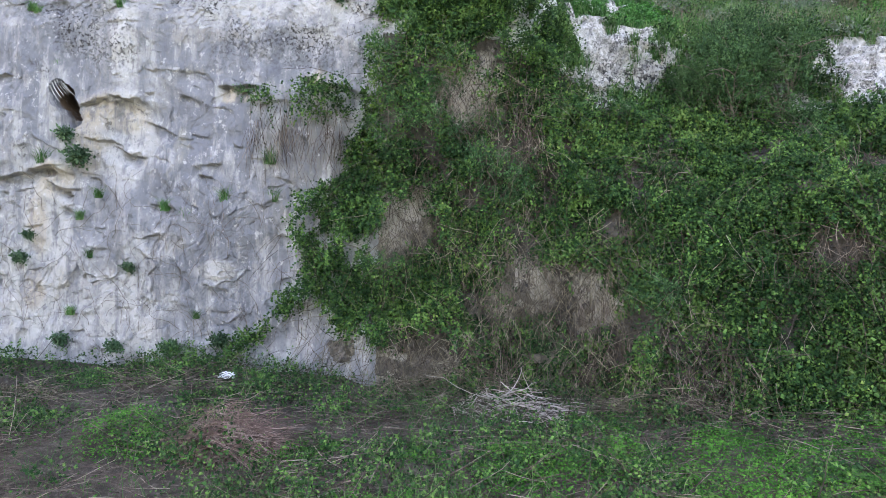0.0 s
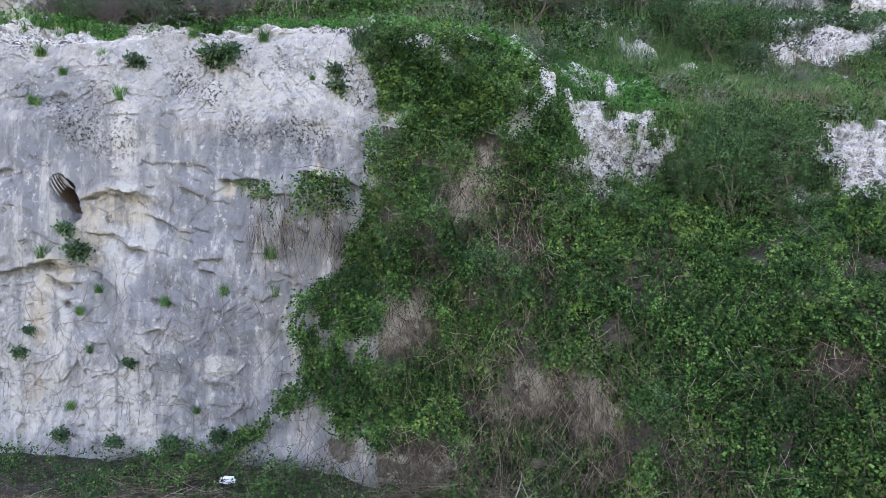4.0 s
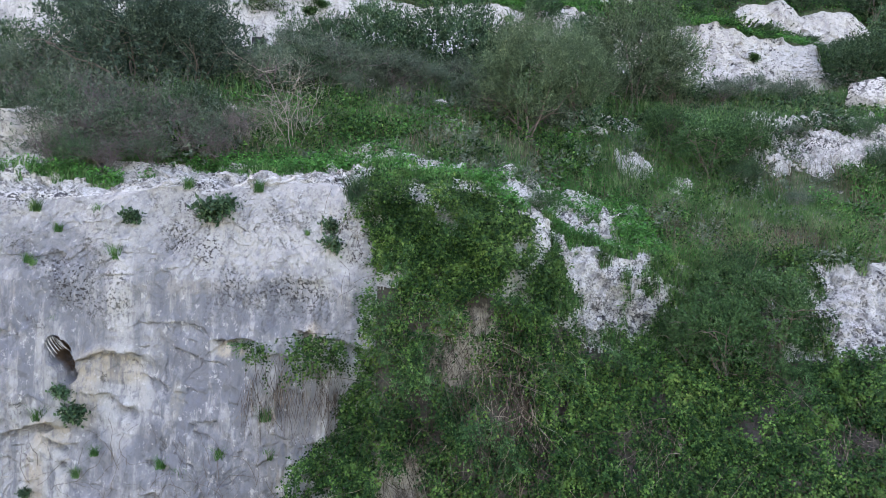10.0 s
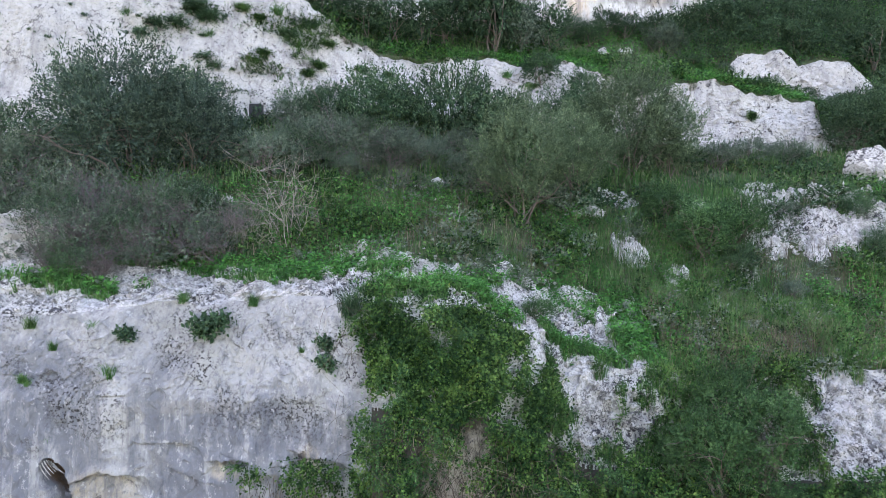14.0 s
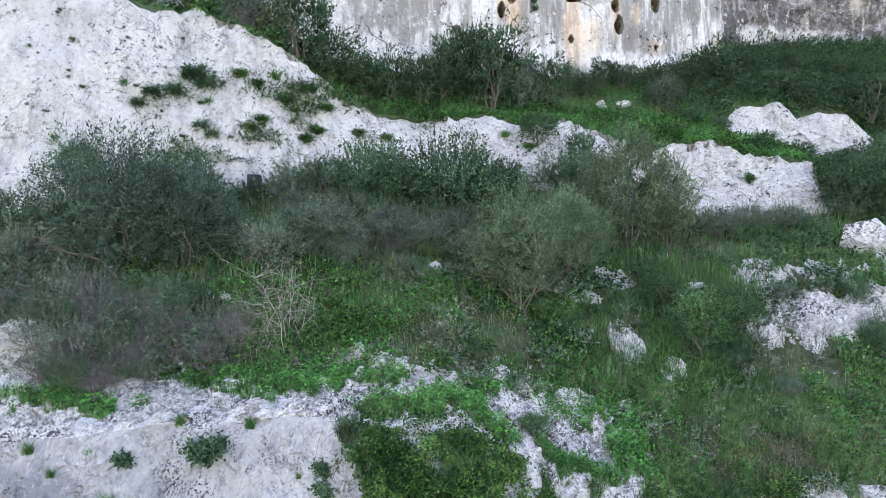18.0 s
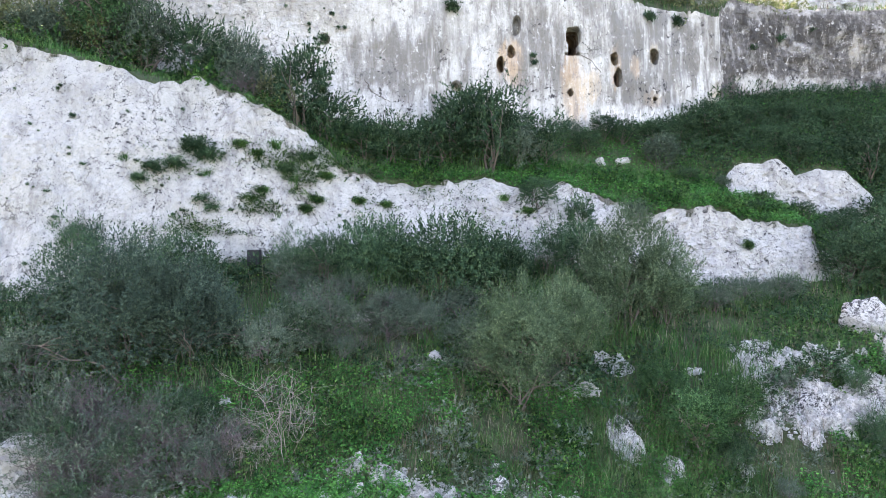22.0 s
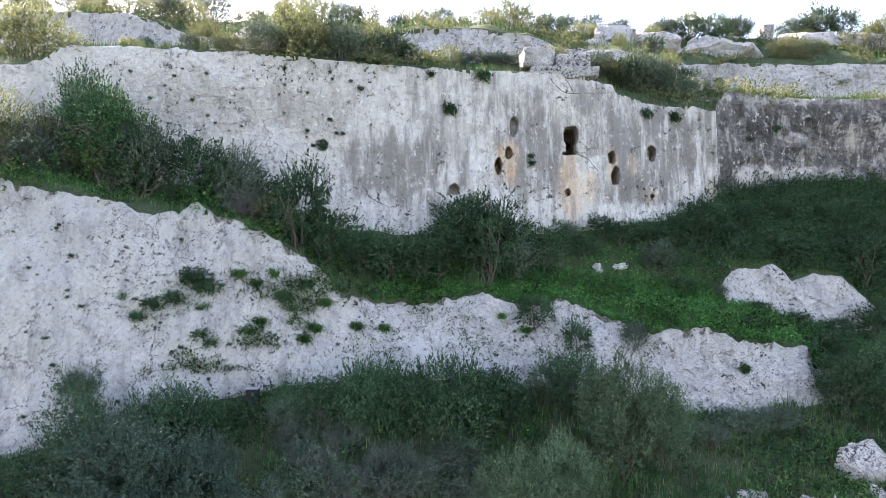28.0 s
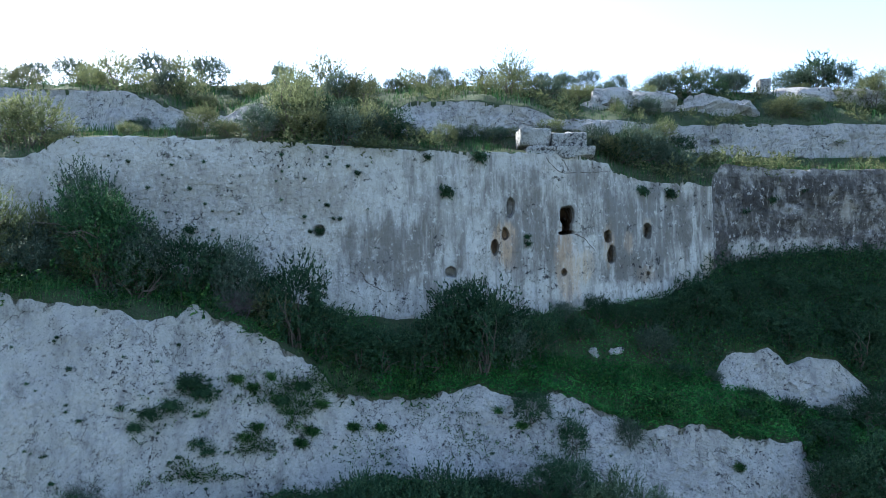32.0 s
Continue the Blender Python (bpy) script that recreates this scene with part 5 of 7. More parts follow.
# a brown curtain of dead stems under the spur
p, nr = scatter("cliff_left", 18000, rng, lambda p: (p[:, 0] > -3.1) * (p[:, 0] < -1.6) * (p[:, 2] > 3.3) * (p[:, 2] < 4.15) * (0.25 + 0.75 * step(soft_noise(p, 2.0, 22, 2), -0.2, 0.3)))
p = p + np.array([0, -1, 0]) * rng.uniform(0.03, 0.2, (len(p), 1))
tangle.append(tubes(wander(p, rng.normal(0, 0.2, p.shape) + np.array([0, -0.25, -1.0]), rng.uniform(0.2, 0.75, len(p)), 5, rng, 0.12), rng.uniform(0.0025, 0.005, len(p)), 3, 0.5))
# long stems hanging straight down the mound
p, nr = scatter("cliff_right", 2500, rng, lambda p: step(-np.abs(p[:, 0] - 1.25), -0.5, -0.1) * (p[:, 2] > 3.0) * (p[:, 2] < 5.0))
p = p + np.array([0, -1, 0]) * rng.uniform(0.15, 0.5, (len(p), 1))
tangle.append(tubes(wander(p, rng.normal(0, 0.12, p.shape) + np.array([0, 0, -1.0]), rng.uniform(0.5, 1.5, len(p)), 6, rng, 0.07), rng.uniform(0.0025, 0.005, len(p)), 3, 0.5))
on_vines("dry_straw", pale, STRAW, "pale dry hanging stems")
on_vines("dead_tangle", tangle, DEADSTEM, "tangle of dry brown stems")


# blocks of bedrock that show between the vines at the foot
for i, (x, z, sx, sy, sz, label) in enumerate([(0.95, 1.05, 0.3, 0.16, 0.32, "tan broken rock face between dry vines"), (2.05, 0.8, 0.17, 0.12, 0.36, "upright grey slab of rock among dry stems"), (1.35, 0.12, 0.3, 0.2, 0.1, "flat pale stone under dry stems"),
                                               (-0.65, -0.08, 0.42, 0.18, 0.2, "brown rounded rock at the cliff foot"), (-1.5, 0.1, 0.24, 0.16, 0.24, "brown rounded rock at the cliff foot"), (1.75, -0.05, 0.24, 0.15, 0.2, "dark earthy rock at the cliff foot")]):
    rock("rock_outcrop", (x, face_at(x, z) + 0.03, z), (sx, sy, sz), 60 + i, ROCK_STAINED, label, "rock", 4, turn=(i * 31) % 30 - 15)

# thin creepers on the bare rock
rng = np.random.default_rng(15)
paths = []
g = SHEETS["cliff_left"]
for _ in range(120):
    x, z = rng.uniform(-7.2, -2.4), rng.uniform(-0.2, 2.4)
    a, pts = rng.uniform(0.6, 2.5), []
    for _ in range(9):
        col = g[int(np.clip(np.searchsorted(g[:, 0, 0], x), 0, len(g) - 1))]
        pts.append((x, np.interp(z, col[:, 2], col[:, 1]) - 0.012, z))
        a += rng.normal(0, 0.35)
        x, z = x + 0.1 * math.cos(a), z + 0.1 * math.sin(a)
    paths.append(pts)
stuff("creeper_stems", [tubes(np.array(paths), rng.uniform(0.002, 0.005, len(paths)), 3, 0.5)], BARK, "thin dark creeper stems on the bare cliff", "stems")


# ---- the quarry floor ----
def patches(p, cut, seed, freq=0.7):
    return step(soft_noise(p * np.array([1, 1, 0]), freq, seed, 3), cut - 0.12, cut + 0.12)


# bright clover patches: x, y, half width, half depth
CLOVER_BEDS = [(-3.6, 6.9, 0.6, 0.45), (-1.55, 6.4, 0.75, 0.4), (-0.35, 6.6, 0.25, 0.25), (1.6, 6.2, 1.3, 0.7), (3.6, 6.0, 1.8, 0.85), (5.5, 6.2, 1.5, 0.9), (1.9, 7.6, 0.5, 0.5), (-5.6, 5.8, 0.6, 0.4), (0.1, 5.2, 1.2, 0.5), (3.0, 4.9, 2.2, 0.7), (-2.6, 5.2, 0.7, 0.4)]


def bed(p):
    r = np.full(len(p), 9.0)
    for x, y, rx, ry in CLOVER_BEDS:
        r = np.minimum(r, np.hypot((p[:, 0] - x) / rx, (p[:, 1] - y) / ry))
    return 1 - step(r + 0.45 * soft_noise(p * np.array([1, 1, 0]), 1.6, 63, 3), 0.75, 1.1)


def inside(p):
    return (np.abs(p[:, 0]) < 8) * (p[:, 1] > 4.6)


rng = np.random.default_rng(9)
p, nr = scatter("ground", 300000, rng, lambda p: inside(p) * (0.05 + 0.95 * bed(p)))
p[:, 2] += rng.uniform(0.02, 0.14, len(p)) * (0.5 + 0.8 * patches(p, 0.0, 8, 1.8))
v, f = kites(p, unit(rng.normal(0, 1, p.shape) * np.array([1, 1, 0.25])), unit(rng.normal(0, 0.35, p.shape) + np.array([0, -0.45, 1])), 0.027 * rng.uniform(0.6, 1.3, len(p)), 0.9)
stuff("ground_clover", [(v, f)], FLOOR_CLOVER, "bright green clover patches on the quarry floor", "groundcover")


def creeping(p):
    foot = np.interp(p[:, 0], [-8, -2.6, -1.0, 2, 3, 4, 8], [10, 9.9, 9.3, 8.9, 8.0, 7.5, 7.3])
    hem = step(p[:, 1] - foot, -1.5, -0.7) * np.where(p[:, 0] < -2.0, 1.0, 0.5)
    return inside(p) * np.maximum(hem * (0.2 + 0.8 * patches(p, -0.1, 31, 1.3)), 0.75 * patches(p, 0.12, 33, 1.1))


p, nr = scatter("ground", 44000, rng, creeping)
p[:, 2] += rng.uniform(0.0, 0.24, len(p)) * (0.5 + 0.8 * patches(p, 0.0, 35, 1.6))
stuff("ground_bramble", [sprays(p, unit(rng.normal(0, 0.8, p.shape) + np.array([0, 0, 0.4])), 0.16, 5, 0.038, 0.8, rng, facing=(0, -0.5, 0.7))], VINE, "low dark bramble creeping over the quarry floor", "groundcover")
p, nr = scatter("ground", 22000, rng, lambda p: inside(p) * (0.15 + 0.85 * patches(p, 0.15, 41, 0.6)) * np.where(p[:, 0] < 0.5, 1.0, 0.35))
stuff("ground_grass", [blades(p, np.full(len(p), 0.3), 0.007, np.full(len(p), 0.9), rng)], GRASS, "tufts of grass on the quarry floor", "grass")
p, nr = scatter("ground", 20000, rng, lambda p: inside(p) * (0.2 + 0.8 * patches(p, 0.0, 51, 0.8)) * (1 - 0.8 * bed(p)))
p[:, 2] += rng.uniform(0.01, 0.14, len(p))
head = unit(rng.normal(0, 1, p.shape) * np.array([1, 0.6, 0.16]))
stuff("dry_stalks", [tubes(wander(p, head, rng.uniform(0.2, 0.9, len(p)), 4, rng, 0.1), rng.uniform(0.002, 0.0055, len(p)), 3, 0.6)], DEADSTEM, "dry pale stalks lying on the quarry floor", "stems")


def straw_heap(name, place, reach, height, count, seed, label, material, thick=0.005, length=0.7):
    """A heap of dry stalks leaning together."""
    r = np.random.default_rng(seed)
    a, q = r.uniform(0, 2 * np.pi, count), np.sqrt(r.uniform(0, 1, count))
    p = np.stack([np.cos(a) * q * reach[0], np.sin(a) * q * reach[1], (1 - q) * height * r.uniform(0.1, 1, count)], 1)
    head = unit(r.normal(0, 1, (count, 3)) * np.array([1, 0.7, 0.35]) + np.array([0.7, -0.2, -0.25]))
    v, f = tubes(wander(p, head, r.uniform(0.4, 1.2, count) * length, 5, r, 0.14, 0.06), r.uniform(0.5, 1.3, count) * thick, 3, 0.5)
    ob = new(name, fast_mesh(name, v, f, material))
    ob.location = place
    return tagged(ob, label, "brushwood", kind="stuff")


straw_heap("straw_heap", (-2.35, 6.7, drop(-2.35, 6.7)[2] + 0.03), (0.55, 0.4), 0.62, 1700, 4, "heap of reddish dry grass stalks on the quarry floor", RUSTY, 0.0035, 0.5)
straw_heap("branch_pile", (0.75, 8.2, drop(0.75, 8.2)[2] + 0.05), (0.8, 0.35), 0.4, 150, 6, "pile of bare grey branches below the cliff", DEADWOOD, 0.007, 0.9)
straw_heap("branch_pile", (0.1, 8.8, drop(0.1, 8.8)[2] + 0.1), (1.1, 0.4), 0.6, 520, 16, "tangle of dry brown branches at the cliff foot", STRAW, 0.005, 0.7)
straw_heap("branch_pile", (3.0, 7.9, drop(3.0, 7.6)[2] + 0.1), (1.2, 0.4), 0.4, 420, 26, "tangle of dry grey branches under the vines", STRAW, 0.0045, 0.7)
straw_heap("straw_heap", (-6.0, 8.3, drop(-6.0, 8.3)[2] + 0.02), (1.0, 0.5), 0.2, 420, 36, "flattened dry stalks on the quarry floor", STRAW)


def crumpled_bag(place, size, seed):
    bm = bmesh.new()
    bmesh.ops.create_icosphere(bm, subdivisions=3, radius=1.0)
    for q in bm.verts:
        n = noise.noise(q.co * 2.3 + Vector((seed, 0, 0))) * 0.5 + abs(noise.noise(q.co * 5.0)) * 0.4
        q.co = Vector((q.co.x * size * (1 + n), q.co.y * size * 0.7 * (1 + n), max(q.co.z, -0.3) * size * 0.55 * (1 + n)))
    me = bpy.data.meshes.new("plastic_bag")
    bm.to_mesh(me)
    bm.free()
    m, nt, b = shader("white_plastic", 0.4)
    nt.links.new(blend(nt, noise_tex(nt, 9.0), (0.52, 0.53, 0.55), (0.6, 0.61, 0.63)), b.inputs["Base Color"])
    me.materials.append(m)
    ob = new("plastic_bag", me)
    ob.location = place
    return tagged(ob, "crumpled white plastic bag on the quarry floor", "litter")


crumpled_bag((-3.1, 9.0, drop(-3.1, 9.0)[2] + 0.12), 0.1, 3)

# ---- grass and low growth on the terraces ----
# green pockets between the bare rocks of the cliff edge: x, y, half width, half depth
POCKETS = [(-6.2, 11.35, 1.2, 0.14), (-8.6, 11.3, 1.2, 0.2), (-2.4, 12.1, 1.1, 0.35), (-3.6, 11.75, 0.35, 0.14), (-1.0, 12.1, 0.8, 0.22), (-4.6, 12.2, 1.4, 0.2), (-7.0, 12.0, 0.5, 0.25), (0.35, 11.75, 0.75, 0.3),
           (1.1, 12.3, 0.6, 0.2), (-0.6, 11.3, 0.9, 0.25), (1.0, 11.2, 0.8, 0.2), (2.1, 12.5, 0.5, 0.2), (3.7, 12.2, 0.7, 0.8), (2.2, 11.35, 0.35, 0.2), (-3.0, 11.4, 0.25, 0.1), (3.1, 11.4, 0.5, 0.16)]


def band_green(p):
    open_rock = np.maximum(step(np.clip((p[:, 2] - 4.0) * 0.9, 0.15, 1.15) - np.abs(p[:, 0] - 3.25), -0.25, 0.15), step(p[:, 0], 5.9, 6.5))
    return step(soft_noise(p, 1.1, 68, 4) + 0.45 * (1 - open_rock) - 0.35 * open_rock + 0.2 * step(p[:, 1], 10.9, 11.2), 0.1, 0.3)


def edge_green(p):
    r = np.full(len(p), 9.0)
    for x, y, rx, ry in POCKETS:
        r = np.minimum(r, np.sqrt(((p[:, 0] - x) / rx) ** 2 + ((p[:, 1] - y) / ry) ** 2))
    return np.maximum(1 - step(r + 0.5 * soft_noise(p, 2.2, 66, 4), 0.75, 1.15), 0.8 * step(p[:, 1] - 0.25 * soft_noise(p, 1.6, 67, 3), 12.25, 12.5))


rng = np.random.default_rng(21)
for sheet, n, h, w, name, label in (
    ("terrace_edge", 60000, 0.17, 0.014, "edge_grass", "short grass along the cliff edge"),
    ("rock_band", 30000, 0.2, 0.012, "band_grass", "grass between the rocks of the low band"),
    ("terrace_edge_right", 44000, 0.26, 0.009, "edge_grass", "long grass above the low rock band"),
    ("terrace_front", 80000, 0.3, 0.012, "terrace_grass", "long green and dry grass on the terrace"),
    ("terrace_back", 45000, 0.36, 0.024, "terrace_grass", "long dull grass below the white ledge"),
    ("bench_front", 12000, 0.3, 0.02, "bench_grass", "grass on the narrow bench"),
    ("bench_slope", 9000, 0.3, 0.022, "bench_grass", "grass on the bench slope"),
    ("bench_back", 12000, 0.35, 0.022, "bench_grass", "dark grass at the foot of the high wall"),
    ("upper_terrace", 14000, 0.3, 0.024, "wall_top_grass", "sunlit grass on top of the high wall"),
    ("upper_slope", 9000, 0.3, 0.026, "upper_grass", "sunlit grass below the upper ledges"),
    ("plateau_front", 16000, 0.4, 0.03, "plateau_grass", "dry grass on the plateau"),
):
    def keep(p, sheet=sheet):
        m = 0.3 + 0.7 * patches(p, -0.05, 61, 0.8)
        if sheet == "terrace_edge":
            m = edge_green(p)
        if sheet == "rock_band":
            m = band_green(p)
        return m * (np.abs(p[:, 0]) < 0.85 * p[:, 1])
    p, nr = scatter(sheet, n, rng, keep)
    tall = h * (0.6 + 0.8 * patches(p, 0.1, 71, 0.9))
    stuff(name, [blades(p, tall, w, np.full(len(p), 0.45), rng)], GRASS, label, "grass")
for sheet, n, size, mat, name, label in (
    ("terrace_edge", 70000, 0.055, CLOVER, "edge_herbs", "low green herbs along the cliff edge"),
    ("terrace_edge_right", 42000, 0.065, CLOVER, "slope_herbs", "lush green herbs above the low rock band"),
    ("rock_band", 42000, 0.055, VINE, "band_herbs", "green growth between the rocks of the low band"),
    ("bench_back", 40000, 0.085, CLOVER, "bench_herbs", "green herbs at the foot of the high wall"),
    ("terrace_front", 120000, 0.065, CLOVER, "terrace_herbs", "low leafy herbs on the terrace"),
    ("terrace_back", 40000, 0.1, VINE, "terrace_bramble", "low bramble below the white ledge"),
    ("bench_front", 52000, 0.085, CLOVER, "bench_herbs", "green herbs on the bench"),
    ("bench_slope", 40000, 0.085, CLOVER, "bench_herbs", "green herbs on the bench slope"),
):
    def keep(p, sheet=sheet):
        m = patches(p, -0.12, 81, 0.7) * (np.abs(p[:, 0]) < 0.85 * p[:, 1])
        if sheet == "rock_band":
            return band_green(p)
        if sheet.startswith("bench"):
            m = np.maximum(m, 0.85 * step(p[:, 0], 4.5, 5.5)) * (0.1 + 0.9 * step(p[:, 0], -5.0, -3.0))
        return edge_green(p) if sheet == "terrace_edge" else m
    p, nr = scatter(sheet, n, rng, keep)
    p[:, 2] += rng.uniform(0.02, 0.25, len(p))
    v, f = kites(p, unit(rng.normal(0, 1, p.shape) * np.array([1, 1, 0.4])), unit(rng.normal(0, 0.45, p.shape) + np.array([0, -0.4, 1])), size * rng.uniform(0.6, 1.3, len(p)), 0.7)
    stuff(name, [(v, f)], mat, label, "groundcover")
for sheet, n, h, w, name, label in (("terrace_front", 22000, 0.4, 0.011, "dry_grass", "pale dry grass stems on the terrace"), ("terrace_edge_right", 15000, 0.4, 0.007, "dry_grass", "pale dry grass above the low rock band"),
                                    ("terrace_back", 9000, 0.4, 0.014, "dry_grass", "dry brown stems below the white ledge"), ("upper_terrace", 7000, 0.35, 0.018, "dry_grass", "sunlit dry grass on the wall top"),
                                    ("rock_band", 5000, 0.25, 0.009, "dry_grass", "dry grass hanging over the low rock band")):
    p, nr = scatter(sheet, n, rng, lambda p, sheet=sheet: (np.abs(p[:, 0]) < 0.85 * p[:, 1]) * (0.3 + 0.7 * patches(p, 0.12, 95, 1.6)) * (band_green(p) if sheet == "rock_band" else 1.0))
    stuff(name, [blades(p, np.full(len(p), h), w, np.full(len(p), 0.5), rng)], STRAW, label, "grass")
# knee-high clumps of leafy growth
for sheet, n, size, mat, name, label in (
    ("terrace_edge_right", 110, 0.055, VINE, "leafy_clump", "knee-high leafy clump above the low rock band"),
    ("terrace_edge_right", 60, 0.06, GREYLEAF, "grey_clump", "low grey-green clump above the low rock band"),
    ("terrace_front", 170, 0.075, VINE, "leafy_clump", "knee-high leafy clump on the terrace"),
    ("terrace_front", 150, 0.07, GREYLEAF, "grey_clump", "low grey-green clump on the terrace"),
    ("terrace_back", 260, 0.09, DARKLEAF, "dark_clump", "low dark clump below the white ledge"),
    ("bench_front", 70, 0.1, VINE, "leafy_clump", "leafy clump along the bench"),
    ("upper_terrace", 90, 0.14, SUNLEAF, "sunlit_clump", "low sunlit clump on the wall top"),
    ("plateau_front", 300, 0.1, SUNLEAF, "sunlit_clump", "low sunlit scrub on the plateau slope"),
):
    c, nr = scatter(sheet, n, rng, lambda p: (np.abs(p[:, 0]) < 0.8 * p[:, 1]) * 1.0)
    kinds = []
    for _ in range(4):
        d = unit(rng.normal(0, 1, (60, 3)) * np.array([1, 1, 0.6]) + np.array([0, 0, 0.35]))
        v, f = sprays(d * size * 4 * rng.uniform(0.3, 1, (60, 1)), d, size * 2.5, 7, size * 0.8, 0.5, rng, far=sheet != "terrace_edge_right", facing=d * 0.6 + np.array([0, -0.2, 0.5]))
        kinds.append(fast_mesh("crown", v, f, mat))
    for q in c:
        ob = new(name)
        part("crown", kinds[rng.integers(0, 4)], ob)
        k = rng.uniform(0.6, 1.6)
        ob.matrix_world = pose(*q, 0, 0, rng.uniform(0, 360)) @ Matrix.Diagonal((k, k, k * rng.uniform(0.7, 1.1), 1))
        tagged(ob, label, "low shrub", name.replace("_", " ") + " clumps")

p, nr = scatter("ledge_face", 120000, rng, lambda p: (p[:, 0] > -9) * (p[:, 0] < 8) * (p[:, 2] > 12.3) * (p[:, 2] < 15.6) * (0.10 + 0.75 * step(-np.abs(p[:, 0] + 4.6 - 1.2 * (p[:, 2] - 14)), -2.6, -0.8)) * step(soft_noise(p, (0.9, 1.3, 1.9), 45, 4), 0.12, 0.4))
p = p + np.array([0, -0.08, 0.03]) * rng.uniform(0, 1.5, (len(p), 1))
stuff("ledge_herbs", [sprays(p, unit(rng.normal(0, 0.7, p.shape) + np.array([0, -0.4, 0.5])), 0.16, 5, 0.055, 0.55, rng)], VINE, "small green plants scattered over the white ledge", "groundcover")
# deep bramble over the right-hand bench, and mounds below the ledge
p, nr = scatter("bench_back", 15000, rng, lambda p: step(p[:, 0], 8.0, 12.0) * (p[:, 0] < 25))
p[:, 2] += rng.uniform(0.05, 0.9, len(p)) * (0.5 + 0.5 * patches(p, 0, 91, 0.6))
stuff("bench_bramble", [sprays(p, unit(rng.normal(0, 0.7, p.shape) + np.array([0, -0.3, 0.4])), 0.34, 11, 0.08, 0.55, rng, far=True)], DARKLEAF, "thick dark bramble below the blackened wall", "bramble")

# ---- shrubs: one of each kind, then copies ----
olive = shrub("olive_tree", "grey-green wild olive on the terrace", "tree", 2.2, 2.5, OLIVE, 101, 2100, 0.078, 0.3, 12, lift=0.02, ragged=0.4, upright=0.6, twig=0.34, girth=0.01)
olive_b = shrub("olive_tree", "bushy grey-green wild olive", "tree", 2.4, 2.1, OLIVE_DARK, 102, 1700, 0.07, 0.4, 12, lift=0.0, ragged=0.45, upright=0.45, twig=0.34, girth=0.01)
dark = shrub("evergreen_shrub", "dense dark green evergreen shrub", "shrub", 2.0, 1.8, DARKLEAF, 103, 1200, 0.068, 0.5, 8, lift=0.0, ragged=0.45, upright=0.3)
dark_b = shrub("evergreen_shrub", "ragged dark green evergreen shrub", "shrub", 2.0, 2.0, DARKLEAF, 104, 1200, 0.068, 0.48, 8, lift=0.0, ragged=0.55, upright=0.45)
mound = shrub("bramble_mound", "rounded mound of dark green bramble", "bramble", 2.6, 1.1, DARKLEAF, 105, 1400, 0.06, 0.6, 10, lift=0.0, ragged=0.55, upright=0.2, woody=False)
grey = shrub("grey_shrub", "greyish leafy shrub with thin twigs", "shrub", 1.8, 1.4, SAGE, 106, 750, 0.06, 0.38, 10, bark=TWIG, far=True, lift=0.0, ragged=0.5, bare=110)
twiggy = shrub("dry_shrub", "half-dry grey-brown twiggy shrub", "shrub", 1.8, 1.0, SAGE, 107, 200, 0.055, 0.36, 8, bark=TWIG, far=True, lift=0.0, ragged=0.5, bare=480, stems=10)
far_dark = shrub("evergreen_shrub", "dense dark evergreen shrub below the wall", "shrub", 2.0, 1.8, DARKLEAF, 113, 800, 0.08, 0.5, 8, lift=0.0, ragged=0.55, upright=0.2, twig=0.22, stems=5, forks=2, far=True)
far_dark_b = shrub("evergreen_shrub", "ragged grey-green evergreen shrub below the wall", "shrub", 2.0, 2.0, DARKLEAF, 114, 800, 0.078, 0.5, 8, lift=0.0, ragged=0.65, upright=0.25, twig=0.24, stems=5, forks=2, far=True)
far_grey = shrub("grey_shrub", "greyish leafy shrub on the bench", "shrub", 1.8, 1.5, SAGE, 116, 780, 0.078, 0.42, 8, lift=0.0, ragged=0.6, upright=0.35, stems=5, forks=2, far=True)
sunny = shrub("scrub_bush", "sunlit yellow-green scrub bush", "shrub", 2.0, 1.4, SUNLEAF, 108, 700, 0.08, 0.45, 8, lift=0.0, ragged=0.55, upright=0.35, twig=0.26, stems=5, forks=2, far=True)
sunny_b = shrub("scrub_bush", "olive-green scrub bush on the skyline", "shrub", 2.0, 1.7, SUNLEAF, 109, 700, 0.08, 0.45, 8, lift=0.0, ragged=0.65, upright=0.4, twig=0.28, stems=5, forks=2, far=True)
fine = shrub("leafy_shrub", "fine-leaved blue-green shrub above the vines", "shrub", 2.0, 1.9, THORN, 117, 1500, 0.062, 0.55, 8, twig=0.24, lift=0.0, ragged=0.5, upright=0.4, spread=1.1)
dead = shrub("dead_shrub", "bleached leafless shrub with crooked branches", "shrub", 2.2, 2.1, GREYLEAF, 110, 0, bark=DEADWOOD, bare=150, stems=6, girth=0.003, forks=7)

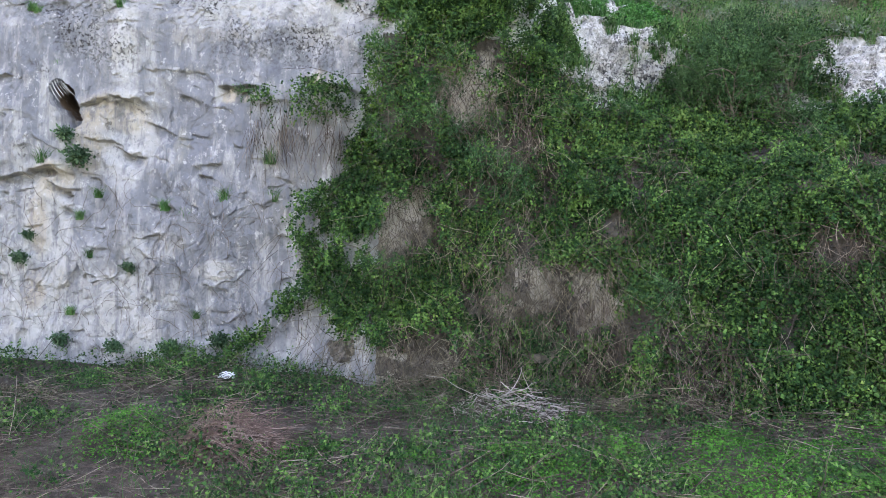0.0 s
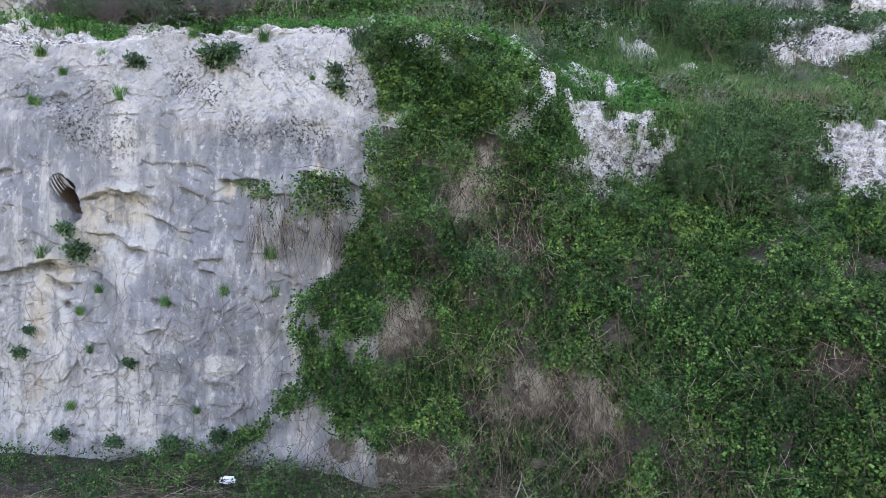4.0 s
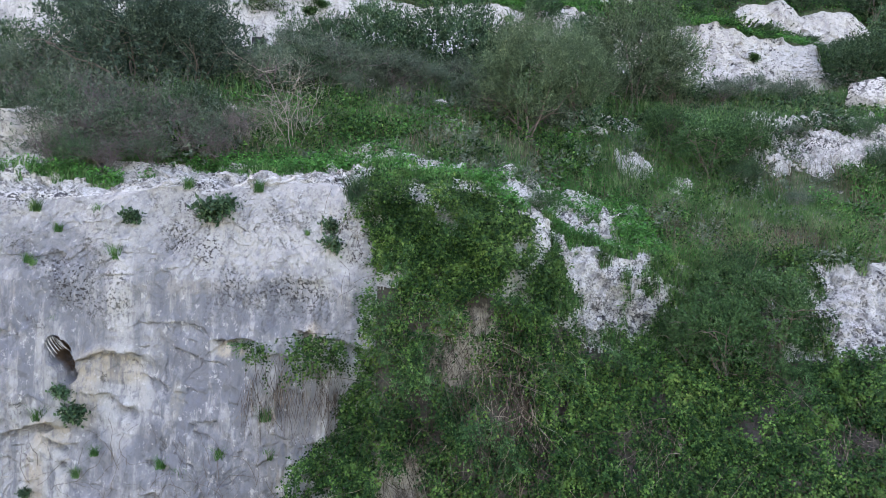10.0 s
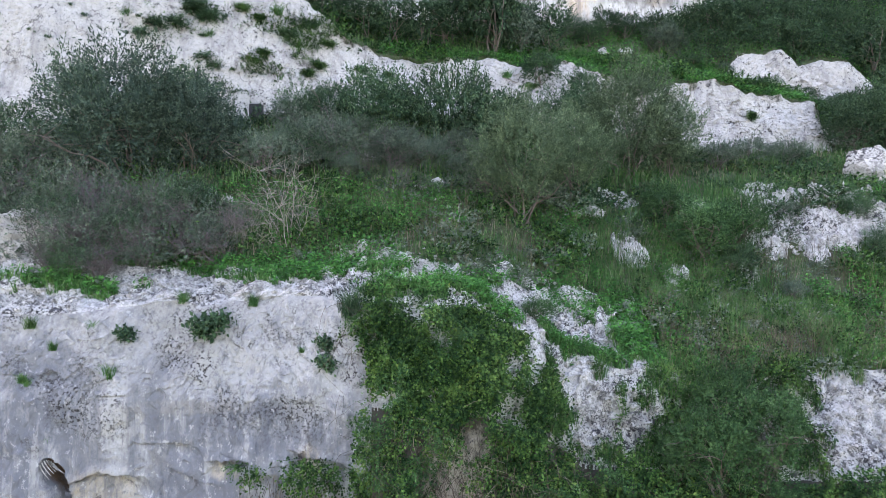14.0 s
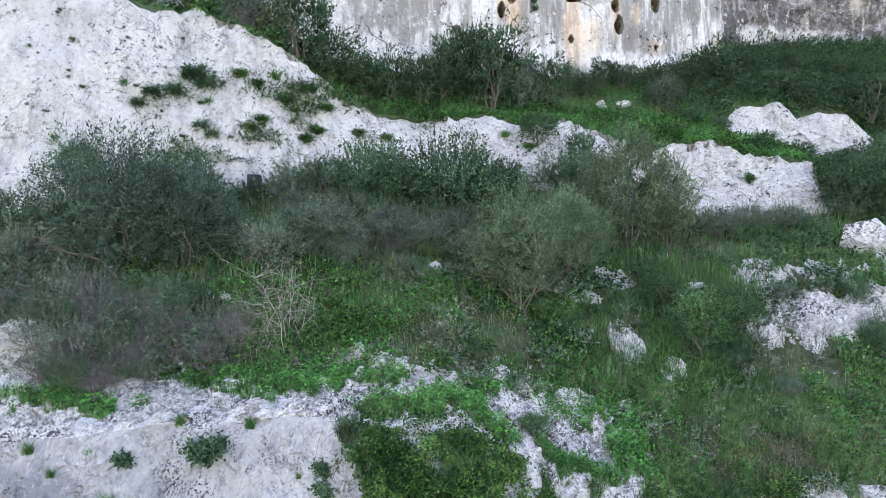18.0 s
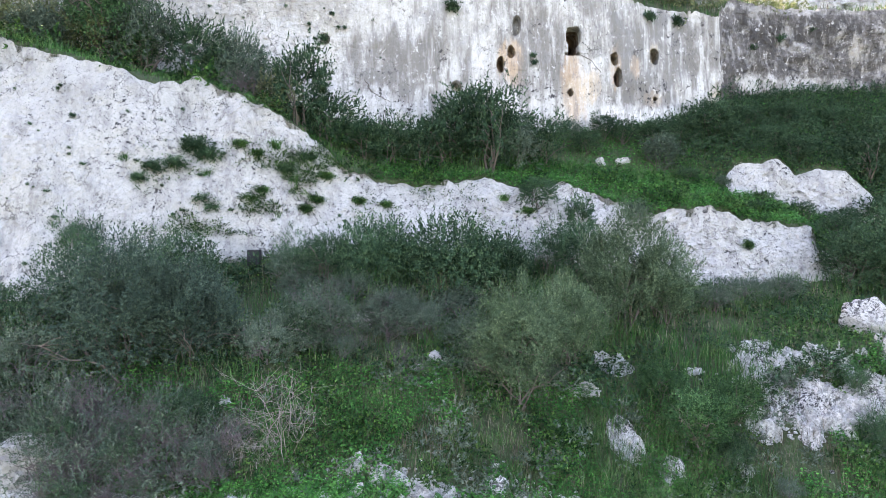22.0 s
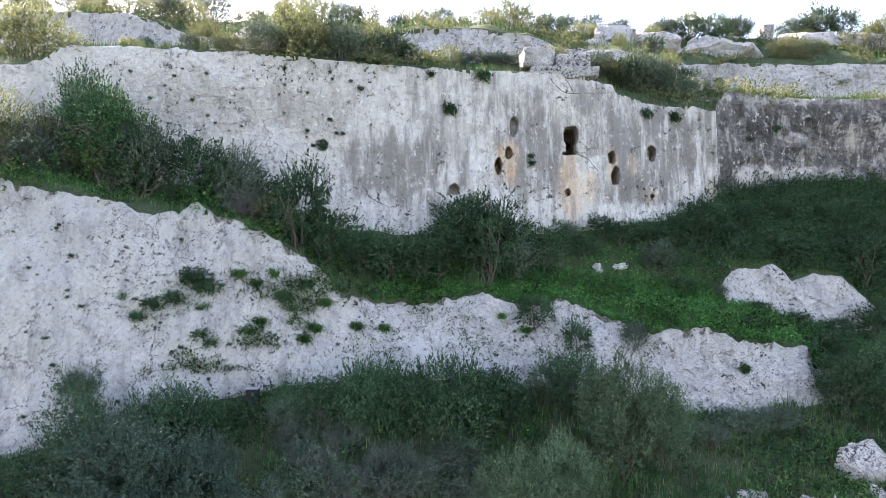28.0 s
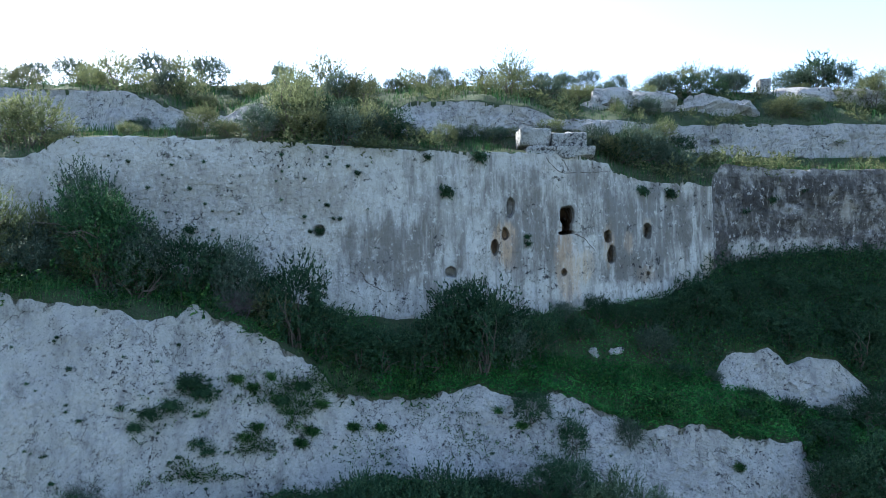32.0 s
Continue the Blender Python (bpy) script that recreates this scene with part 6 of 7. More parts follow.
GROVE = [
    # terrace
    (olive_b, -7.0, 14.4, 1.25, 10, 1.05), (olive_b, -5.7, 14.9, 0.95, 130, 1.0), (olive, 2.0, 15.0, 0.95, 0, 1.08), (olive, 3.5, 16.4, 0.75, 70, 1.1), (olive, 5.4, 18.1, 1.1, 200, 1.1),
    (olive, 6.7, 18.7, 0.85, 250, 1.0), (dark, 4.6, 20.3, 0.9, 20, 1.1), (dark_b, 3.7, 20.4, 0.75, 120, 1.0), (mound, 0.3, 18.8, 1.25, 0, 1.3), (mound, -1.9, 18.6, 1.0, 60, 1.4), (mound, 1.9, 19.6, 0.9, 110, 1.2),
    (dark, -6.9, 17.5, 0.95, 40, 1.0), (dark_b, -3.9, 18.5, 0.7, 80, 0.9), (dark, -3.2, 18.4, 0.75, 190, 1.0), (dark_b, -7.6, 16.6, 0.85, 220, 1.2), (dark_b, -9.1, 16.6, 0.85, 20, 1.3),
    (dark, 13.6, 20.7, 1.0, 0, 1.1), (dark_b, 14.9, 20.5, 1.2, 90, 1.1), (dark, 15.5, 20.9, 1.2, 180, 1.1), (dark_b, 14.4, 21.6, 0.8, 250, 1.0),
    (twiggy, -8.4, 12.9, 1.1, 0, 1.0), (twiggy, -6.4, 12.5, 1.0, 70, 1.0), (twiggy, -5.2, 12.7, 1.0, 140, 1.0), (twiggy, -4.2, 12.9, 0.8, 200, 0.9), (twiggy, -7.4, 13.3, 1.1, 260, 1.0),
    (dark_b, -7.3, 12.45, 0.55, 33, 0.9), (twiggy, -6.7, 12.35, 0.8, 133, 1.0), (dark, -8.7, 12.5, 0.6, 233, 0.9), (twiggy, -5.9, 12.45, 0.8, 13, 1.0), (dark_b, -5.3, 13.0, 0.5, 83, 0.9), (grey, -4.6, 12.6, 0.5, 183, 0.9), (dark, -9.6, 13.2, 0.7, 283, 1.0),
    (grey, -9.0, 14.0, 1.0, 0, 1.0), (grey, -3.9, 14.8, 0.9, 90, 0.9), (grey, -2.7, 15.8, 1.0, 170, 0.9), (grey, -1.2, 16.3, 0.9, 240, 0.8), (twiggy, -3.0, 16.8, 1.0, 30, 0.9), (twiggy, -1.2, 17.2, 1.0, 100, 0.8),
    (grey, 0.9, 16.4, 0.8, 310, 0.8), (twiggy, 1.2, 15.6, 0.8, 350, 0.8), (grey, 0.7, 17.4, 0.9, 20, 0.8), (dark, -10.3, 15.4, 0.9, 300, 0.9), (grey, 2.7, 15.6, 0.6, 50, 0.8),
    (far_dark, 6.0, 25.6, 0.6, 15, 0.9), (far_dark_b, 6.9, 26.4, 0.6, 95, 0.9), (far_grey, 5.5, 26.3, 0.5, 75, 1.0), (far_dark, 9.6, 24.4, 0.45, 195, 0.8), (dark_b, 10.6, 15.9, 0.35, 40, 1.0), (grey, 8.9, 16.1, 0.4, 80, 0.7),
    (grey, 9.7, 19.9, 0.8, 60, 0.8), (grey, 8.5, 19.4, 0.7, 140, 0.8), (grey, 11.0, 20.2, 0.7, 300, 0.8),
    # half-dry bushes crowding the left edge
    (twiggy, -7.5, 12.15, 0.95, 5, 1.0), (twiggy, -6.6, 12.0, 0.85, 65, 1.05), (twiggy, -5.6, 12.15, 0.9, 125, 1.0), (twiggy, -4.8, 12.3, 0.85, 185, 0.9), (dark_b, -6.1, 12.35, 0.5, 215, 0.9), (twiggy, -7.0, 12.7, 1.1, 305, 1.1), (dark, -5.0, 13.2, 0.5, 15, 0.9),
    (twiggy, -4.3, 12.35, 0.7, 245, 0.9), (grey, -7.9, 12.7, 0.7, 45, 0.9), (twiggy, -5.8, 13.0, 1.1, 105, 1.0),
    (twiggy, -7.0, 11.7, 0.7, 35, 0.9), (dark_b, -6.6, 11.55, 0.35, 95, 0.9), (twiggy, -6.2, 11.7, 0.7, 155, 0.85), (twiggy, -6.9, 12.1, 0.9, 335, 1.0), (grey, -5.4, 12.0, 0.5, 25, 0.8),
    # the shelf above the right-hand vines
    (fine, 4.6, 10.25, 0.62, 0, 1.15), (fine, 5.4, 10.3, 0.66, 100, 1.15), (fine, 5.0, 10.7, 0.6, 210, 1.2), (fine, 4.1, 10.45, 0.45, 300, 1.0), (fine, 6.1, 14.6, 0.8, 40, 0.9), (fine, 7.0, 15.0, 0.7, 170, 0.9), (fine, 5.6, 15.6, 0.6, 250, 0.9), (fine, 1.9, 11.6, 0.3, 20, 0.8),
    # bench
    (far_dark_b, -4.8, 22.4, 1.1, 0, 1.1), (far_dark, -3.9, 22.9, 0.9, 60, 1.1), (far_dark, -2.7, 23.0, 0.9, 130, 1.0), (far_dark_b, -1.7, 23.0, 1.0, 200, 1.0), (far_dark, -0.5, 23.3, 1.0, 270, 1.0), (far_dark_b, 0.4, 24.0, 1.0, 330, 1.1),
    (far_dark_b, 2.0, 23.9, 1.1, 20, 1.1), (far_grey, 3.0, 24.3, 1.0, 90, 1.1), (far_dark, 1.2, 24.8, 1.0, 160, 1.1), (far_dark_b, 4.3, 24.9, 0.9, 240, 0.9), (far_dark, 2.8, 25.2, 0.9, 310, 1.0),
    (far_dark_b, 7.6, 26.2, 0.6, 50, 0.9), (far_dark, 8.9, 26.1, 0.75, 100, 0.9), (far_grey, 8.8, 25.0, 0.8, 180, 1.1), (far_dark_b, 10.1, 26.4, 0.8, 260, 0.9), (far_dark, 11.5, 26.8, 1.0, 340, 0.9), (far_dark_b, 13.2, 27.2, 1.1, 30, 0.9),
    (far_dark, 15.2, 27.7, 1.2, 110, 0.9), (far_dark_b, 17.4, 28.0, 1.3, 190, 0.9), (far_dark, 19.5, 27.8, 1.3, 270, 1.0), (far_dark_b, 17.5, 25.9, 1.2, 350, 1.0), (far_dark, 14.5, 25.9, 0.9, 80, 0.7),
    (far_grey, -9.9, 21.6, 1.15, 15, 1.2), (far_dark, -8.5, 22.2, 0.9, 75, 1.1), (far_grey, -7.3, 22.9, 1.0, 145, 1.2), (far_dark_b, -6.3, 23.2, 0.95, 215, 1.1), (far_grey, -8.0, 23.7, 0.9, 285, 1.3), (far_dark_b, -5.7, 22.6, 0.8, 25, 0.9),
    (far_grey, -12.4, 22.9, 1.0, 95, 1.6), (far_grey, -13.9, 22.2, 1.1, 165, 1.1), (far_dark, -11.6, 21.7, 0.9, 235, 0.9), (far_grey, -11.0, 22.6, 1.0, 305, 1.0), (sunny, -15.3, 22.6, 1.0, 45, 1.3), (sunny_b, -14.9, 21.3, 0.9, 115, 1.2),
    (fine, -11.1, 21.6, 1.15, 25, 1.0), (fine, -10.2, 21.7, 0.8, 125, 0.9), (far_grey, -13.2, 20.9, 0.9, 185, 0.9), (sunny, -13.9, 23.0, 0.7, 255, 1.6), (far_grey, -16.4, 21.2, 1.0, 325, 1.0), (twiggy, -6.6, 22.1, 0.9, 55, 1.2),
    # low bushes at the foot and the ends of the rock ledge on the bench
    (far_dark, 12.4, 24.0, 0.4, 10, 0.8), (far_dark_b, 13.9, 24.1, 0.45, 70, 0.8), (far_dark, 15.4, 24.0, 0.6, 130, 0.8), (far_dark_b, 16.8, 24.1, 0.8, 190, 0.9), (far_dark, 17.9, 24.6, 0.9, 250, 1.0), (far_dark_b, 13.3, 22.6, 0.45, 310, 0.7),
    (far_dark, 11.4, 22.8, 0.35, 20, 0.7), (far_dark, 14.6, 23.0, 0.7, 80, 0.8), (far_grey, 11.0, 24.6, 0.35, 140, 0.9), (far_dark, 13.7, 26.1, 0.6, 200, 0.9), (far_dark_b, 12.2, 26.3, 0.5, 260, 0.9),
    # on the white ledge
    (far_dark, 3.55, 22.3, 0.55, 0, 1.0), (far_grey, 6.9, 21.9, 0.5, 80, 1.2), (far_dark_b, 4.9, 21.6, 0.6, 160, 1.2),
    # wall top and skyline
    (sunny, -15.5, 24.6, 0.98, 0, 1.02), (sunny_b, -16.6, 25.1, 0.77, 90, 0.94), (sunny_b, -14.6, 29.4, 0.83, 40, 1.19), (sunny, -15.9, 29.6, 0.72, 130, 0.85), (far_dark, -12.3, 29.7, 0.72, 60, 1.10), (sunny, -13.4, 29.8, 0.65, 150, 0.85),
    (sunny_b, -11.3, 29.6, 0.72, 240, 0.94), (far_grey, -12.4, 27.2, 0.72, 330, 0.85), (sunny, -10.3, 28.9, 0.58, 20, 0.68), (sunny, -9.3, 31.2, 0.72, 110, 0.77), (sunny, -8.2, 30.2, 0.65, 200, 0.77), (far_grey, -9.9, 26.9, 0.59, 290, 0.77),
    (sunny_b, -6.2, 28.8, 0.76, 10, 1.32), (far_dark_b, -5.0, 27.2, 0.89, 80, 1.10), (far_dark, -3.8, 27.4, 0.94, 170, 0.94), (sunny, -2.7, 27.6, 0.81, 260, 1.02), (far_dark, -6.2, 27.0, 0.77, 350, 0.85), (far_dark_b, -1.9, 27.6, 0.81, 30, 0.85),
    (far_grey, -0.5, 28.3, 0.68, 120, 0.77), (far_grey, 1.2, 28.6, 0.65, 210, 0.68), (far_grey, 2.8, 28.8, 0.65, 300, 0.77), (sunny, 5.6, 29.8, 0.72, 60, 0.94), (far_grey, 7.0, 29.0, 0.65, 150, 0.85), (far_dark, 8.6, 29.0, 0.76, 240, 1.02),
    (sunny_b, 9.4, 29.4, 0.79, 330, 1.02), (far_dark_b, 10.6, 29.4, 0.72, 20, 0.94), (far_grey, 11.5, 29.3, 0.68, 110, 0.85), (sunny, 13.4, 31.2, 0.79, 200, 1.27), (far_dark, 14.9, 33.6, 0.65, 290, 0.77), (far_grey, 17.5, 34.4, 0.65, 30, 0.68),
    (sunny_b, 4.1, 33.4, 0.94, 50, 1.27), (sunny, 2.9, 32.9, 0.72, 140, 0.94), (sunny, -0.6, 34.0, 0.72, 230, 0.85), (far_grey, -2.2, 34.3, 0.58, 320, 0.77), (sunny, 1.3, 34.6, 0.65, 10, 0.68), (far_grey, 6.3, 34.8, 0.79, 100, 0.85),
    (sunny, 8.0, 35.0, 0.72, 190, 0.77), (far_grey, 9.8, 36.3, 0.72, 280, 0.85), (sunny, 12.2, 36.8, 0.86, 70, 0.85), (far_dark, 15.1, 37.8, 0.86, 160, 1.10), (far_dark_b, 16.4, 37.3, 0.86, 250, 1.02), (far_grey, 14.0, 38.5, 0.86, 340, 1.10),
    (far_dark, 19.2, 40.6, 0.86, 40, 1.10), (far_dark_b, 25.0, 41.3, 1.22, 130, 1.06), (far_dark, 23.6, 41.2, 0.94, 220, 0.94), (sunny, 20.0, 36.2, 0.86, 310, 1.02), (sunny_b, 26.3, 37.8, 0.94, 50, 1.19), (far_dark, 22.0, 37.2, 0.65, 140, 0.77),
    (sunny, 28.3, 40.0, 0.94, 230, 0.94), (sunny, -18.6, 28.9, 0.72, 320, 0.85), (sunny, -20.5, 29.8, 0.79, 60, 0.94), (sunny, 22.6, 35.4, 0.65, 150, 0.68),
]
fill = np.random.default_rng(77)
for _ in range(34):
    GROVE.append(((grey, twiggy, dark, grey)[fill.integers(0, 4)], float(fill.uniform(-10.5, 1.5)), float(fill.uniform(15.2, 18.6)), float(fill.uniform(0.45, 0.8)), int(fill.integers(0, 360)), float(fill.uniform(0.7, 1.0))))
for _ in range(12):
    GROVE.append(((grey, dark_b)[fill.integers(0, 2)], float(fill.uniform(5.0, 12.0)), float(fill.uniform(13.2, 14.9)), float(fill.uniform(0.25, 0.5)), int(fill.integers(0, 360)), float(fill.uniform(0.7, 1.0))))
# a near-continuous belt of bushes on the wall top, and more along the skyline
for x in np.arange(-13.0, 19.0, 0.62):
    yt, yf = float(line("top", x)[0]), float(line("upper_foot", x)[0])
    y = yt + fill.uniform(-1.0, 0.9 * (yf - yt) + 0.1)
    big = 0.55 + 0.35 * (math.sin(x * 0.9) > 0.1) if x > -8 else 0.5
    if 2.8 < x < 7.3 or x > 12.5:
        y, big = yf - 0.2, 0.4
    GROVE.append(((far_grey, sunny, far_dark, far_grey, sunny_b)[fill.integers(0, 5)], float(x), float(y), float(big * fill.uniform(0.75, 1.15)), int(fill.integers(0, 360)), float(fill.uniform(0.75, 1.15))))
for x, y, s in ((-21, 33.5, 1.1), (-19.3, 33.8, 1.2), (-17.6, 33, 1.0), (-14.8, 33.6, 1.35), (-13.0, 33.4, 1.3), (-11.6, 33, 1.2), (-8.2, 34.4, 0.9), (-5.6, 33.2, 1.2), (-4.6, 31.5, 1.2), (-3.5, 31.2, 1.0), (0.3, 36, 0.9), (2.6, 36, 1.0), (4.6, 36, 1.2), (7.6, 37, 0.9),
                (9.2, 38, 1.0), (11, 38, 0.9), (13.4, 38.4, 1.1), (15.6, 39.4, 1.3), (17.2, 39.4, 1.2), (18.6, 39.3, 1.2), (22.4, 40.6, 1.1), (24.2, 40.8, 1.5), (26, 40.6, 1.4), (28, 41, 1.0), (6.2, 36.5, 0.8), (-1.5, 35.5, 0.8), (20.9, 36.6, 0.9), (11.8, 34.6, 0.8)):
    GROVE.append(((far_grey, sunny_b, far_grey, far_grey, far_dark_b)[fill.integers(0, 5)], x, y, 0.82 * s, int(fill.integers(0, 360)), float(fill.uniform(0.8, 1.1))))
for _ in range(50):
    y = fill.uniform(31.5, 42)
    GROVE.append(((sunny, sunny_b, far_grey, far_dark)[fill.integers(0, 4)], float(fill.uniform(-0.72, 0.72) * y), float(y), float(fill.uniform(0.3, 0.6)), int(fill.integers(0, 360)), float(fill.uniform(0.7, 1.15))))
for kind, x, y, s, turn, tall in GROVE:
    if y > 29 and kind in (far_dark, far_dark_b) and fill.uniform() < 0.5:
        kind = far_grey
    if 20.5 < y < 24.5 and x < -5 and kind in (far_dark, far_dark_b) and fill.uniform() < 0.45:
        kind = (far_grey, sunny_b)[fill.integers(0, 2)]
    # the upper ledge stands clear of bushes here and there
    if 26.2 < y < float(line("upper_foot", x)[0]) + 0.3 and (-13.2 < x < -8.6 or -0.8 < x < 2.6 or x > 13):
        s = s * 0.5
    # keep the view of the box open
    if 15.0 < y < 19.1 and abs(x + 5.55 * y / 19.2) < 0.7:
        continue
    if 21 < y < 28 and x < 5:
        s, tall = s * fill.uniform(0.85, 1.3), tall * fill.uniform(0.85, 1.3)
    plant(kind, x, y, s, turn, None, tall)
plant(dead, -3.05, 12.95, 1.0, 30, None, 1.0)
plant(dead, -3.9, 12.75, 0.7, 200, None, 0.7)
plant(dead, -3.4, 12.7, 0.6, 100, None, 0.6)
for kind in (olive, olive_b, dark, dark_b, mound, grey, twiggy, far_dark, far_dark_b, far_grey, sunny, sunny_b, dead, fine):
    remove(kind)


# ---- tufts rooted in the rock ----
def tuft(name, label, material, seed, count, height, width, lean, leafy=False, leaf=0.22, reach=0.35, spray=0.4):
    """A small plant in a crack: a spray of blades or leaves."""
    r = np.random.default_rng(seed)
    root = tagged(new(name), label, "tuft", name.replace("_", " ") + "s in the rock")
    a, q = r.uniform(0, 2 * np.pi, count), r.uniform(0, 0.12, count) * height / 0.3
    p = np.stack([np.cos(a) * q, np.sin(a) * q * 0.6, r.uniform(-0.03, 0.02, count)], 1)
    if leafy:
        d = unit(r.normal(0, 0.8, (count, 3)) + np.array([0, -0.4, 0.3]))
        p = p + d * (r.uniform(0, reach, count) * height)[:, None]
        v, f = sprays(p, d, height * spray, 4, height * leaf, 0.6, r, 1.4, facing=(0, -0.5, 0.7))
    else:
        v, f = blades(p, np.full(count, height), width, np.full(count, lean), r)
    part("leaves", fast_mesh("leaves", v, f, material), root)
    return root


grassy = tuft("grass_tuft", "green grass tuft in a rock crack", GRASS, 201, 150, 0.28, 0.01, 0.9)
leafy_t = tuft("leafy_tuft", "small leafy plant in a rock crack", DARKLEAF, 202, 130, 0.3, 0.01, 0.9, True)
darkt = tuft("dark_tuft", "small dark withered plant on white rock", DARKLEAF, 203, 70, 0.13, 0.01, 0.8, True)
matted = tuft("ledge_plant", "low grey-green plant spreading over white rock", DARKLEAF, 205, 950, 0.3, 0.01, 0.9, True, 0.08, 0.42, 0.2)
matted_b = tuft("ledge_plant", "low bright green plant spreading over white rock", VINE, 206, 700, 0.3, 0.01, 0.9, True, 0.085, 0.4, 0.2)
bigt = tuft("rush_tuft", "dark green rush tuft on the cliff edge", DARKLEAF, 204, 420, 0.5, 0.012, 0.6)


def stick(kind, x, z, s=1.0, out=0.03, tall=1.0):
    y = face_at(x, z)
    wide = 1.3 if 12.4 < z < 15.7 and s > 1 else 1.0  # mats on the sloping ledge
    copy_thing(kind, pose(x, y - out, z, 0, 0, (x * 97 + z * 31) % 50 - 25) @ Matrix.Diagonal((s * wide, s, s * tall / wide ** 0.7, 1)))


for kind, x, z, s in [
    (grassy, -6.75, 6.35, 0.8), (leafy_t, -5.15, 6.25, 0.9), (grassy, -5.3, 5.55, 1.0), (leafy_t, -3.85, 6.35, 1.4), (leafy_t, -3.6, 6.45, 1.1), (grassy, -6.3, 6.0, 0.6), (grassy, -6.6, 5.45, 0.5), (grassy, -5.7, 6.3, 0.7),
    (leafy_t, -1.75, 5.8, 1.0), (leafy_t, -1.8, 6.1, 0.9), (grassy, -3.1, 6.7, 0.8), (grassy, -4.3, 6.75, 0.8), (grassy, -2.2, 5.95, 0.4),
    (grassy, -5.75, 2.1, 0.6), (leafy_t, -6.55, 1.85, 0.5), (leafy_t, -6.7, 1.5, 0.6), (grassy, -5.6, 1.5, 0.6), (leafy_t, -4.95, 1.35, 0.6), (grassy, -4.4, 2.25, 0.7), (grassy, -4.1, 2.1, 0.7), (grassy, -6.35, 3.0, 0.9),
    (grassy, -5.45, 2.45, 0.6), (grassy, -3.45, 2.4, 0.8), (leafy_t, -5.8, 3.1, 1.0), (leafy_t, -6.0, 3.45, 0.8), (grassy, -6.7, 5.5, 0.6), (grassy, -2.75, 3.0, 0.9), (grassy, -2.7, 2.4, 0.8), (grassy, -6.2, 4.55, 0.4),
    (leafy_t, -6.05, 0.2, 0.7), (leafy_t, -4.3, 0.1, 0.8), (leafy_t, -5.2, 0.1, 0.7), (leafy_t, -3.5, 0.2, 0.8), (grassy, -3.9, 0.55, 0.5), (grassy, -5.9, 0.6, 0.6), 
    # white ledge
    (leafy_t, -7.75, 15.2, 2.6), (leafy_t, -7.3, 14.9, 2.2), (leafy_t, -8.7, 14.45, 2.0), (leafy_t, -8.2, 14.6, 1.9), (leafy_t, -7.3, 13.45, 1.8), (grassy, -9.4, 14.6, 1.2), (leafy_t, -9.0, 14.1, 1.3), (leafy_t, -7.0, 13.2, 1.5), (leafy_t, -6.0, 13.5, 1.4), (leafy_t, -5.6, 13.8, 1.3),
    (grassy, -7.2, 14.2, 1.3), (leafy_t, -4.2, 13.2, 1.4), (leafy_t, -3.9, 13.5, 1.3), (leafy_t, -2.6, 13.5, 1.3), (leafy_t, -1.7, 13.4, 1.2), (grassy, -5.1, 12.9, 1.2), (leafy_t, -4.9, 14.5, 1.6), (leafy_t, -4.3, 14.9, 1.6),
    (leafy_t, -3.7, 14.3, 1.5), (leafy_t, -5.8, 15.0, 1.4), (leafy_t, -6.3, 15.3, 1.4), (grassy, -5.3, 15.2, 1.6), (grassy, -4.6, 14.0, 1.4), (leafy_t, 3.2, 13.2, 1.2), (leafy_t, 10.5, 12.0, 1.2), (grassy, 2.4, 13.6, 1.2),
    # high wall
    (leafy_t, 0.6, 21.8, 1.6), (darkt, -3.0, 22.5, 2.0), (darkt, -9.3, 20.2, 3.4), (darkt, -4.5, 20.15, 2.6), (darkt, 4.0, 19.9, 2.2), (darkt, 4.0, 19.6, 2.2), (leafy_t, 9.2, 21.9, 1.4), (leafy_t, 10.5, 21.8, 1.4), (darkt, 16.0, 21.6, 3.0),
    (darkt, 14.5, 21.0, 3.0), (darkt, 17.5, 22.0, 3.0), (darkt, -0.2, 23.2, 2.5), (leafy_t, 2.0, 23.3, 1.8),
]:
    if kind is leafy_t and 11 < z < 18:
        kind = matted if s > 1.55 or x < -6.5 else matted_b
    stick(kind, x, z, s)
stick(bigt, -1.42, 6.5, 1.0)
rng = np.random.default_rng(33)
for _ in range(46):
    x = rng.uniform(-13, -4.2)
    stick(darkt, x, float(rng.uniform(11.5, 15.6 if x > -8 else 17)), float(rng.uniform(0.45, 1.3)), 0.1)
for _ in range(60):
    x = rng.uniform(-13.4, -2)
    stick(darkt, x, float(rng.uniform(19.4, 23.4)), float(rng.uniform(0.4, 1.4)), 0.06)
for _ in range(24):
    stick(darkt, rng.uniform(-4, 9), float(rng.uniform(12.2, 13.8)), float(rng.uniform(0.5, 1.2)), 0.1)
for kind in (grassy, leafy_t, darkt, bigt, matted, matted_b):
    remove(kind)


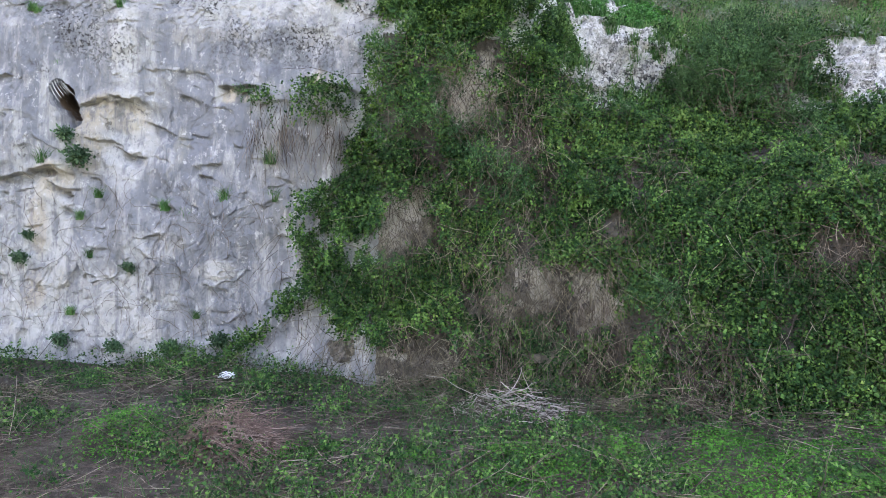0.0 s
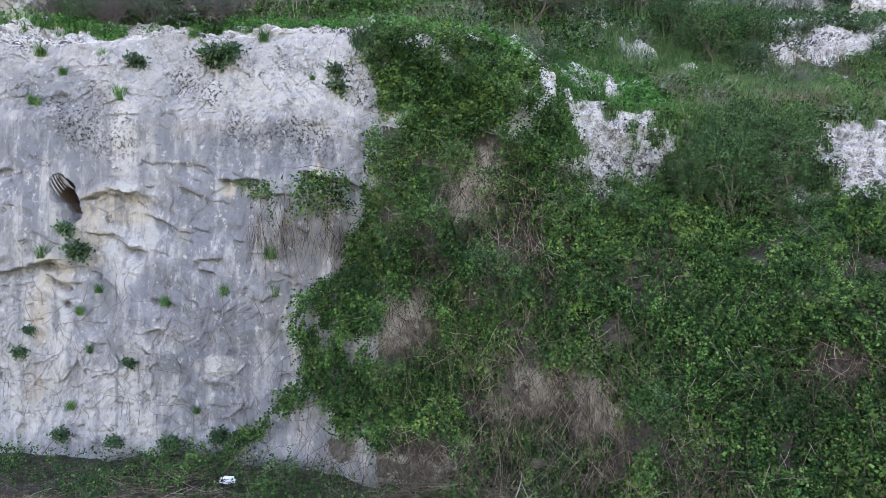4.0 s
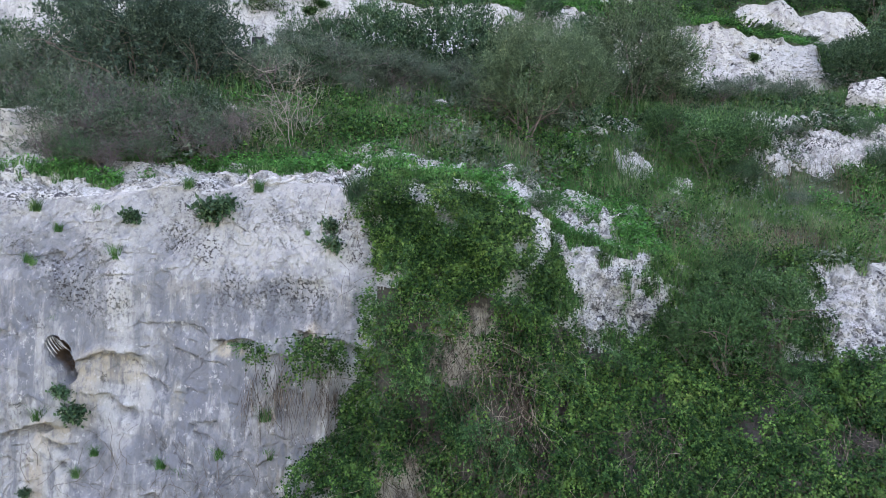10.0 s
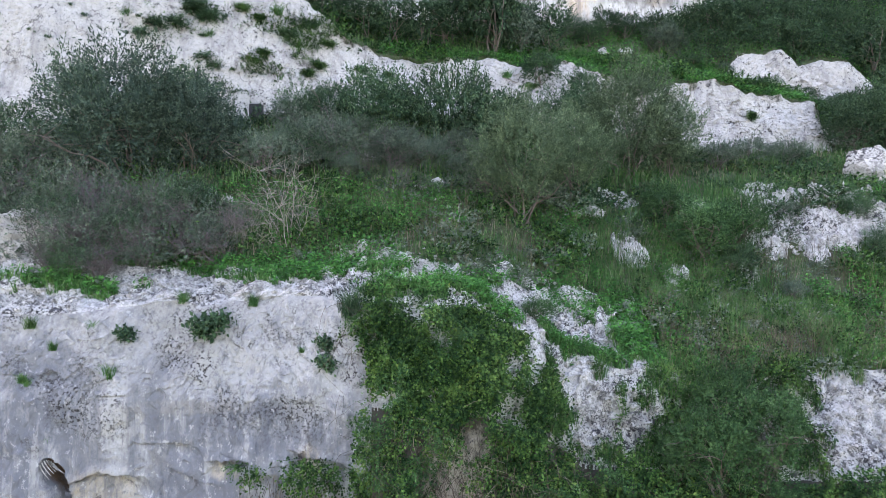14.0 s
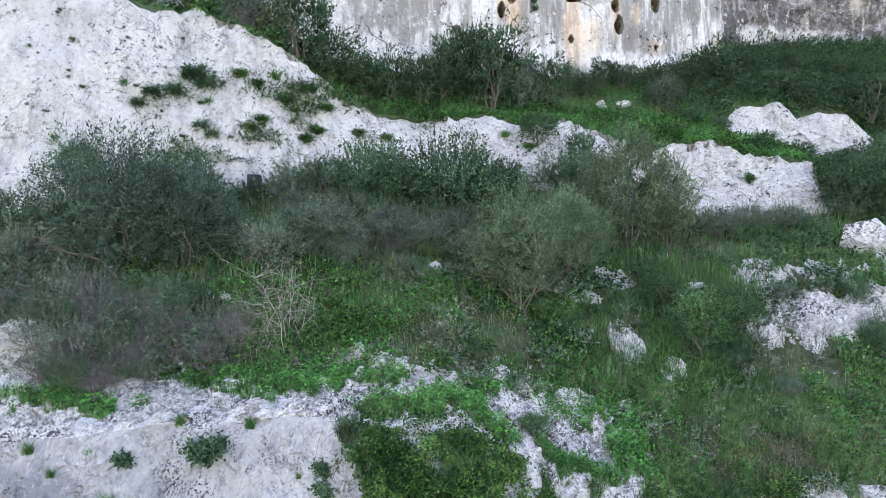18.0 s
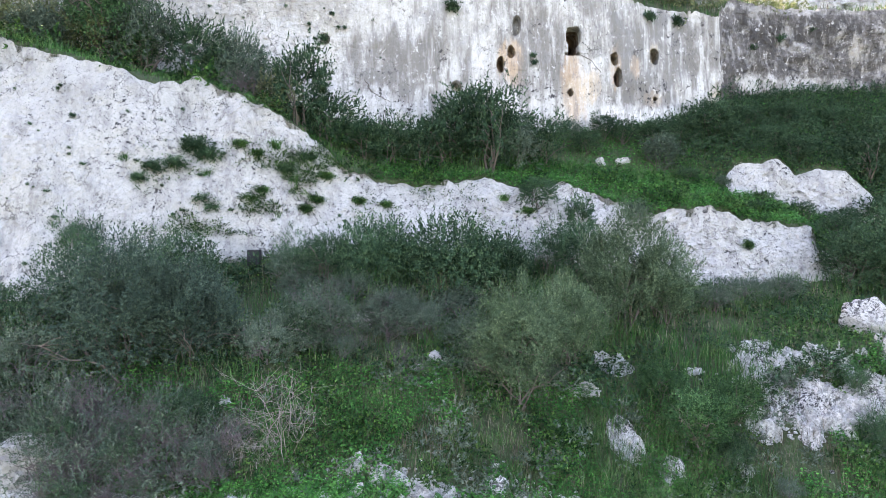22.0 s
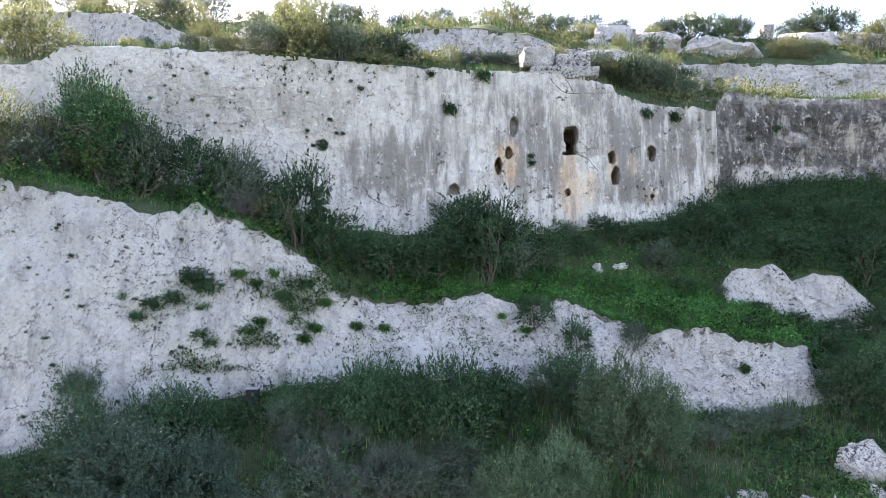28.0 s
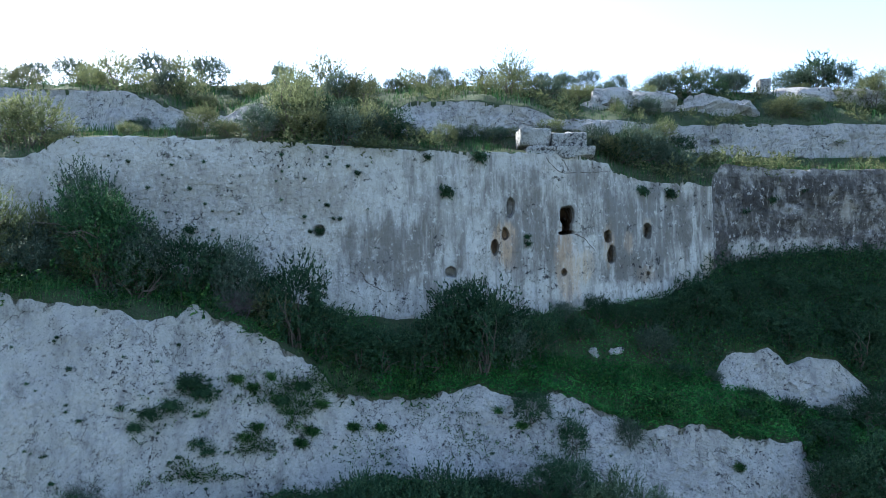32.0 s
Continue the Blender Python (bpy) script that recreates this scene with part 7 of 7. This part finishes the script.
# ---- cracks in the high wall ----
cracks = []
g = SHEETS["high_wall"]
crooked = np.random.default_rng(91)
for trail in (((4.85, 23.3), (5.05, 23.0), (5.5, 22.62), (6.6, 22.66), (7.65, 22.72)), ((5.55, 23.25), (5.75, 22.9), (5.9, 22.62)), ((6.9, 23.1), (6.92, 22.68)), ((5.9, 20.12), (6.5, 19.85), (6.95, 19.3)), ((-2.9, 18.6), (-2.6, 18.1), (-1.9, 17.7))):
    pts = np.array(trail, float)
    u = np.linspace(0, len(pts) - 1, 14)
    x = np.interp(u, np.arange(len(pts)), pts[:, 0]) + crooked.normal(0, 0.015, 14)
    z = np.interp(u, np.arange(len(pts)), pts[:, 1]) + crooked.normal(0, 0.015, 14)
    y = [float(np.interp(b, g[np.searchsorted(g[:, 0, 0], a), :, 2], g[np.searchsorted(g[:, 0, 0], a), :, 1])) for a, b in zip(x, z)]
    cracks.append(tubes(np.stack([x, np.array(y) + 0.004, z], 1)[None], np.array([0.022]), 5, 0.7))
stuff("wall_cracks", cracks, BARK, "thin dark cracks across the high wall", "crack")


# ---- ribs of flowstone in the mouth of the front hole ----
ribs = tagged(new("flowstone_fringe"), "pale ribbed fringe of flowstone over a dark hole", "flowstone")
for i in range(8):
    u = i / 7
    top = np.array([-6.29 + 0.25 * u, 10.07, 4.2 + 0.14 * math.sin(2.4 * u + 0.4)])
    w = np.linspace(0, 1, 6)
    arc = np.stack([0.02 + 0.11 * w ** 1.5, 0.06 * w, -0.02 - (0.25 - 0.1 * u) * w], 1)
    v, f = tubes((top + arc)[None], np.array([0.01]), 6, 0.55)
    part("rib", fast_mesh("rib", v, f, ROCK_RIM, True), ribs)


# ---- the dark box under the ledge ----
def utility_box(place):
    root = tagged(new("metal_box"), "small dark metal box with a pale lid below the ledge", "box")
    m, nt, b = shader("dark_paint", 0.6)
    nt.links.new(blend(nt, noise_tex(nt, 6.0), (0.008, 0.008, 0.009), (0.02, 0.02, 0.022)), b.inputs["Base Color"])
    lid, nt2, b2 = shader("pale_paint", 0.6)
    nt2.links.new(blend(nt2, noise_tex(nt2, 8.0), (0.2, 0.2, 0.2), (0.3, 0.3, 0.29)), b2.inputs["Base Color"])
    for name, size, z, mat in (("body", (0.36, 0.28, 0.5), 0.25, m), ("lid", (0.38, 0.3, 0.02), 0.512, lid)):
        bm = bmesh.new()
        bmesh.ops.create_cube(bm, size=1.0)
        bmesh.ops.scale(bm, vec=size, verts=bm.verts)
        bmesh.ops.translate(bm, vec=(0, 0, z), verts=bm.verts)
        bmesh.ops.bevel(bm, geom=list(bm.edges), offset=0.012, segments=2, affect="EDGES")
        me = bpy.data.meshes.new(name)
        bm.to_mesh(me)
        bm.free()
        me.materials.append(mat)
        part(name, me, root)
    root.location = place
    return root


utility_box((-5.47, 19.1, drop(-5.47, 19.1)[2] + 0.08))
